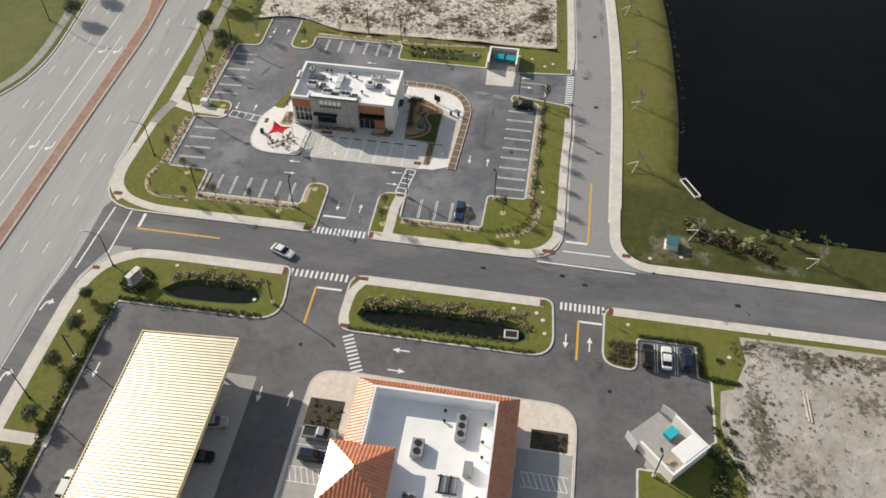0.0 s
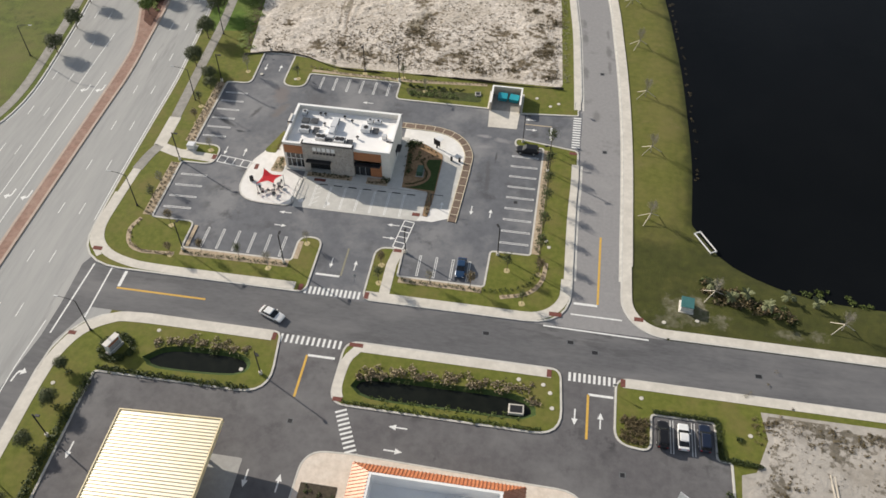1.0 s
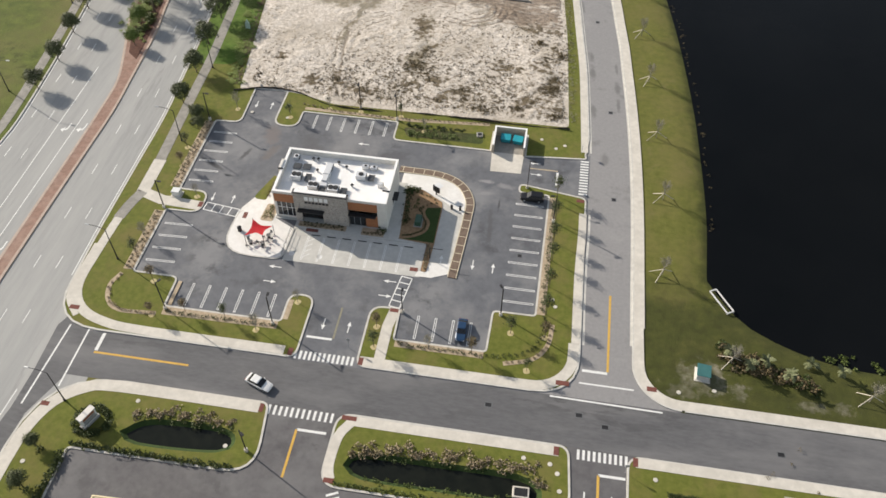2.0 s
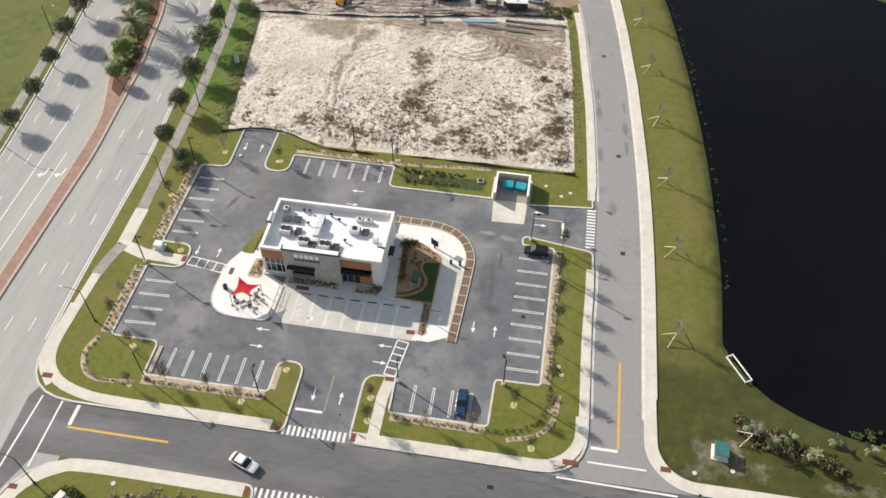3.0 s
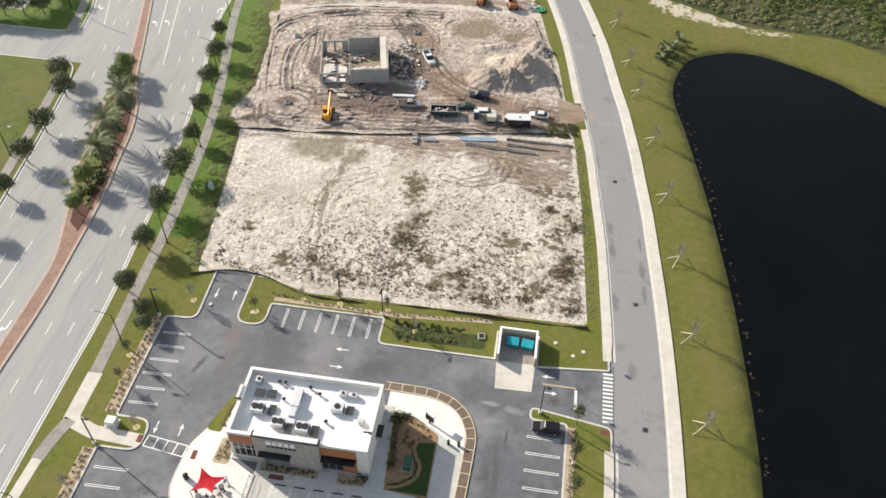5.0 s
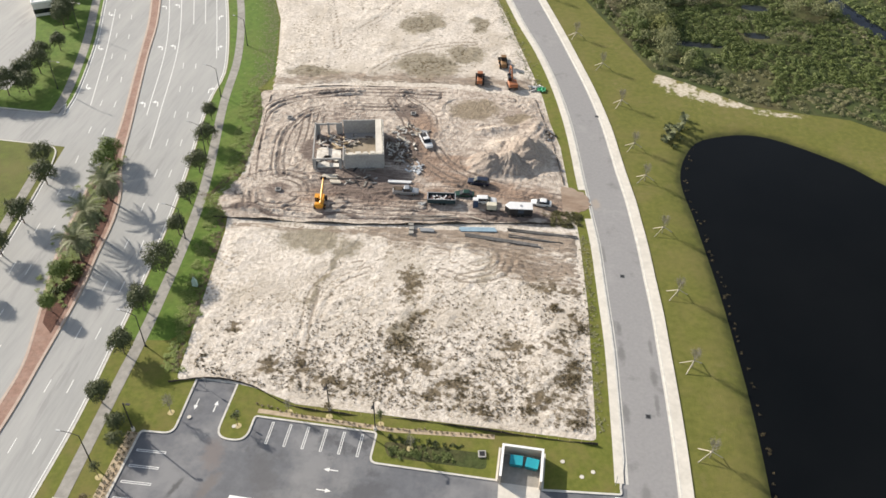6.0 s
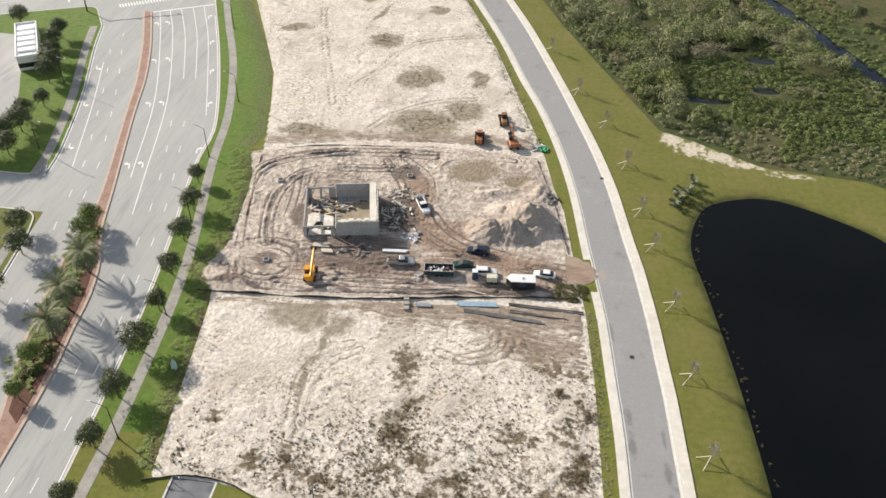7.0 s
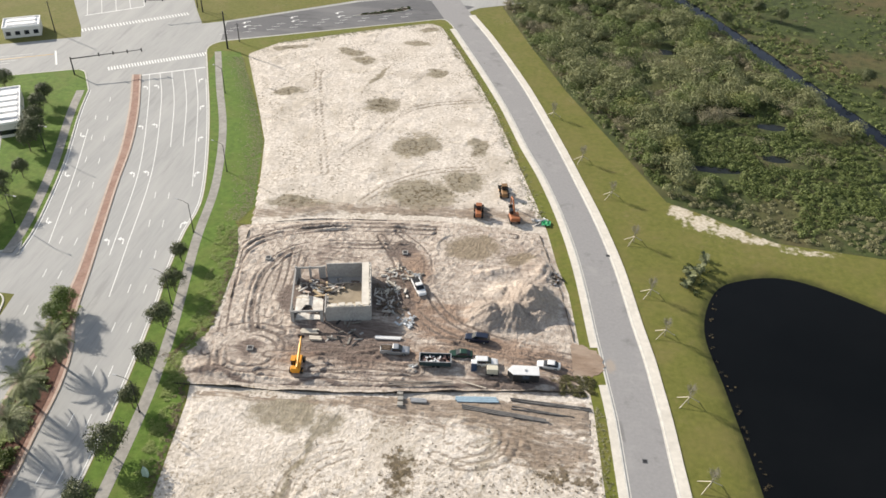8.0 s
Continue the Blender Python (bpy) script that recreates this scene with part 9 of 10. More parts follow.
for x, y, z in ((-34.8, 75.6, 0.022), (17.7, 74.6, 0.022), (12.8, 96.4, 0.02), (-6, 97.5, 0.014), (8.6, 97.9, 0.014), (13.2, 147.8, 0.022), (12, 175, 0.022), (8, 210, 0.022), (40, 96, 0.014), (-4, 130, 0.026), (-12, 154, 0.026), (-15.5, 138.8, 0.026), (2.2, 300 - 30, 0.022)):
    drain(x, y, z, *((0.7, 0.7) if z > 0.02 else (1.0, 0.7)))
for k, (x, y) in enumerate(((0.5, 89.0), (4.6, 88.6), (5.8, 87.2), (6.3, 84.4), (-62, 89), (-45.5, 83.6), (-75.2, 76.2), (2.8, 120.5), (3.4, 119.0), (-66.2, 162.0), (-58, 161.4), (20.6, 88.6), (37.6, 84.4), (30.4, 106), (24.6, 104.8), (0.8, 153 + 8), (-2.4, 163.4), (2.6, 162.2))):
    t = thing("valve_box", "small pale utility lid in the grass", "utility lid", "utility lids", at=pose(x, y, 0.132 if x < 23 or y < 95 else 0.0))
    bm = bmesh.new()
    rod(bm, (0, 0, 0), (0, 0, 0.06), 0.38, 0.36, 10)
    part("lid", bm, CONCRETE, t)
# pump cabinet and intake frame by the pond
pump = thing("pump_house", "small green-roofed pump cabinet on the bank", "pump house", at=pose(28.6, 108.8, -0.05, 0, 0, -6))
for nm, a0, m in (("slab", (0, 0, 0, 2.6, 2.8, 0.12), CONCRETE), ("cabinet", (0, 0, 0.12, 2.0, 2.2, 1.3), LIGHT_METAL), ("roof", (0, 0, 1.423, 2.3, 2.5, 0.12), material("teal_roof", (0.05, 0.16, 0.16), (0.04, 0.13, 0.13), 1.2, 0.6, local=True))):
    bm = bmesh.new()
    box(bm, *a0, bevel=0.03)
    part(nm, bm, m, pump)
frame_ = thing("intake_frame", "white rectangular pipe frame at the water's edge", "frame", at=pose(32.9, 125.3, -0.52, 0, 0, -59))
for k, a0 in enumerate(((0, 0.65, 5.4, 0.18), (0, -0.65, 5.4, 0.18), (2.7, 0, 0.18, 1.48), (-2.7, 0, 0.18, 1.48))):
    bm = bmesh.new()
    box(bm, a0[0], a0[1], 0.35, a0[2], a0[3], 0.2)
    part("rail", bm, P_WHITE, frame_)
for sx in (-2.7, 2.7):
    for sy in (-0.65, 0.65):
        bm = bmesh.new()
        rod(bm, (sx, sy, -0.6), (sx, sy, 0.36), 0.07)
        part("leg", bm, P_WHITE, frame_)
logs = thing("timber_stack", "two long pale timbers lying on the sand", "timber", at=pose(49.4, 76.6, 0.15, 0, 0, 92))
for k in (-0.35, 0.3):
    bm = bmesh.new()
    box(bm, 0.4 * k, k * 0.8, 0, 5.6, 0.2, 0.2, 3 * k)
    part("timber", bm, BLEACHED, logs)
hole = thing("pit", "dark round pit ring in the sand", "pit", at=pose(57, 83.4, 0.15))
bm = bmesh.new()
bmesh.ops.create_circle(bm, cap_ends=True, segments=16, radius=0.9, matrix=Matrix.Translation((0, 0, 0.02)))
part("floor", bm, SOIL_DARK, hole)


# ---- relief of the sand plots ----
def relief(name, x0, y0, x1, y1, step, outline, height, mat, base, label, fade=2.0, masks=()):
    """A sheet of uneven ground; masks are named fields between 0 and 1 that its material reads."""
    gx, gy = np.arange(x0, x1 + step, step), np.arange(y0, y1 + step, step)
    X, Y = np.meshgrid(gx, gy)
    xy = np.stack([X.ravel(), Y.ravel()], 1)
    d = edge_distance(xy, outline)
    k = np.clip(d / fade, 0, 1)
    z = base - 0.02 + k * (0.035 + np.maximum(height(xy), -0.01 + 0 * d)) - np.where(d < 0.05, 0.25, 0)
    w = len(gx)
    idx = np.arange((len(gy) - 1) * w).reshape(len(gy) - 1, w)[:, :-1].ravel()
    f = np.stack([idx, idx + 1, idx + 1 + w, idx + w], 1)
    f = f[(d[f] > 0.0).any(axis=1)]
    ob = raw_mesh(name, np.column_stack([xy, z]).tolist(), f.tolist(), mat)
    bent = xy + np.column_stack([2.6 * fractal(xy, 0.1, 61.0), 2.6 * fractal(xy, 0.1, 62.0)])
    for nm, fields in masks:
        m = np.max([np.clip(q(xy if nm == "wheel" else bent), 0, 1.25) for q in fields], axis=0)
        ob.data.attributes.new(nm, "FLOAT", "POINT").data.foreach_set("value", m.astype(np.float32))
    for p in ob.data.polygons:
        p.use_smooth = True
    return tagged(ob, label, "ground", kind="structure")


def blob(x, y, rx, ry, turn=0.0, soft=0.7, most=1.0):
    """A soft oval field, 1 in its middle."""
    def field(c):
        a, b = math.cos(radians(turn)), math.sin(radians(turn))
        u = ((c[:, 0] - x) * a + (c[:, 1] - y) * b) / rx
        v = (-(c[:, 0] - x) * b + (c[:, 1] - y) * a) / ry
        return most * np.clip((1.15 - np.sqrt(u * u + v * v)) / soft, 0, 1)
    return field


def wheel_lines(paths, half=0.3, most=0.85):
    """Pairs of soft wheel lines along paths."""
    def field(c):
        worn = np.clip(0.8 + 1.0 * fractal(c, 0.09, 40.0), 0.3, 1)
        return most * worn * np.max([np.exp(-((edge_distance(c, p, False) - 0.85) / half) ** 2) for p in paths], axis=0)
    return field


def strip(path, half, most=1.0):
    return lambda c: most * np.clip(1.15 - edge_distance(c, path, False) / half, 0, 1)


def fractal(xy, scale, seed):
    return np.array([noise.fractal(Vector((p[0] * scale, p[1] * scale, seed)), 0.9, 2.1, 4) for p in xy])


def rut(xy, path, depth=0.42, gauge=0.85, width=0.3):
    """Two wheel ruts with small berms along a path."""
    d = edge_distance(xy, path, False)
    e = np.abs(d - gauge)
    return -depth * np.exp(-(e / width) ** 2) + 0.5 * depth * np.exp(-((e - 2 * width) / width) ** 2)


def hump(xy, x, y, rx, ry, h, turn=0.0, sharp=0.95):
    c, s = math.cos(radians(turn)), math.sin(radians(turn))
    u = ((xy[:, 0] - x) * c + (xy[:, 1] - y) * s) / rx
    v = (-(xy[:, 0] - x) * s + (xy[:, 1] - y) * c) / ry
    return h * np.clip(1 - np.sqrt(u * u + v * v), 0, 1) ** (1 / sharp)


SITE_EDGE = [(-79.3, 215.2), (-60, 216.8), (-28, 221.4), (-3.8, 224.8), (-4.8, 236), (-8.2, 256.5), (-13.5, 275.4), (-40, 276.5), (-64, 273), (-86.6, 266), (-83, 256), (-79.2, 231), (-84, 220.4)]
WEST_LOOP = spline([(-40, 271.5), (-58, 270), (-74, 265.5), (-82, 257), (-80.4, 242), (-77.6, 230), (-74, 220.6)], 2)
INNER_LOOP = spline([(-44, 264.6), (-60, 262.6), (-70.4, 259), (-74.4, 250), (-73.2, 238), (-71, 231.4)], 2)
LOOPS = [WEST_LOOP, shifted(WEST_LOOP, -1.5), INNER_LOOP, shifted(INNER_LOOP, -1.2),
         spline([(-70 + 6.6 * math.cos(k * 0.7), 225 + 5.4 * math.sin(k * 0.7)) for k in range(10)], 1.5), spline([(-70 + 9.0 * math.cos(k * 0.5), 225.4 + 6.9 * math.sin(k * 0.5)) for k in range(2, 8)], 1.5),
         spline([(-72, 258), (-70.5, 248), (-69.6, 236)], 2), spline([(-68.6, 262), (-67.4, 248), (-67.0, 234)], 2), spline([(-3, 231.5), (-18, 233), (-32, 236.5), (-42, 246), (-46, 258), (-52, 268)], 2), spline([(-3, 233.5), (-16, 235.4), (-29, 239.5), (-37, 249), (-40, 262), (-48, 270.5)], 2), spline([(-6, 229), (-22, 233.8), (-36, 233.6), (-50, 229), (-58, 226)], 2),
         spline([(-56, 222), (-46, 224.6), (-36, 224.8)], 2), spline([(-66, 219.4), (-50, 221), (-34, 222.6), (-20, 224)], 2), spline([(-66, 224.6), (-54, 227), (-42, 229.6)], 2), spline([(-20, 273.5), (-40, 273.4), (-60, 271.4), (-80, 264.4)], 2)]


def site_height(xy):
    z = 0.3 * fractal(xy, 0.12, 1.0) + 0.22 * fractal(xy, 0.4, 5.0) + 0.13 * fractal(xy, 1.0, 6.0) - 0.22 * np.abs(fractal(xy, 0.5, 71.0))
    use = np.clip(0.6 + 1.3 * fractal(xy, 0.09, 40.0), 0.1, 1.2)
    for p in LOOPS:
        z = z + use * rut(xy, p)
    z = z + 0.22 * fractal(np.column_stack([xy[:, 0] * 0.35, xy[:, 1]]), 0.9, 21.0) * np.clip(1.2 - np.hypot((xy[:, 0] + 52) / 16, (xy[:, 1] - 229) / 7), 0, 1)
    z = z + 0.5 * np.exp(-((edge_distance(xy, spline([(-84, 219), (-60, 217.6), (-30, 221.6), (-8, 224.8)], 2), False) - 0.4) / 0.9) ** 2)
    z = z + 0.35 * np.exp(-(edge_distance(xy, spline([(-84, 265.6), (-64, 272.6), (-42, 275.6)], 2), False) / 0.9) ** 2)
    rough = fractal(xy, 0.3, 8.0)
    turned = np.arctan2(xy[:, 1] - 246.5, xy[:, 0] + 18.5)
    flute = np.sin(26 * turned + 5 * fractal(xy, 0.12, 77.0)) + 0.6 * np.sin(41 * turned + 4 * fractal(xy, 0.1, 78.0))
    for h in (hump(xy, -14.8, 249.5, 6.8, 8.4, 5.0, 20), hump(xy, -23.4, 243.4, 5.6, 5.6, 3.4), hump(xy, -18.4, 244.4, 6.4, 6.0, 3.8, 10), hump(xy, -20.5, 252, 5.5, 4.0, 1.3, 30), hump(xy, -13, 260.5, 4.5, 6, 1.3, 20), hump(xy, -24, 258.5, 7.5, 2.2, 0.9, 25), hump(xy, -46, 219.4, 4.4, 1.5, 0.8), hump(xy, -32, 222.4, 4.5, 1.2, 0.6, 6), hump(xy, -36.5, 268, 2.2, 7.5, 0.7, 10)):
        z = np.maximum(z, h * (1 + 0.24 * rough) + 0.16 * fractal(xy, 0.6, 3.0) * (h > 0.05) - 0.3 * np.abs(fractal(xy, 0.45, 73.0)) * np.clip(h, 0, 1) + 0.13 * flute * np.clip(h, 0, 1) * np.clip(4.6 - h, 0, 1))
    z = np.where(((xy[:, 0] + 29.8) / 8.0) ** 2 + ((xy[:, 1] - 267.4) / 5.2) ** 2 < 1, z * 0.15, z)
    return z + 0.05


relief("earthworks", -87, 214, -2, 278, 0.29, SITE_EDGE, site_height, SOIL, 0.17, "rutted and heaped sandy soil of the building site", masks=(
    ("brown", (strip(spline([(-2, 231.5), (-16, 232.6), (-32, 236.5), (-40, 246), (-42, 258)], 2), 5.5), strip([(-62, 225.5), (-30, 231)], 4.0, 0.8), blob(-33, 243, 7, 6, most=0.8))),
    ("dark", (blob(-40, 226, 38, 7.5, 6, 1.2, 0.55), blob(-51, 230.5, 16, 6.5, 8, most=0.95), blob(-54, 234, 13, 4, 8), blob(-45, 247, 7, 9), blob(-57.5, 243.5, 11, 10, 12, 0.3), blob(-45, 262.2, 4.4, 4), blob(-70.2, 225, 4.2, 3.6, most=0.8), blob(-16, 225, 12, 2.2, 5), blob(-62, 258, 9, 5, 20, most=0.5), blob(-52, 240, 27, 20, 10, 1.0, 0.36), blob(-24, 262, 14, 8, 0, 1.0, 0.36), strip(spline([(-82, 217.6), (-60, 217.2), (-30, 221.6), (-8, 224.8)], 2), 1.1, 0.9))),
    ("pile", (blob(-14.8, 249.5, 7.2, 8.6, 20), blob(-23.6, 243.2, 5.6, 6.0), blob(-17.2, 243.2, 6.0, 6.0))),
    ("washed", (blob(-29.8, 267.4, 9.0, 6.0), blob(-18, 264, 4.5, 3.0, 30))),
    ("wheel", (wheel_lines(LOOPS, 0.3, 1.15),))))
LOT_EDGE = [(-70.6, 170.6), (-60, 171.2), (-49, 168.6), (2.3, 169.2), (0.4, 200), (-1.9, 222.6), (-28, 219), (-58, 215.2), (-77.8, 213), (-75.8, 208)]
LOT_TRACKS = [spline([(-46, 204.5), (-50.5, 201.5), (-53.2, 195), (-52.4, 185), (-50.2, 174)], 2), spline([(-44, 203), (-49, 199), (-51, 192), (-50, 181), (-48.4, 171)], 2), spline([(-27, 210), (-22, 207), (-18, 211), (-21, 214.6), (-27, 213), (-27, 209)], 1.5), spline([(-2, 205), (-20, 212), (-40, 213)], 2), spline([(-2, 209.5), (-24, 216), (-45, 214.4)], 2), spline([(-1.5, 213), (-20, 218), (-36, 217)], 2), spline([(0, 203), (-6, 208), (-3, 213)], 1.5), spline([(-1, 211), (-8, 206.5), (-14, 208)], 1.5), spline([(-2, 207), (-12, 211.5), (-24, 213)], 2), spline([(-25, 204), (-20.5, 206), (-18, 210), (-20, 214)], 1.5), spline([(-29, 205), (-23, 203.5), (-16.5, 206.5), (-15, 212)], 1.5), spline([(-1, 215), (-14, 213.5), (-30, 215.6)], 2), spline([(-1, 201), (-10, 205), (-15, 213)], 2)] + [spline([(0.2 - 0.4 * k, 203.5 + 1.55 * k), (-9 - k, 206 + 1.7 * k), (-19 + 2 * (k % 3), 206.5 + 1.5 * k + (k % 2))], 2) for k in range(6)]


def lot_height(xy):
    z = 0.2 * fractal(xy, 0.09, 2.0) + 0.11 * fractal(xy, 0.45, 6.0) + 0.1 * fractal(xy, 1.1, 4.0)
    for p in LOT_TRACKS:
        z = z + rut(xy, p, 0.14)
    return z + 0.05


WEED_SPOTS = ((-5.2, 198.2, 2.0, 1.6), (-4.1, 191.2, 3.4, 1.8), (-2.0, 184.2, 2.4, 2.0), (-2.4, 180.4, 3.0, 2.4), (-6.4, 176.2, 3.0, 2.2), (-9.0, 172.4, 1.8, 1.8), (-0.6, 170.8, 1.8, 1.4), (0.1, 193.4, 1.4, 2.2), (-1.2, 203.6, 1.6, 2.6), (-2.2, 196, 1.6, 1.2), (-33.4, 184.6, 3.0, 5.6), (-32.0, 190, 2.6, 3.4), (-1.8, 181.5, 3.4, 5.0), (-4.6, 188.4, 3.4, 3.4), (-15.7, 171.0, 3.4, 2.2), (-36, 176.6, 5, 3), (-28.5, 180.5, 6, 3.4), (-1.2, 195.4, 2.6, 4), (-50.6, 176.5, 2.4, 5), (0.4, 172.6, 2.4, 2.4), (-22, 176, 7, 4), (-8, 175, 4, 3), (-34, 200, 4, 9), (-12, 186, 5, 4), (-26, 173, 7, 2.4), (-43, 173.4, 5, 3), (-6, 203, 5, 4), (-66, 183, 2.4, 3), (-57, 176, 3, 3))


def lot_weeds(c):
    """How weedy the sand plot is: patches, and a general growth to the south-east."""
    m = np.max([blob(x, y, rx, ry, 0, 1.0, 0.78)(c) for x, y, rx, ry in WEED_SPOTS], axis=0)
    grown = 0.34 * np.clip((204 - c[:, 1]) / 26, 0, 1) * np.clip((c[:, 0] + 62) / 26, 0.25, 1)
    return np.maximum(m, grown)


relief("sand_surface", -78, 168, 3, 223, 0.45, LOT_EDGE, lot_height, SAND, 0.152, "uneven pale sand with wheel ruts and weedy patches", masks=(
    ("weedy", (lot_weeds,)),
    ("wheel", (wheel_lines(LOT_TRACKS, 0.28, 0.95),)),
    ("washed", (blob(-57, 210.6, 7, 4.8, 0, 0.7, 1.25), blob(-50, 208, 3.4, 5, -20, 0.8, 0.95), blob(-33.4, 186.5, 3.4, 6.4, 0, 0.8, 1.1), blob(-1.5, 183, 3.2, 6.4, 0, 0.9, 0.75), strip(spline([(-49.4, 207.5), (-52.4, 200), (-53.2, 190)], 2), 1.1, 1.2), strip([(-33.4, 194), (-33, 207)], 1.8, 0.5), strip([(-21, 196), (-19.5, 212)], 1.5, 0.45))),
    ("brown", (strip([(2, 207.5), (-20, 214.0), (-46, 215)], 4.6, 0.85), strip([(2, 219), (-40, 217)], 6.0, 1.0), blob(-9, 210, 15, 6.5, -12, 0.8, 0.85), strip([(-46, 214.6), (-78, 212)], 1.6, 0.8)))))
FAR_EDGE = [(-85, 268.5), (-64, 275), (-40, 278.6), (-13.4, 278.5), (-16.9, 291), (-25.7, 318), (-31.7, 337), (-39.8, 358), (-48.7, 380.5), (-58, 401), (-62.5, 403.8), (-78, 395.8), (-94, 386.3), (-111.5, 375.4), (-118.4, 364.6), (-103.4, 331), (-93.8, 308)]
FAR_TRACKS = [spline([(-93.4, 366), (-91, 352), (-87.8, 340.5), (-82.3, 322.4), (-76.7, 306), (-73, 294)], 3), spline([(-71, 299), (-68.2, 307.5), (-64, 315.3), (-59.8, 330.3), (-51.1, 338.8), (-36.5, 344.3)], 3), spline([(-60, 282), (-54, 292), (-44, 300), (-34, 303)], 3)]


def far_height(xy):
    z = 0.24 * fractal(xy, 0.08, 12.0) + 0.16 * fractal(xy, 0.4, 16.0) + 0.1 * fractal(xy, 0.8, 17.0)
    for p in FAR_TRACKS:
        z = z + rut(xy, p, 0.15)
    return z + 0.05


FAR_WEEDS = ((-106.8, 374.2, 7.0, 2.2, 25), (-85.5, 374, 6.0, 3.4, -30), (-78.4, 367.8, 4.2, 3.0, 0), (-63.8, 385, 5.0, 2.6, 20), (-97, 339.3, 6.2, 3.0, 20), (-66, 336.3, 5.6, 6.0, 20), (-51.6, 313.2, 8.0, 6.2, 40), (-45.7, 288.2, 11, 7.6, 0), (-75.4, 279, 7.5, 3.2, 0), (-36, 297, 6, 5, 0), (-71.6, 356, 1.2, 8.5, -15), (-44.5, 374, 2.6, 9, 22), (-61, 399, 6, 2.4, 30), (-34, 315, 3, 5, 20), (-53, 362, 4, 3, 0))
relief("sand_surface", -120, 267, -16, 405, 0.7, FAR_EDGE, far_height, SAND, 0.152, "uneven pale sand beyond the building site", masks=(
    ("weedy", tuple(blob(*w, 1.0, 0.36) for w in FAR_WEEDS)),
    ("washed", tuple(blob(*w, 0.5, 1.25) for w in FAR_WEEDS)),
    ("wheel", (wheel_lines(FAR_TRACKS, 0.4, 1.0),)),
    ("brown", (strip([(-88, 271), (-64, 277), (-40, 281), (-18, 281)], 4.5, 0.8),))))


random.seed(8)
ragged_edge = [(x + random.uniform(-0.35, 0.35), y + random.uniform(-0.35, 0.35)) for x, y in spline([(-7.5, 228.4), (-4.4, 229.2), (-1.4, 229.2), (0.1, 230.0), (0.9, 232.0), (0.4, 235.0), (-0.6, 236.4), (-2.4, 237.4), (-4.4, 238.2), (-6.0, 237.6), (-7.5, 236.6)], 0.6)]
entry = plate("site_entrance", ragged_edge, 0.188, TRACK_SOIL, z0=0.0)
tagged(entry, "brown soil driven across the verge at the site entrance", "ground", kind="structure")


GREY_EDGE = [(39.8, 88.8), (118, 88.8), (118, 8), (37.4, 8), (39.0, 61), (36.6, 66.8), (35.8, 71.3), (36.2, 77), (38.4, 78), (40.7, 84)]
relief("sand_surface", 34, 6, 120, 90, 0.8, GREY_EDGE, lambda xy: 0.2 * fractal(xy, 0.1, 52.0) + 0.09 * fractal(xy, 0.5, 56.0) + 0.05, SAND_GREY, 0.152, "uneven grey sand with dry weeds", masks=(
    ("weedy", (blob(42, 72, 4, 14, 0, 1.0, 0.75), strip([(40, 88), (110, 88)], 4.5, 0.75), blob(48, 60, 9, 10, 0, 1.0, 0.5), blob(60, 78, 9, 6, 0, 1.0, 0.5), blob(50, 84, 4, 3, 0, 1.0, 0.8), lambda c: 0.14 + 0 * c[:, 0])),))


# ---- silt fence ----
def silt_fence(path, label, h=0.7):
    t = thing("silt_fence", label, "silt fence", "silt fences")
    cloth = material("silt_cloth", (0.04, 0.037, 0.034), (0.105, 0.09, 0.075), 0.5, 0.95, spec=0.05) if "silt_cloth" not in bpy.data.materials else bpy.data.materials["silt_cloth"]
    fine = [tuple(Vector(p).lerp(Vector(q), k / 3)) for p, q in zip(path, path[1:]) for k in range(3)] + [tuple(path[-1])]
    v, f = band_data([(x + 0.12 * noise.noise(Vector((x * 0.9, y, 1.0))), y + 0.14 * noise.noise(Vector((x * 0.9, y, 4.0)))) for x, y in fine], -0.03, 0.03, 0.05, h)
    v = [(x, y, z * (0.6 + 0.7 * noise.noise(Vector((x * 0.23, y * 0.23, 7.0)))) if z > 0.1 else z) for x, y, z in v]
    raw_mesh("cloth", v, f, cloth, t)
    random.seed(2)
    for p in along(path, 2.6, np.random.default_rng(1), 0.0):
        bm = bmesh.new()
        rod(bm, (p[0], p[1], 0), (p[0], p[1], h + 0.15), 0.03, seg=4)
        part("stake", bm, TIMBER, t)


silt_fence(spline([(-72.6, 168.6), (-66, 170.6), (-58, 170.2), (-50, 167.2), (-40, 166.9), (-28, 167.6), (-12, 167.4), (3.4, 167.6)], 2), "low black silt fence below the sand plot", 0.75)
silt_fence(spline([(-81, 213.8), (-70, 214.8), (-57, 215.8), (-42, 217.8), (-28, 220.6), (-14, 223.0), (-3, 224.4)], 2), "low black silt fence south of the building site", 0.95)
silt_fence(spline([(-88.6, 267.2), (-84.4, 266.2), (-83.0, 258), (-79.4, 240)], 2), "low black silt fence on the site's west edge", 0.5)
silt_fence(spline([(-87.6, 266.4), (-70, 272.2), (-52, 274.9)], 2), "low black silt fence north of the building site", 0.4)


silt_fence(spline([(-14.2, 275.0), (-11.4, 265.0), (-8.8, 256.0), (-6.6, 246.0), (-5.2, 238.6)], 2), "low dark silt fence on the site's east edge", 0.6)


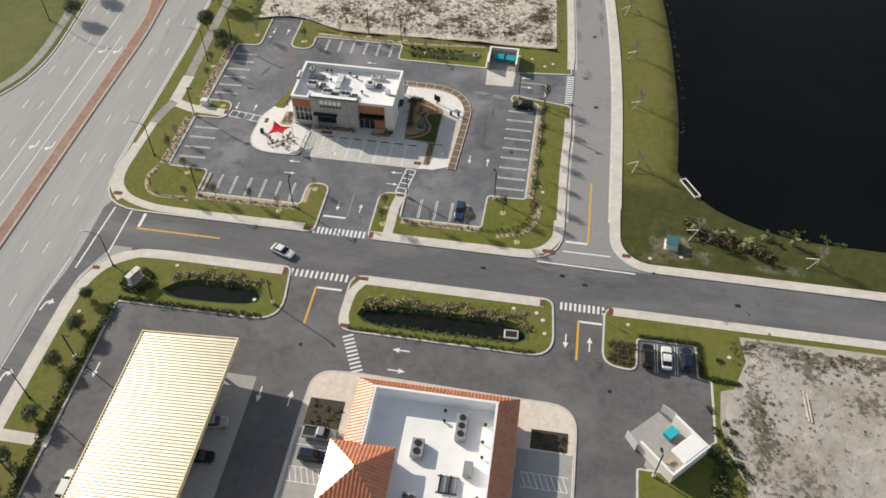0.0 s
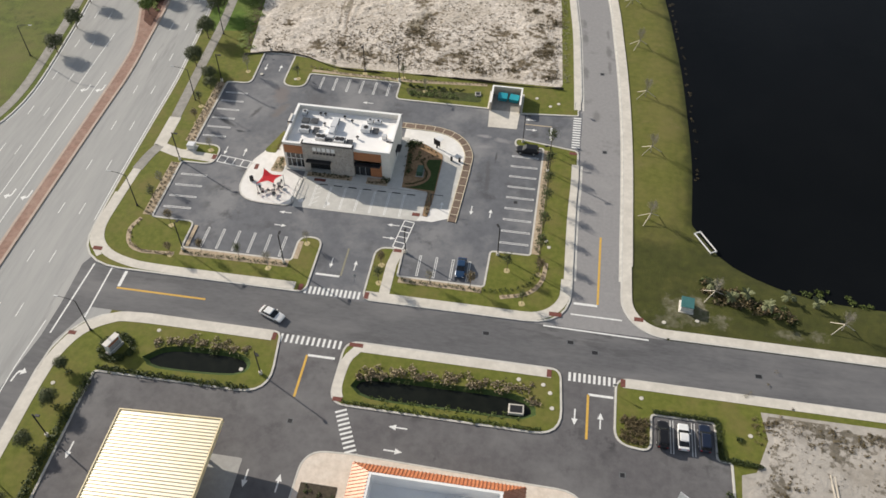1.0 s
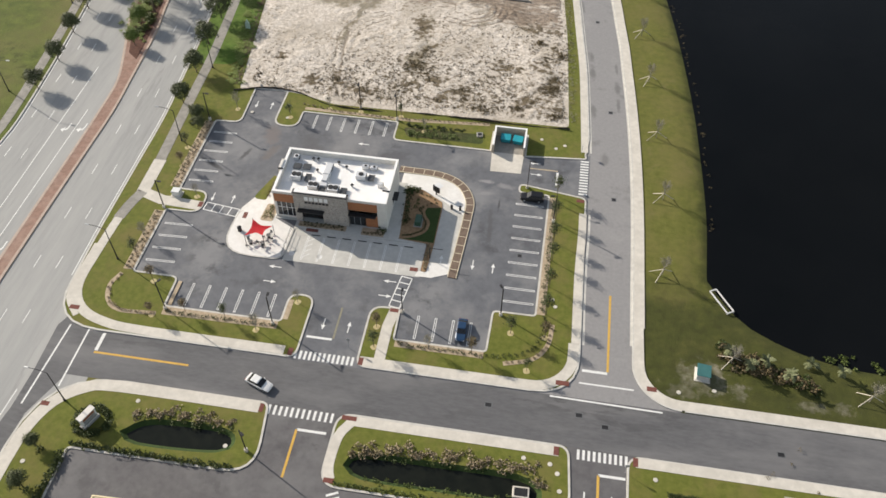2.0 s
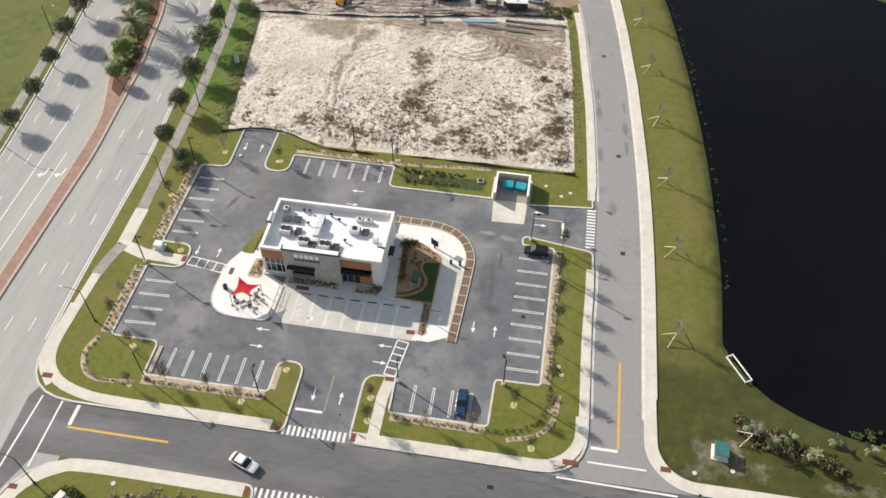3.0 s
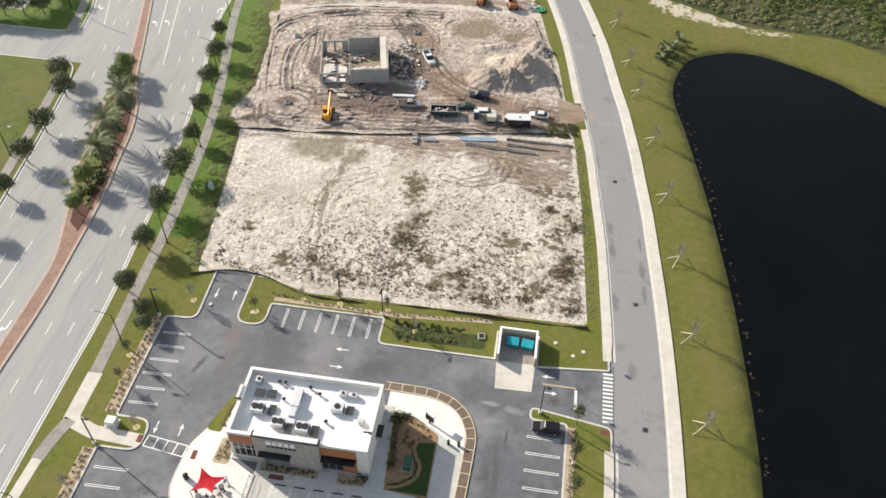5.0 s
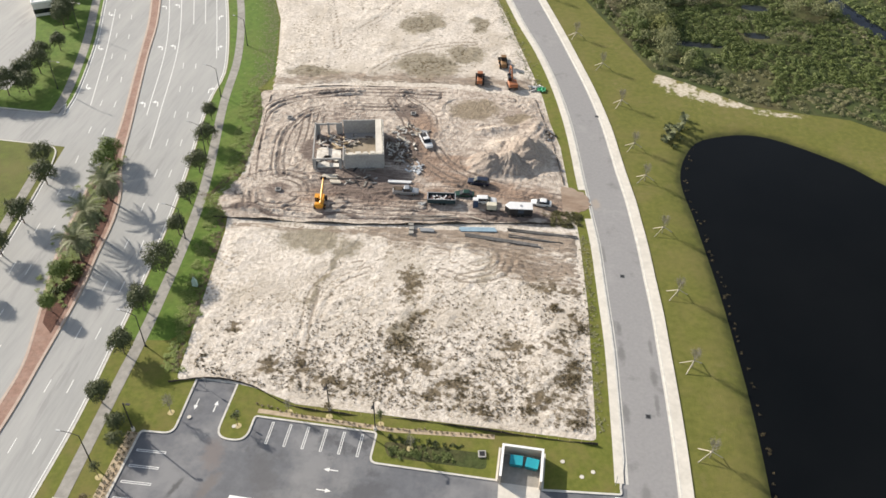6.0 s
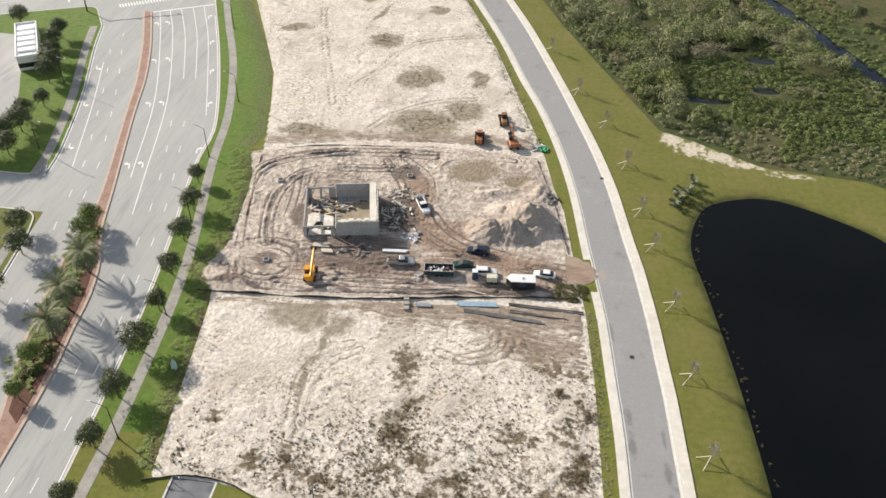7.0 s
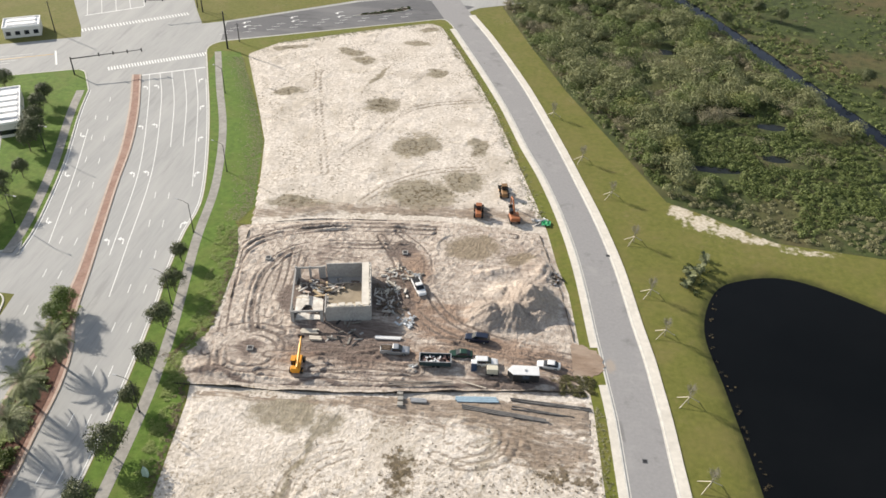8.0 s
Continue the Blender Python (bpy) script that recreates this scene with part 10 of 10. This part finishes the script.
# ---- building shell ----
def block_wall(t, p, q, h, th=0.3, opening=None):
    """A wall of concrete blocks laid in courses, each course a ring of blocks."""
    p, q = Vector(p), Vector(q)
    L = (q - p).length
    ang = math.degrees(math.atan2(q.y - p.y, q.x - p.x))
    bm = bmesh.new()
    c = (p + q) / 2
    segs = [(0, L, 0, h)]
    if opening:
        o0, o1, oz = opening
        segs = [(0, o0, 0, h), (o1, L, 0, h), (o0, o1, oz, h)]
    m = pose(p.x, p.y, 0, 0, 0, ang)
    for s0, s1, z0, z1 in segs:
        r = bmesh.ops.create_cube(bm, size=1, matrix=m @ pose((s0 + s1) / 2, 0, (z0 + z1) / 2) @ Matrix.Diagonal((s1 - s0, th - 0.03, z1 - z0, 1)))
    w = part("wall", bm, BLOCK, t)
    v, f = [], []
    nz = int(h / 0.4)
    for k in range(nz):
        x = 0.0 if k % 2 else -0.4
        while x < L:
            a0, b0 = max(0, x) + 0.012, min(L, x + 0.8) - 0.012
            x += 0.8
            if b0 - a0 < 0.05 or (opening and b0 > opening[0] and a0 < opening[1] and k * 0.4 < opening[2]):
                continue
            i = len(v)
            for zz in (k * 0.4 + 0.012, k * 0.4 + 0.388):
                for yy in (-th / 2, th / 2):
                    for xx in (a0, b0):
                        v.append(tuple(m @ Vector((xx, yy, zz))))
            f += [(i, i + 1, i + 5, i + 4), (i + 3, i + 2, i + 6, i + 7), (i + 4, i + 5, i + 7, i + 6), (i, i + 4, i + 6, i + 2), (i + 1, i + 3, i + 7, i + 5)]
    raw_mesh("block_course", v, f, BLOCK, w)["kind"] = "stuff"
    return w


shell = thing("building_shell", "unfinished grey concrete block walls without a roof", "building", at=pose(-57.5, 243.5, 0.2, 0, 0, 12.5))
SX, SY, SH = 8.3, 7.4, 4.0
block_wall(shell, (-1.0, -SY), (SX, -SY), SH)
block_wall(shell, (SX, -SY + 0.16), (SX, SY - 0.16), SH)
block_wall(shell, (SX, SY), (-1.5, SY), SH)
block_wall(shell, (-SX, SY), (-2.0, SY), 3.2, opening=(1.0, 5.0, 2.8))
block_wall(shell, (-SX, -SY + 0.16), (-SX, SY - 0.16), 3.2, opening=(3.0, 12.4, 2.8))
block_wall(shell, (-SX, -SY), (-1.6, -SY), 3.2, opening=(0.6, 6.0, 2.8))
block_wall(shell, (-1.3, -SY + 0.2), (-1.3, -1.0), 2.4, opening=(1.0, 5.0, 2.1))
bm = bmesh.new()
box(bm, 3.4, 0, -0.05, 2 * SX - 7.2, 2 * SY - 0.4, 0.2)
part("floor_slab", bm, CONCRETE_GREY, shell, "pale concrete floor slab")
bm = bmesh.new()
box(bm, 3.4, 1.0, 0.16, 8.6, 8.0, 0.05)
part("wet_floor", bm, WASHED, shell, "brown sandy floor fill")
bm = bmesh.new()
box(bm, 7.2, 0.2, SH + 0.002, 1.5, 2 * SY - 0.4, 0.12)
part("ledge", bm, CONCRETE, shell, "pale dusty decking along the wall top")
random.seed(31)
for k in range(9):
    bm = bmesh.new()
    box(bm, -0.4 + 0.98 * k, -SY + random.uniform(-0.02, 0.05), SH + 0.002, random.uniform(0.5, 0.8), 0.26, random.choice((0.2, 0.4, 0.4)))
    part("loose_block", bm, CONCRETE, shell, "pale block laid on the wall top")
for k in range(12):
    bm = bmesh.new()
    box(bm, SX - 0.1 + random.uniform(-0.05, 0.05), -6.4 + 1.12 * k, SH + 0.13, 0.26, random.uniform(0.5, 0.9), random.choice((0.2, 0.4)))
    part("loose_block", bm, CONCRETE, shell, "pale block laid on the wall top")
for k in range(5):
    bm = bmesh.new()
    box(bm, 0.6 + 1.7 * k, -SY + 1.1, 3.33, random.uniform(0.9, 1.3), 0.8, random.uniform(0.3, 0.7), random.uniform(-8, 8))
    part("block_pack", bm, CONCRETE, shell, "pack of pale blocks on the scaffold")
for x in (-SX, -5.2, -2.0):
    bm = bmesh.new()
    box(bm, x, SY + 0.02, 0, 0.5, 0.42, 3.4)
    part("pier", bm, BLOCK, shell)
bm = bmesh.new()
box(bm, 3.6, -6.4, 3.2, 8.8, 1.4, 0.12)
part("scaffold_deck", bm, BLEACHED, shell, "pale scaffold planks")
for k in range(6):
    bm = bmesh.new()
    rod(bm, (-0.4 + 1.7 * k, -5.9, 0.15), (-0.4 + 1.7 * k, -5.9, 3.2), 0.05)
    part("prop", bm, DARK_METAL, shell)
DUSTY_SLAB = material("dusty_slab", (0.74, 0.71, 0.65), (0.52, 0.49, 0.44), 1.1, 0.95, (0.36, 0.31, 0.26), 0.4, 0.8, bump=0.03, edges=(0.35, 0.65))
for poly, z, tilt in (([(-7.8, 0.4), (-6.6, 1.0), (-4.4, 0.2), (-2.0, -1.0), (-1.9, -4.4), (-3.1, -5.2), (-4.0, -4.2), (-4.6, -2.6), (-5.8, -2.4), (-6.6, -4.2), (-7.9, -4.6)], 0.5, 0.05), ([(-7.4, -5.1), (-5.8, -4.6), (-4.6, -5.4), (-2.3, -5.6), (-2.2, -7.0), (-7.6, -6.9)], 0.25, 0.0)):
    v, f = plate_data(poly, (), z, z + 0.16)
    raw_mesh("broken_slab", [(x, y, zz + tilt * (x + 5)) for x, y, zz in v], f, DUSTY_SLAB, shell, "broken white dusty floor slab")
random.seed(14)
for i in range(46):
    bm = bmesh.new()
    x, y = random.uniform(-7.6, 3.0), random.uniform(-0.4, 6.8)
    if x > -1 and y < 1.6:
        x -= 5
    small = random.random() < 0.45
    box(bm, x, y, 0.17 + random.random() * 0.4, random.uniform(0.3, 0.9) if small else random.uniform(1.2, 3.6), random.uniform(0.12, 0.6), random.uniform(0.08, 0.4), random.gauss(15, 45), tilt=(random.uniform(-10, 10), random.uniform(-8, 8)))
    part("plank", bm, random.choice((GREY_BARK, BLEACHED, CONCRETE_GREY, DUSTY_SLAB, TIMBER, MEDIAN_KERB)), shell)
for k in range(7):
    bm = bmesh.new()
    box(bm, -3.4 + 0.5 * k, 3.6 - 0.35 * k, 0.9 - 0.1 * k, 3.4, 0.16, 0.12, -28 + random.uniform(-6, 6), tilt=(0, 8))
    part("plank", bm, random.choice((BARK, GREY_BARK, DARK_METAL)), shell, "dark fallen scaffold plank")


def heap(x, y, r, n, mats, name, label, category, seed, size=(0.2, 1.4), z=0.3):
    """A loose heap of thin and blocky pieces."""
    random.seed(seed)
    t = thing(name, label, category, "site heaps", at=pose(x, y, z))
    for i in range(n):
        a0, d = random.uniform(0, 6.28), r * random.random() ** 0.7
        bm = bmesh.new()
        box(bm, d * math.cos(a0), d * math.sin(a0), max(0, 0.45 * (1 - d / r)) * random.random(), random.uniform(*size), random.uniform(0.1, 0.5), random.uniform(0.06, 0.3), random.uniform(0, 180), tilt=(random.uniform(-15, 15), random.uniform(-15, 15)))
        part("piece", bm, random.choice(mats), t)


PLASTIC = material("white_plastic", (0.7, 0.72, 0.74), (0.55, 0.58, 0.6), 2.0, 0.5, local=True)
heap(-40.4, 239.0, 2.4, 34, (PLASTIC, PLASTIC, GREY_METAL), "rubbish_heap", "heap of white plastic sheets and bags", "rubbish", 1, (0.3, 1.2))
heap(-45.2, 247.8, 3.8, 60, (GREY_BARK, CONCRETE_GREY, BARK, BLEACHED, DUSTY_SLAB), "timber_heap", "loose dusty heap of timber and scaffold parts", "timber", 2, (0.5, 2.8))
heap(-45.5, 254.2, 3.6, 44, (CONCRETE_GREY, BLEACHED, DUSTY_SLAB, GREY_BARK), "rubble_heap", "heap of broken blocks and boards", "rubble", 3, (0.3, 1.5))
heap(-41.2, 253.6, 2.0, 26, (DARK_METAL, GREY_METAL, BLEACHED, GREY_BARK), "tool_heap", "tools and pipes heaped behind the pickup", "tools", 4, (0.4, 1.6))
heap(-44.2, 243.2, 3.6, 50, (CONCRETE_GREY, BARK, GREY_BARK, DUSTY_SLAB, BARK), "timber_heap", "grey tangle of broken boards beside the shell", "timber", 12, (0.4, 2.4))
heap(-62.6, 247.5, 2.0, 12, (CONCRETE_GREY, TIMBER), "rubble_heap", "blocks and boards dropped beside the shell", "rubble", 13, (0.3, 1.4))
heap(-52.0, 233.4, 4.2, 22, (CONCRETE_GREY, DARK_METAL, GREY_BARK), "rubble_heap", "scattered blocks and boards below the wall", "rubble", 5, (0.3, 2.2))
heap(-63.4, 238.5, 2.6, 14, (GREY_BARK, CONCRETE_GREY), "timber_heap", "loose boards beside the shell", "timber", 6, (0.6, 2.0))
heap(-36.5, 225.9, 1.0, 16, (PLASTIC, CONCRETE_GREY), "rubbish_heap", "small heap of white bags", "rubbish", 7, (0.3, 0.8))
heap(-10.4, 258.6, 2.2, 40, (GREY_METAL, DARK_METAL, BARK, GREY_BARK), "pipe_heap", "heap of grey pipes and fittings by the kerb", "pipes", 8, (0.6, 2.6))
heap(-14.6, 281.0, 2.0, 24, (GREY_METAL, PLASTIC, CONCRETE_GREY), "pipe_heap", "heap of pipes and blocks by the machines", "pipes", 9, (0.5, 1.8))
tarp = thing("tarpaulin", "crumpled green tarpaulin on the ground", "tarpaulin", at=pose(-12.9, 280.2, 0.35))
bm = bmesh.new()
bmesh.ops.create_grid(bm, x_segments=8, y_segments=8, size=1.1)
for v in bm.verts:
    v.co.z = 0.35 * noise.noise(v.co * 1.7) + 0.25
bmesh.ops.solidify(bm, geom=bm.faces[:], thickness=0.03)
part("sheet", bm, material("green_sheet", (0.03, 0.33, 0.14), (0.02, 0.26, 0.1), 1.5, 0.5, local=True), tarp)


def stack(x, y, turn, name, label, n, L, w, h, mat, z=0.2, gap=0.05, spread=0.0):
    random.seed(int(abs(x * 7 + y)))
    t = thing(name, label, "building material", "stacked materials", at=pose(x, y, z, 0, 0, turn))
    for i in range(n):
        bm = bmesh.new()
        box(bm, random.uniform(-0.3, 0.3), (i - (n - 1) / 2) * (w + gap), 0.02, L * random.uniform(0.93, 1.0), w, h, random.uniform(-spread, spread))
        part("length", bm, mat, t)


BLUE_STEEL = material("blue_steel", (0.30, 0.42, 0.50), (0.24, 0.34, 0.42), 1.5, 0.5, local=True)
GREY_STEEL = material("grey_steel", (0.17, 0.165, 0.16), (0.11, 0.105, 0.10), 1.5, 0.85, local=True)
stack(-23.2, 219.3, 8, "steel_sheets", "pale blue steel sheets stacked on the sand", 3, 8.2, 0.42, 0.22, BLUE_STEEL)
stack(-17.6, 216.6, -3, "steel_beams", "long dark steel beams lying on the sand", 3, 17, 0.26, 0.28, GREY_STEEL, 0.2, 0.08, 1.4)
stack(-9.0, 220.4, 0.5, "steel_beams", "long grey steel beams lying on the sand", 3, 16, 0.18, 0.2, GREY_STEEL, 0.2, 0.1, 1.2)
stack(-10.6, 218.2, -3, "steel_beams", "dark steel lengths lying on the sand", 2, 12, 0.18, 0.2, GREY_STEEL, 0.2, 0.12, 2.0)
stack(-37.6, 217.0, 6, "block_pallets", "three low piles of grey blocks", 3, 1.1, 0.9, 0.5, CONCRETE_OLD, 0.2, 0.5, 8)
stack(-34.2, 217.2, 4, "pipe_bundle", "bundle of short grey pipes", 3, 3.2, 0.3, 0.3, GREY_METAL)
stack(-43.2, 233.0, 5, "timber_bundle", "bundle of long whitish boards", 4, 5.6, 0.2, 0.3, P_WHITE, 0.3, 0.02)
stack(-59.6, 232.2, 6, "timber_bundle", "bundle of pale and reddish boards", 4, 3.6, 0.3, 0.35, BLEACHED, 0.3)
stack(-57.8, 230.4, 4, "timber_bundle", "pallet of pale boards by the telehandler", 2, 2.6, 0.5, 0.4, BLEACHED, 0.3)
stack(-42.7, 229.1, 7, "timber_load", "rough dark timber heaped in the pickup bed", 5, 2.0, 0.24, 0.3, BARK, 1.36, 0.06, 9)
stack(-34.4, 221.5, 10, "timber_bundle", "long grey planks lying along the silt fence", 2, 13, 0.16, 0.1, GREY_BARK, 0.5, 0.5, 0.6)
stack(-24.4, 222.9, -12, "timber_bundle", "long pale plank lying beside the silt fence", 1, 5.5, 0.18, 0.1, BLEACHED, 0.5)
for x, y in ((-69.9, 225.4), (-75.8, 254.8), (-45.0, 262.2), (-77.6, 218.6), (-15.7, 162.6)):
    t = thing("drain_inlet", "square concrete drain inlet set in the ground", "drain", "drain inlets", at=pose(x, y, 0.36 if y > 200 else 0.1, 0, 0, 10))
    bm = bmesh.new()
    box(bm, 0, 0, 0, 1.3, 1.3, 0.35, bevel=0.03)
    part("rim", bm, CONCRETE_GREY, t)
    bm = bmesh.new()
    box(bm, 0, 0, 0.353, 0.9, 0.9, 0.02)
    part("opening", bm, DARK_METAL, t)


# ---- signal junction ----
def signal_mast(x, y, turn, arm, h, heads):
    t = thing("traffic_signal", "dark steel traffic signal mast with a long arm", "traffic signal", "signal masts", at=pose(x, y, 0.0, 0, 0, turn))
    bm = bmesh.new()
    rod(bm, (0, 0, -0.05), (0, 0, h + 0.6), 0.26, 0.18, 10)
    part("mast", bm, DARK_METAL, t)
    bm = bmesh.new()
    rod(bm, (0, 0, h), (arm, 0, h + 0.6), 0.2, 0.1, 8)
    part("arm", bm, DARK_METAL, t)
    for k in range(heads):
        bm = bmesh.new()
        box(bm, arm * (0.4 + 0.6 * k / max(1, heads - 1)) - 0.1, 0, h - 0.45 + 0.4, 0.4, 0.4, 1.1, bevel=0.03)
        part("signal_head", bm, DARK_METAL, t)


signal_mast(-168.8, 338.5, 27, 22, 5.6, 4)
signal_mast(-149.6, 399.5, 206, 20, 5.6, 3)
pole = thing("utility_pole", "tall dark concrete utility pole at the junction", "utility pole", "utility poles", at=pose(-127.9, 368.0, 0.13))
bm = bmesh.new()
rod(bm, (0, 0, 0), (0, 0, 13.4), 0.32, 0.22, 10)
part("pole", bm, DARK_METAL, pole)
bm = bmesh.new()
rod(bm, (-1.2, 0, 12.4), (1.2, 0, 12.4), 0.07)
part("crossarm", bm, DARK_METAL, pole)
for x, y, h in ((-193.2, 370.0, 11.5), (-153.2, 403.4, 10.5), (-126.0, 374.5, 7.0)):
    p = thing("utility_pole", "dark slim utility pole", "utility pole", "utility poles", at=pose(x, y, 0.0))
    bm = bmesh.new()
    rod(bm, (0, 0, 0), (0, 0, h), 0.2, 0.13, 8)
    part("pole", bm, DARK_METAL, p)
    bm = bmesh.new()
    rod(bm, (-0.9, 0, h - 0.6), (0.9, 0, h - 0.6), 0.06)
    part("crossarm", bm, DARK_METAL, p)
isle = tagged(plate("median", [(-93.0, 406.6), (-84.0, 409.6), (-75.0, 414.8), (-71.8, 418.4), (-74.2, 419.8), (-84.0, 413.2)], 0.15, DARK_MULCH), "narrow tapering planted island in the cross street", "road", kind="structure")
band("kerb", [(-93.0, 406.6), (-84.0, 409.6), (-75.0, 414.8), (-71.8, 418.4), (-74.2, 419.8), (-84.0, 413.2), (-93.0, 406.6)], -0.1, 0.1, 0.17, KERB, parent=isle)
shrub_stuff("island_shrubs", [(-90 + 17.5 * t + RNG.normal() * 0.2, 408.9 + 8.6 * t + 1.2 * t * t + RNG.normal() * (0.2 + 0.8 * t), 0.15, 0.35 + 0.4 * t) for t in RNG.random(60)], HEDGE, "dark low shrubs in the street island", 0.18, 50, RNG)
# verge marker wrapped in pale green cloth
wrap = thing("wrapped_sign", "sign wrapped in pale green cloth on the verge", "sign", at=pose(-77.0, 192.6, 0.13))
bm = bmesh.new()
loft(bm, [[(-0.5, -0.3, 0.0), (0.5, -0.3, 0.0), (0.5, 0.3, 0.0), (-0.5, 0.3, 0.0)], [(-0.45, -0.28, 1.6), (0.45, -0.28, 1.6), (0.45, 0.28, 1.6), (-0.45, 0.28, 1.6)], [(-0.12, -0.1, 2.4), (0.12, -0.1, 2.4), (0.12, 0.1, 2.4), (-0.12, 0.1, 2.4)]])
part("wrapping", bm, material("pale_green_cloth", (0.42, 0.55, 0.47), (0.36, 0.47, 0.4), 1.5, 0.8, local=True), wrap)
bm = bmesh.new()
rod(bm, (0, 0, -0.1), (0, 0, 2.6), 0.05)
part("post", bm, GREY_METAL, wrap)
# road signs
for x, y, a0 in ((-57.6, 162.9, 0), (6.2, 160.3, 90), (16.0, 89.0, 0), (-30.8, 104.6, 0), (3.6, 150.2, 90), (-65.7, 168.6, 0)):
    s = thing("road_sign", "small grey-backed road sign on a thin post", "road sign", "road signs", at=pose(x, y, 0.13, 0, 0, a0))
    bm = bmesh.new()
    rod(bm, (0, 0, 0), (0, 0, 2.2), 0.04, seg=6)
    part("post", bm, GREY_METAL, s)
    bm = bmesh.new()
    rod(bm, (0, 0.04, 2.2), (0, 0.07, 2.2), 0.36, seg=8)
    part("plate", bm, GREY_METAL, s)


# ---- buildings west of the wide road ----
def low_building(x, y, turn, sx, sy, h, label, skylights=0):
    t = thing("building", label, "building", "western buildings", at=pose(x, y, 0.0, 0, 0, turn))
    bm = bmesh.new()
    box(bm, 0, 0, -0.1, sx, sy, h + 0.1)
    part("wall", bm, STUCCO, t)
    for a0 in ((0, sy / 2, sx + 0.3, 0.3), (0, -sy / 2, sx + 0.3, 0.3), (sx / 2, 0, 0.3, sy - 0.31), (-sx / 2, 0, 0.3, sy - 0.31)):
        bm = bmesh.new()
        box(bm, a0[0], a0[1], h + 0.002, a0[2], a0[3], 0.6)
        part("parapet", bm, WHITE_ROOF, t)
    bm = bmesh.new()
    box(bm, 0, 0, h + 0.002, sx - 0.31, sy - 0.31, 0.15)
    part("roof", bm, LIGHT_METAL, t)
    for k in range(4):
        for s in (-1, 1):
            bm = bmesh.new()
            box(bm, (-0.375 + 0.25 * k) * sx, s * (sy / 2 + 0.02), 1.0, 1.6, 0.06, 1.4)
            part("window", bm, GLASS_DARK, t)
    for k in range(skylights):
        bm = bmesh.new()
        box(bm, 0, (-0.4 + 0.8 * (k + 0.5) / skylights) * sy, h + 0.16, sx * 0.8, sy * 0.5 / skylights, 0.5, bevel=0.05)
        part("roof_box", bm, WHITE_ROOF, t, "white metal roof unit")


low_building(-171.4, 307.4, 31, 6, 24, 4.2, "low white building with roof units among trees", 5)
low_building(-204, 368, 28, 12, 9, 3.6, "low pale building across the junction", 2)
tagged(plate("parking_lot", [(-153.5, 255), (-153, 265), (-161.5, 284), (-170, 300), (-180, 318), (-230, 318), (-230, 255)], 0.15, ASPHALT_OLD, z0=0.0), "grey asphalt yard west of the trees", "parking lot", kind="structure")
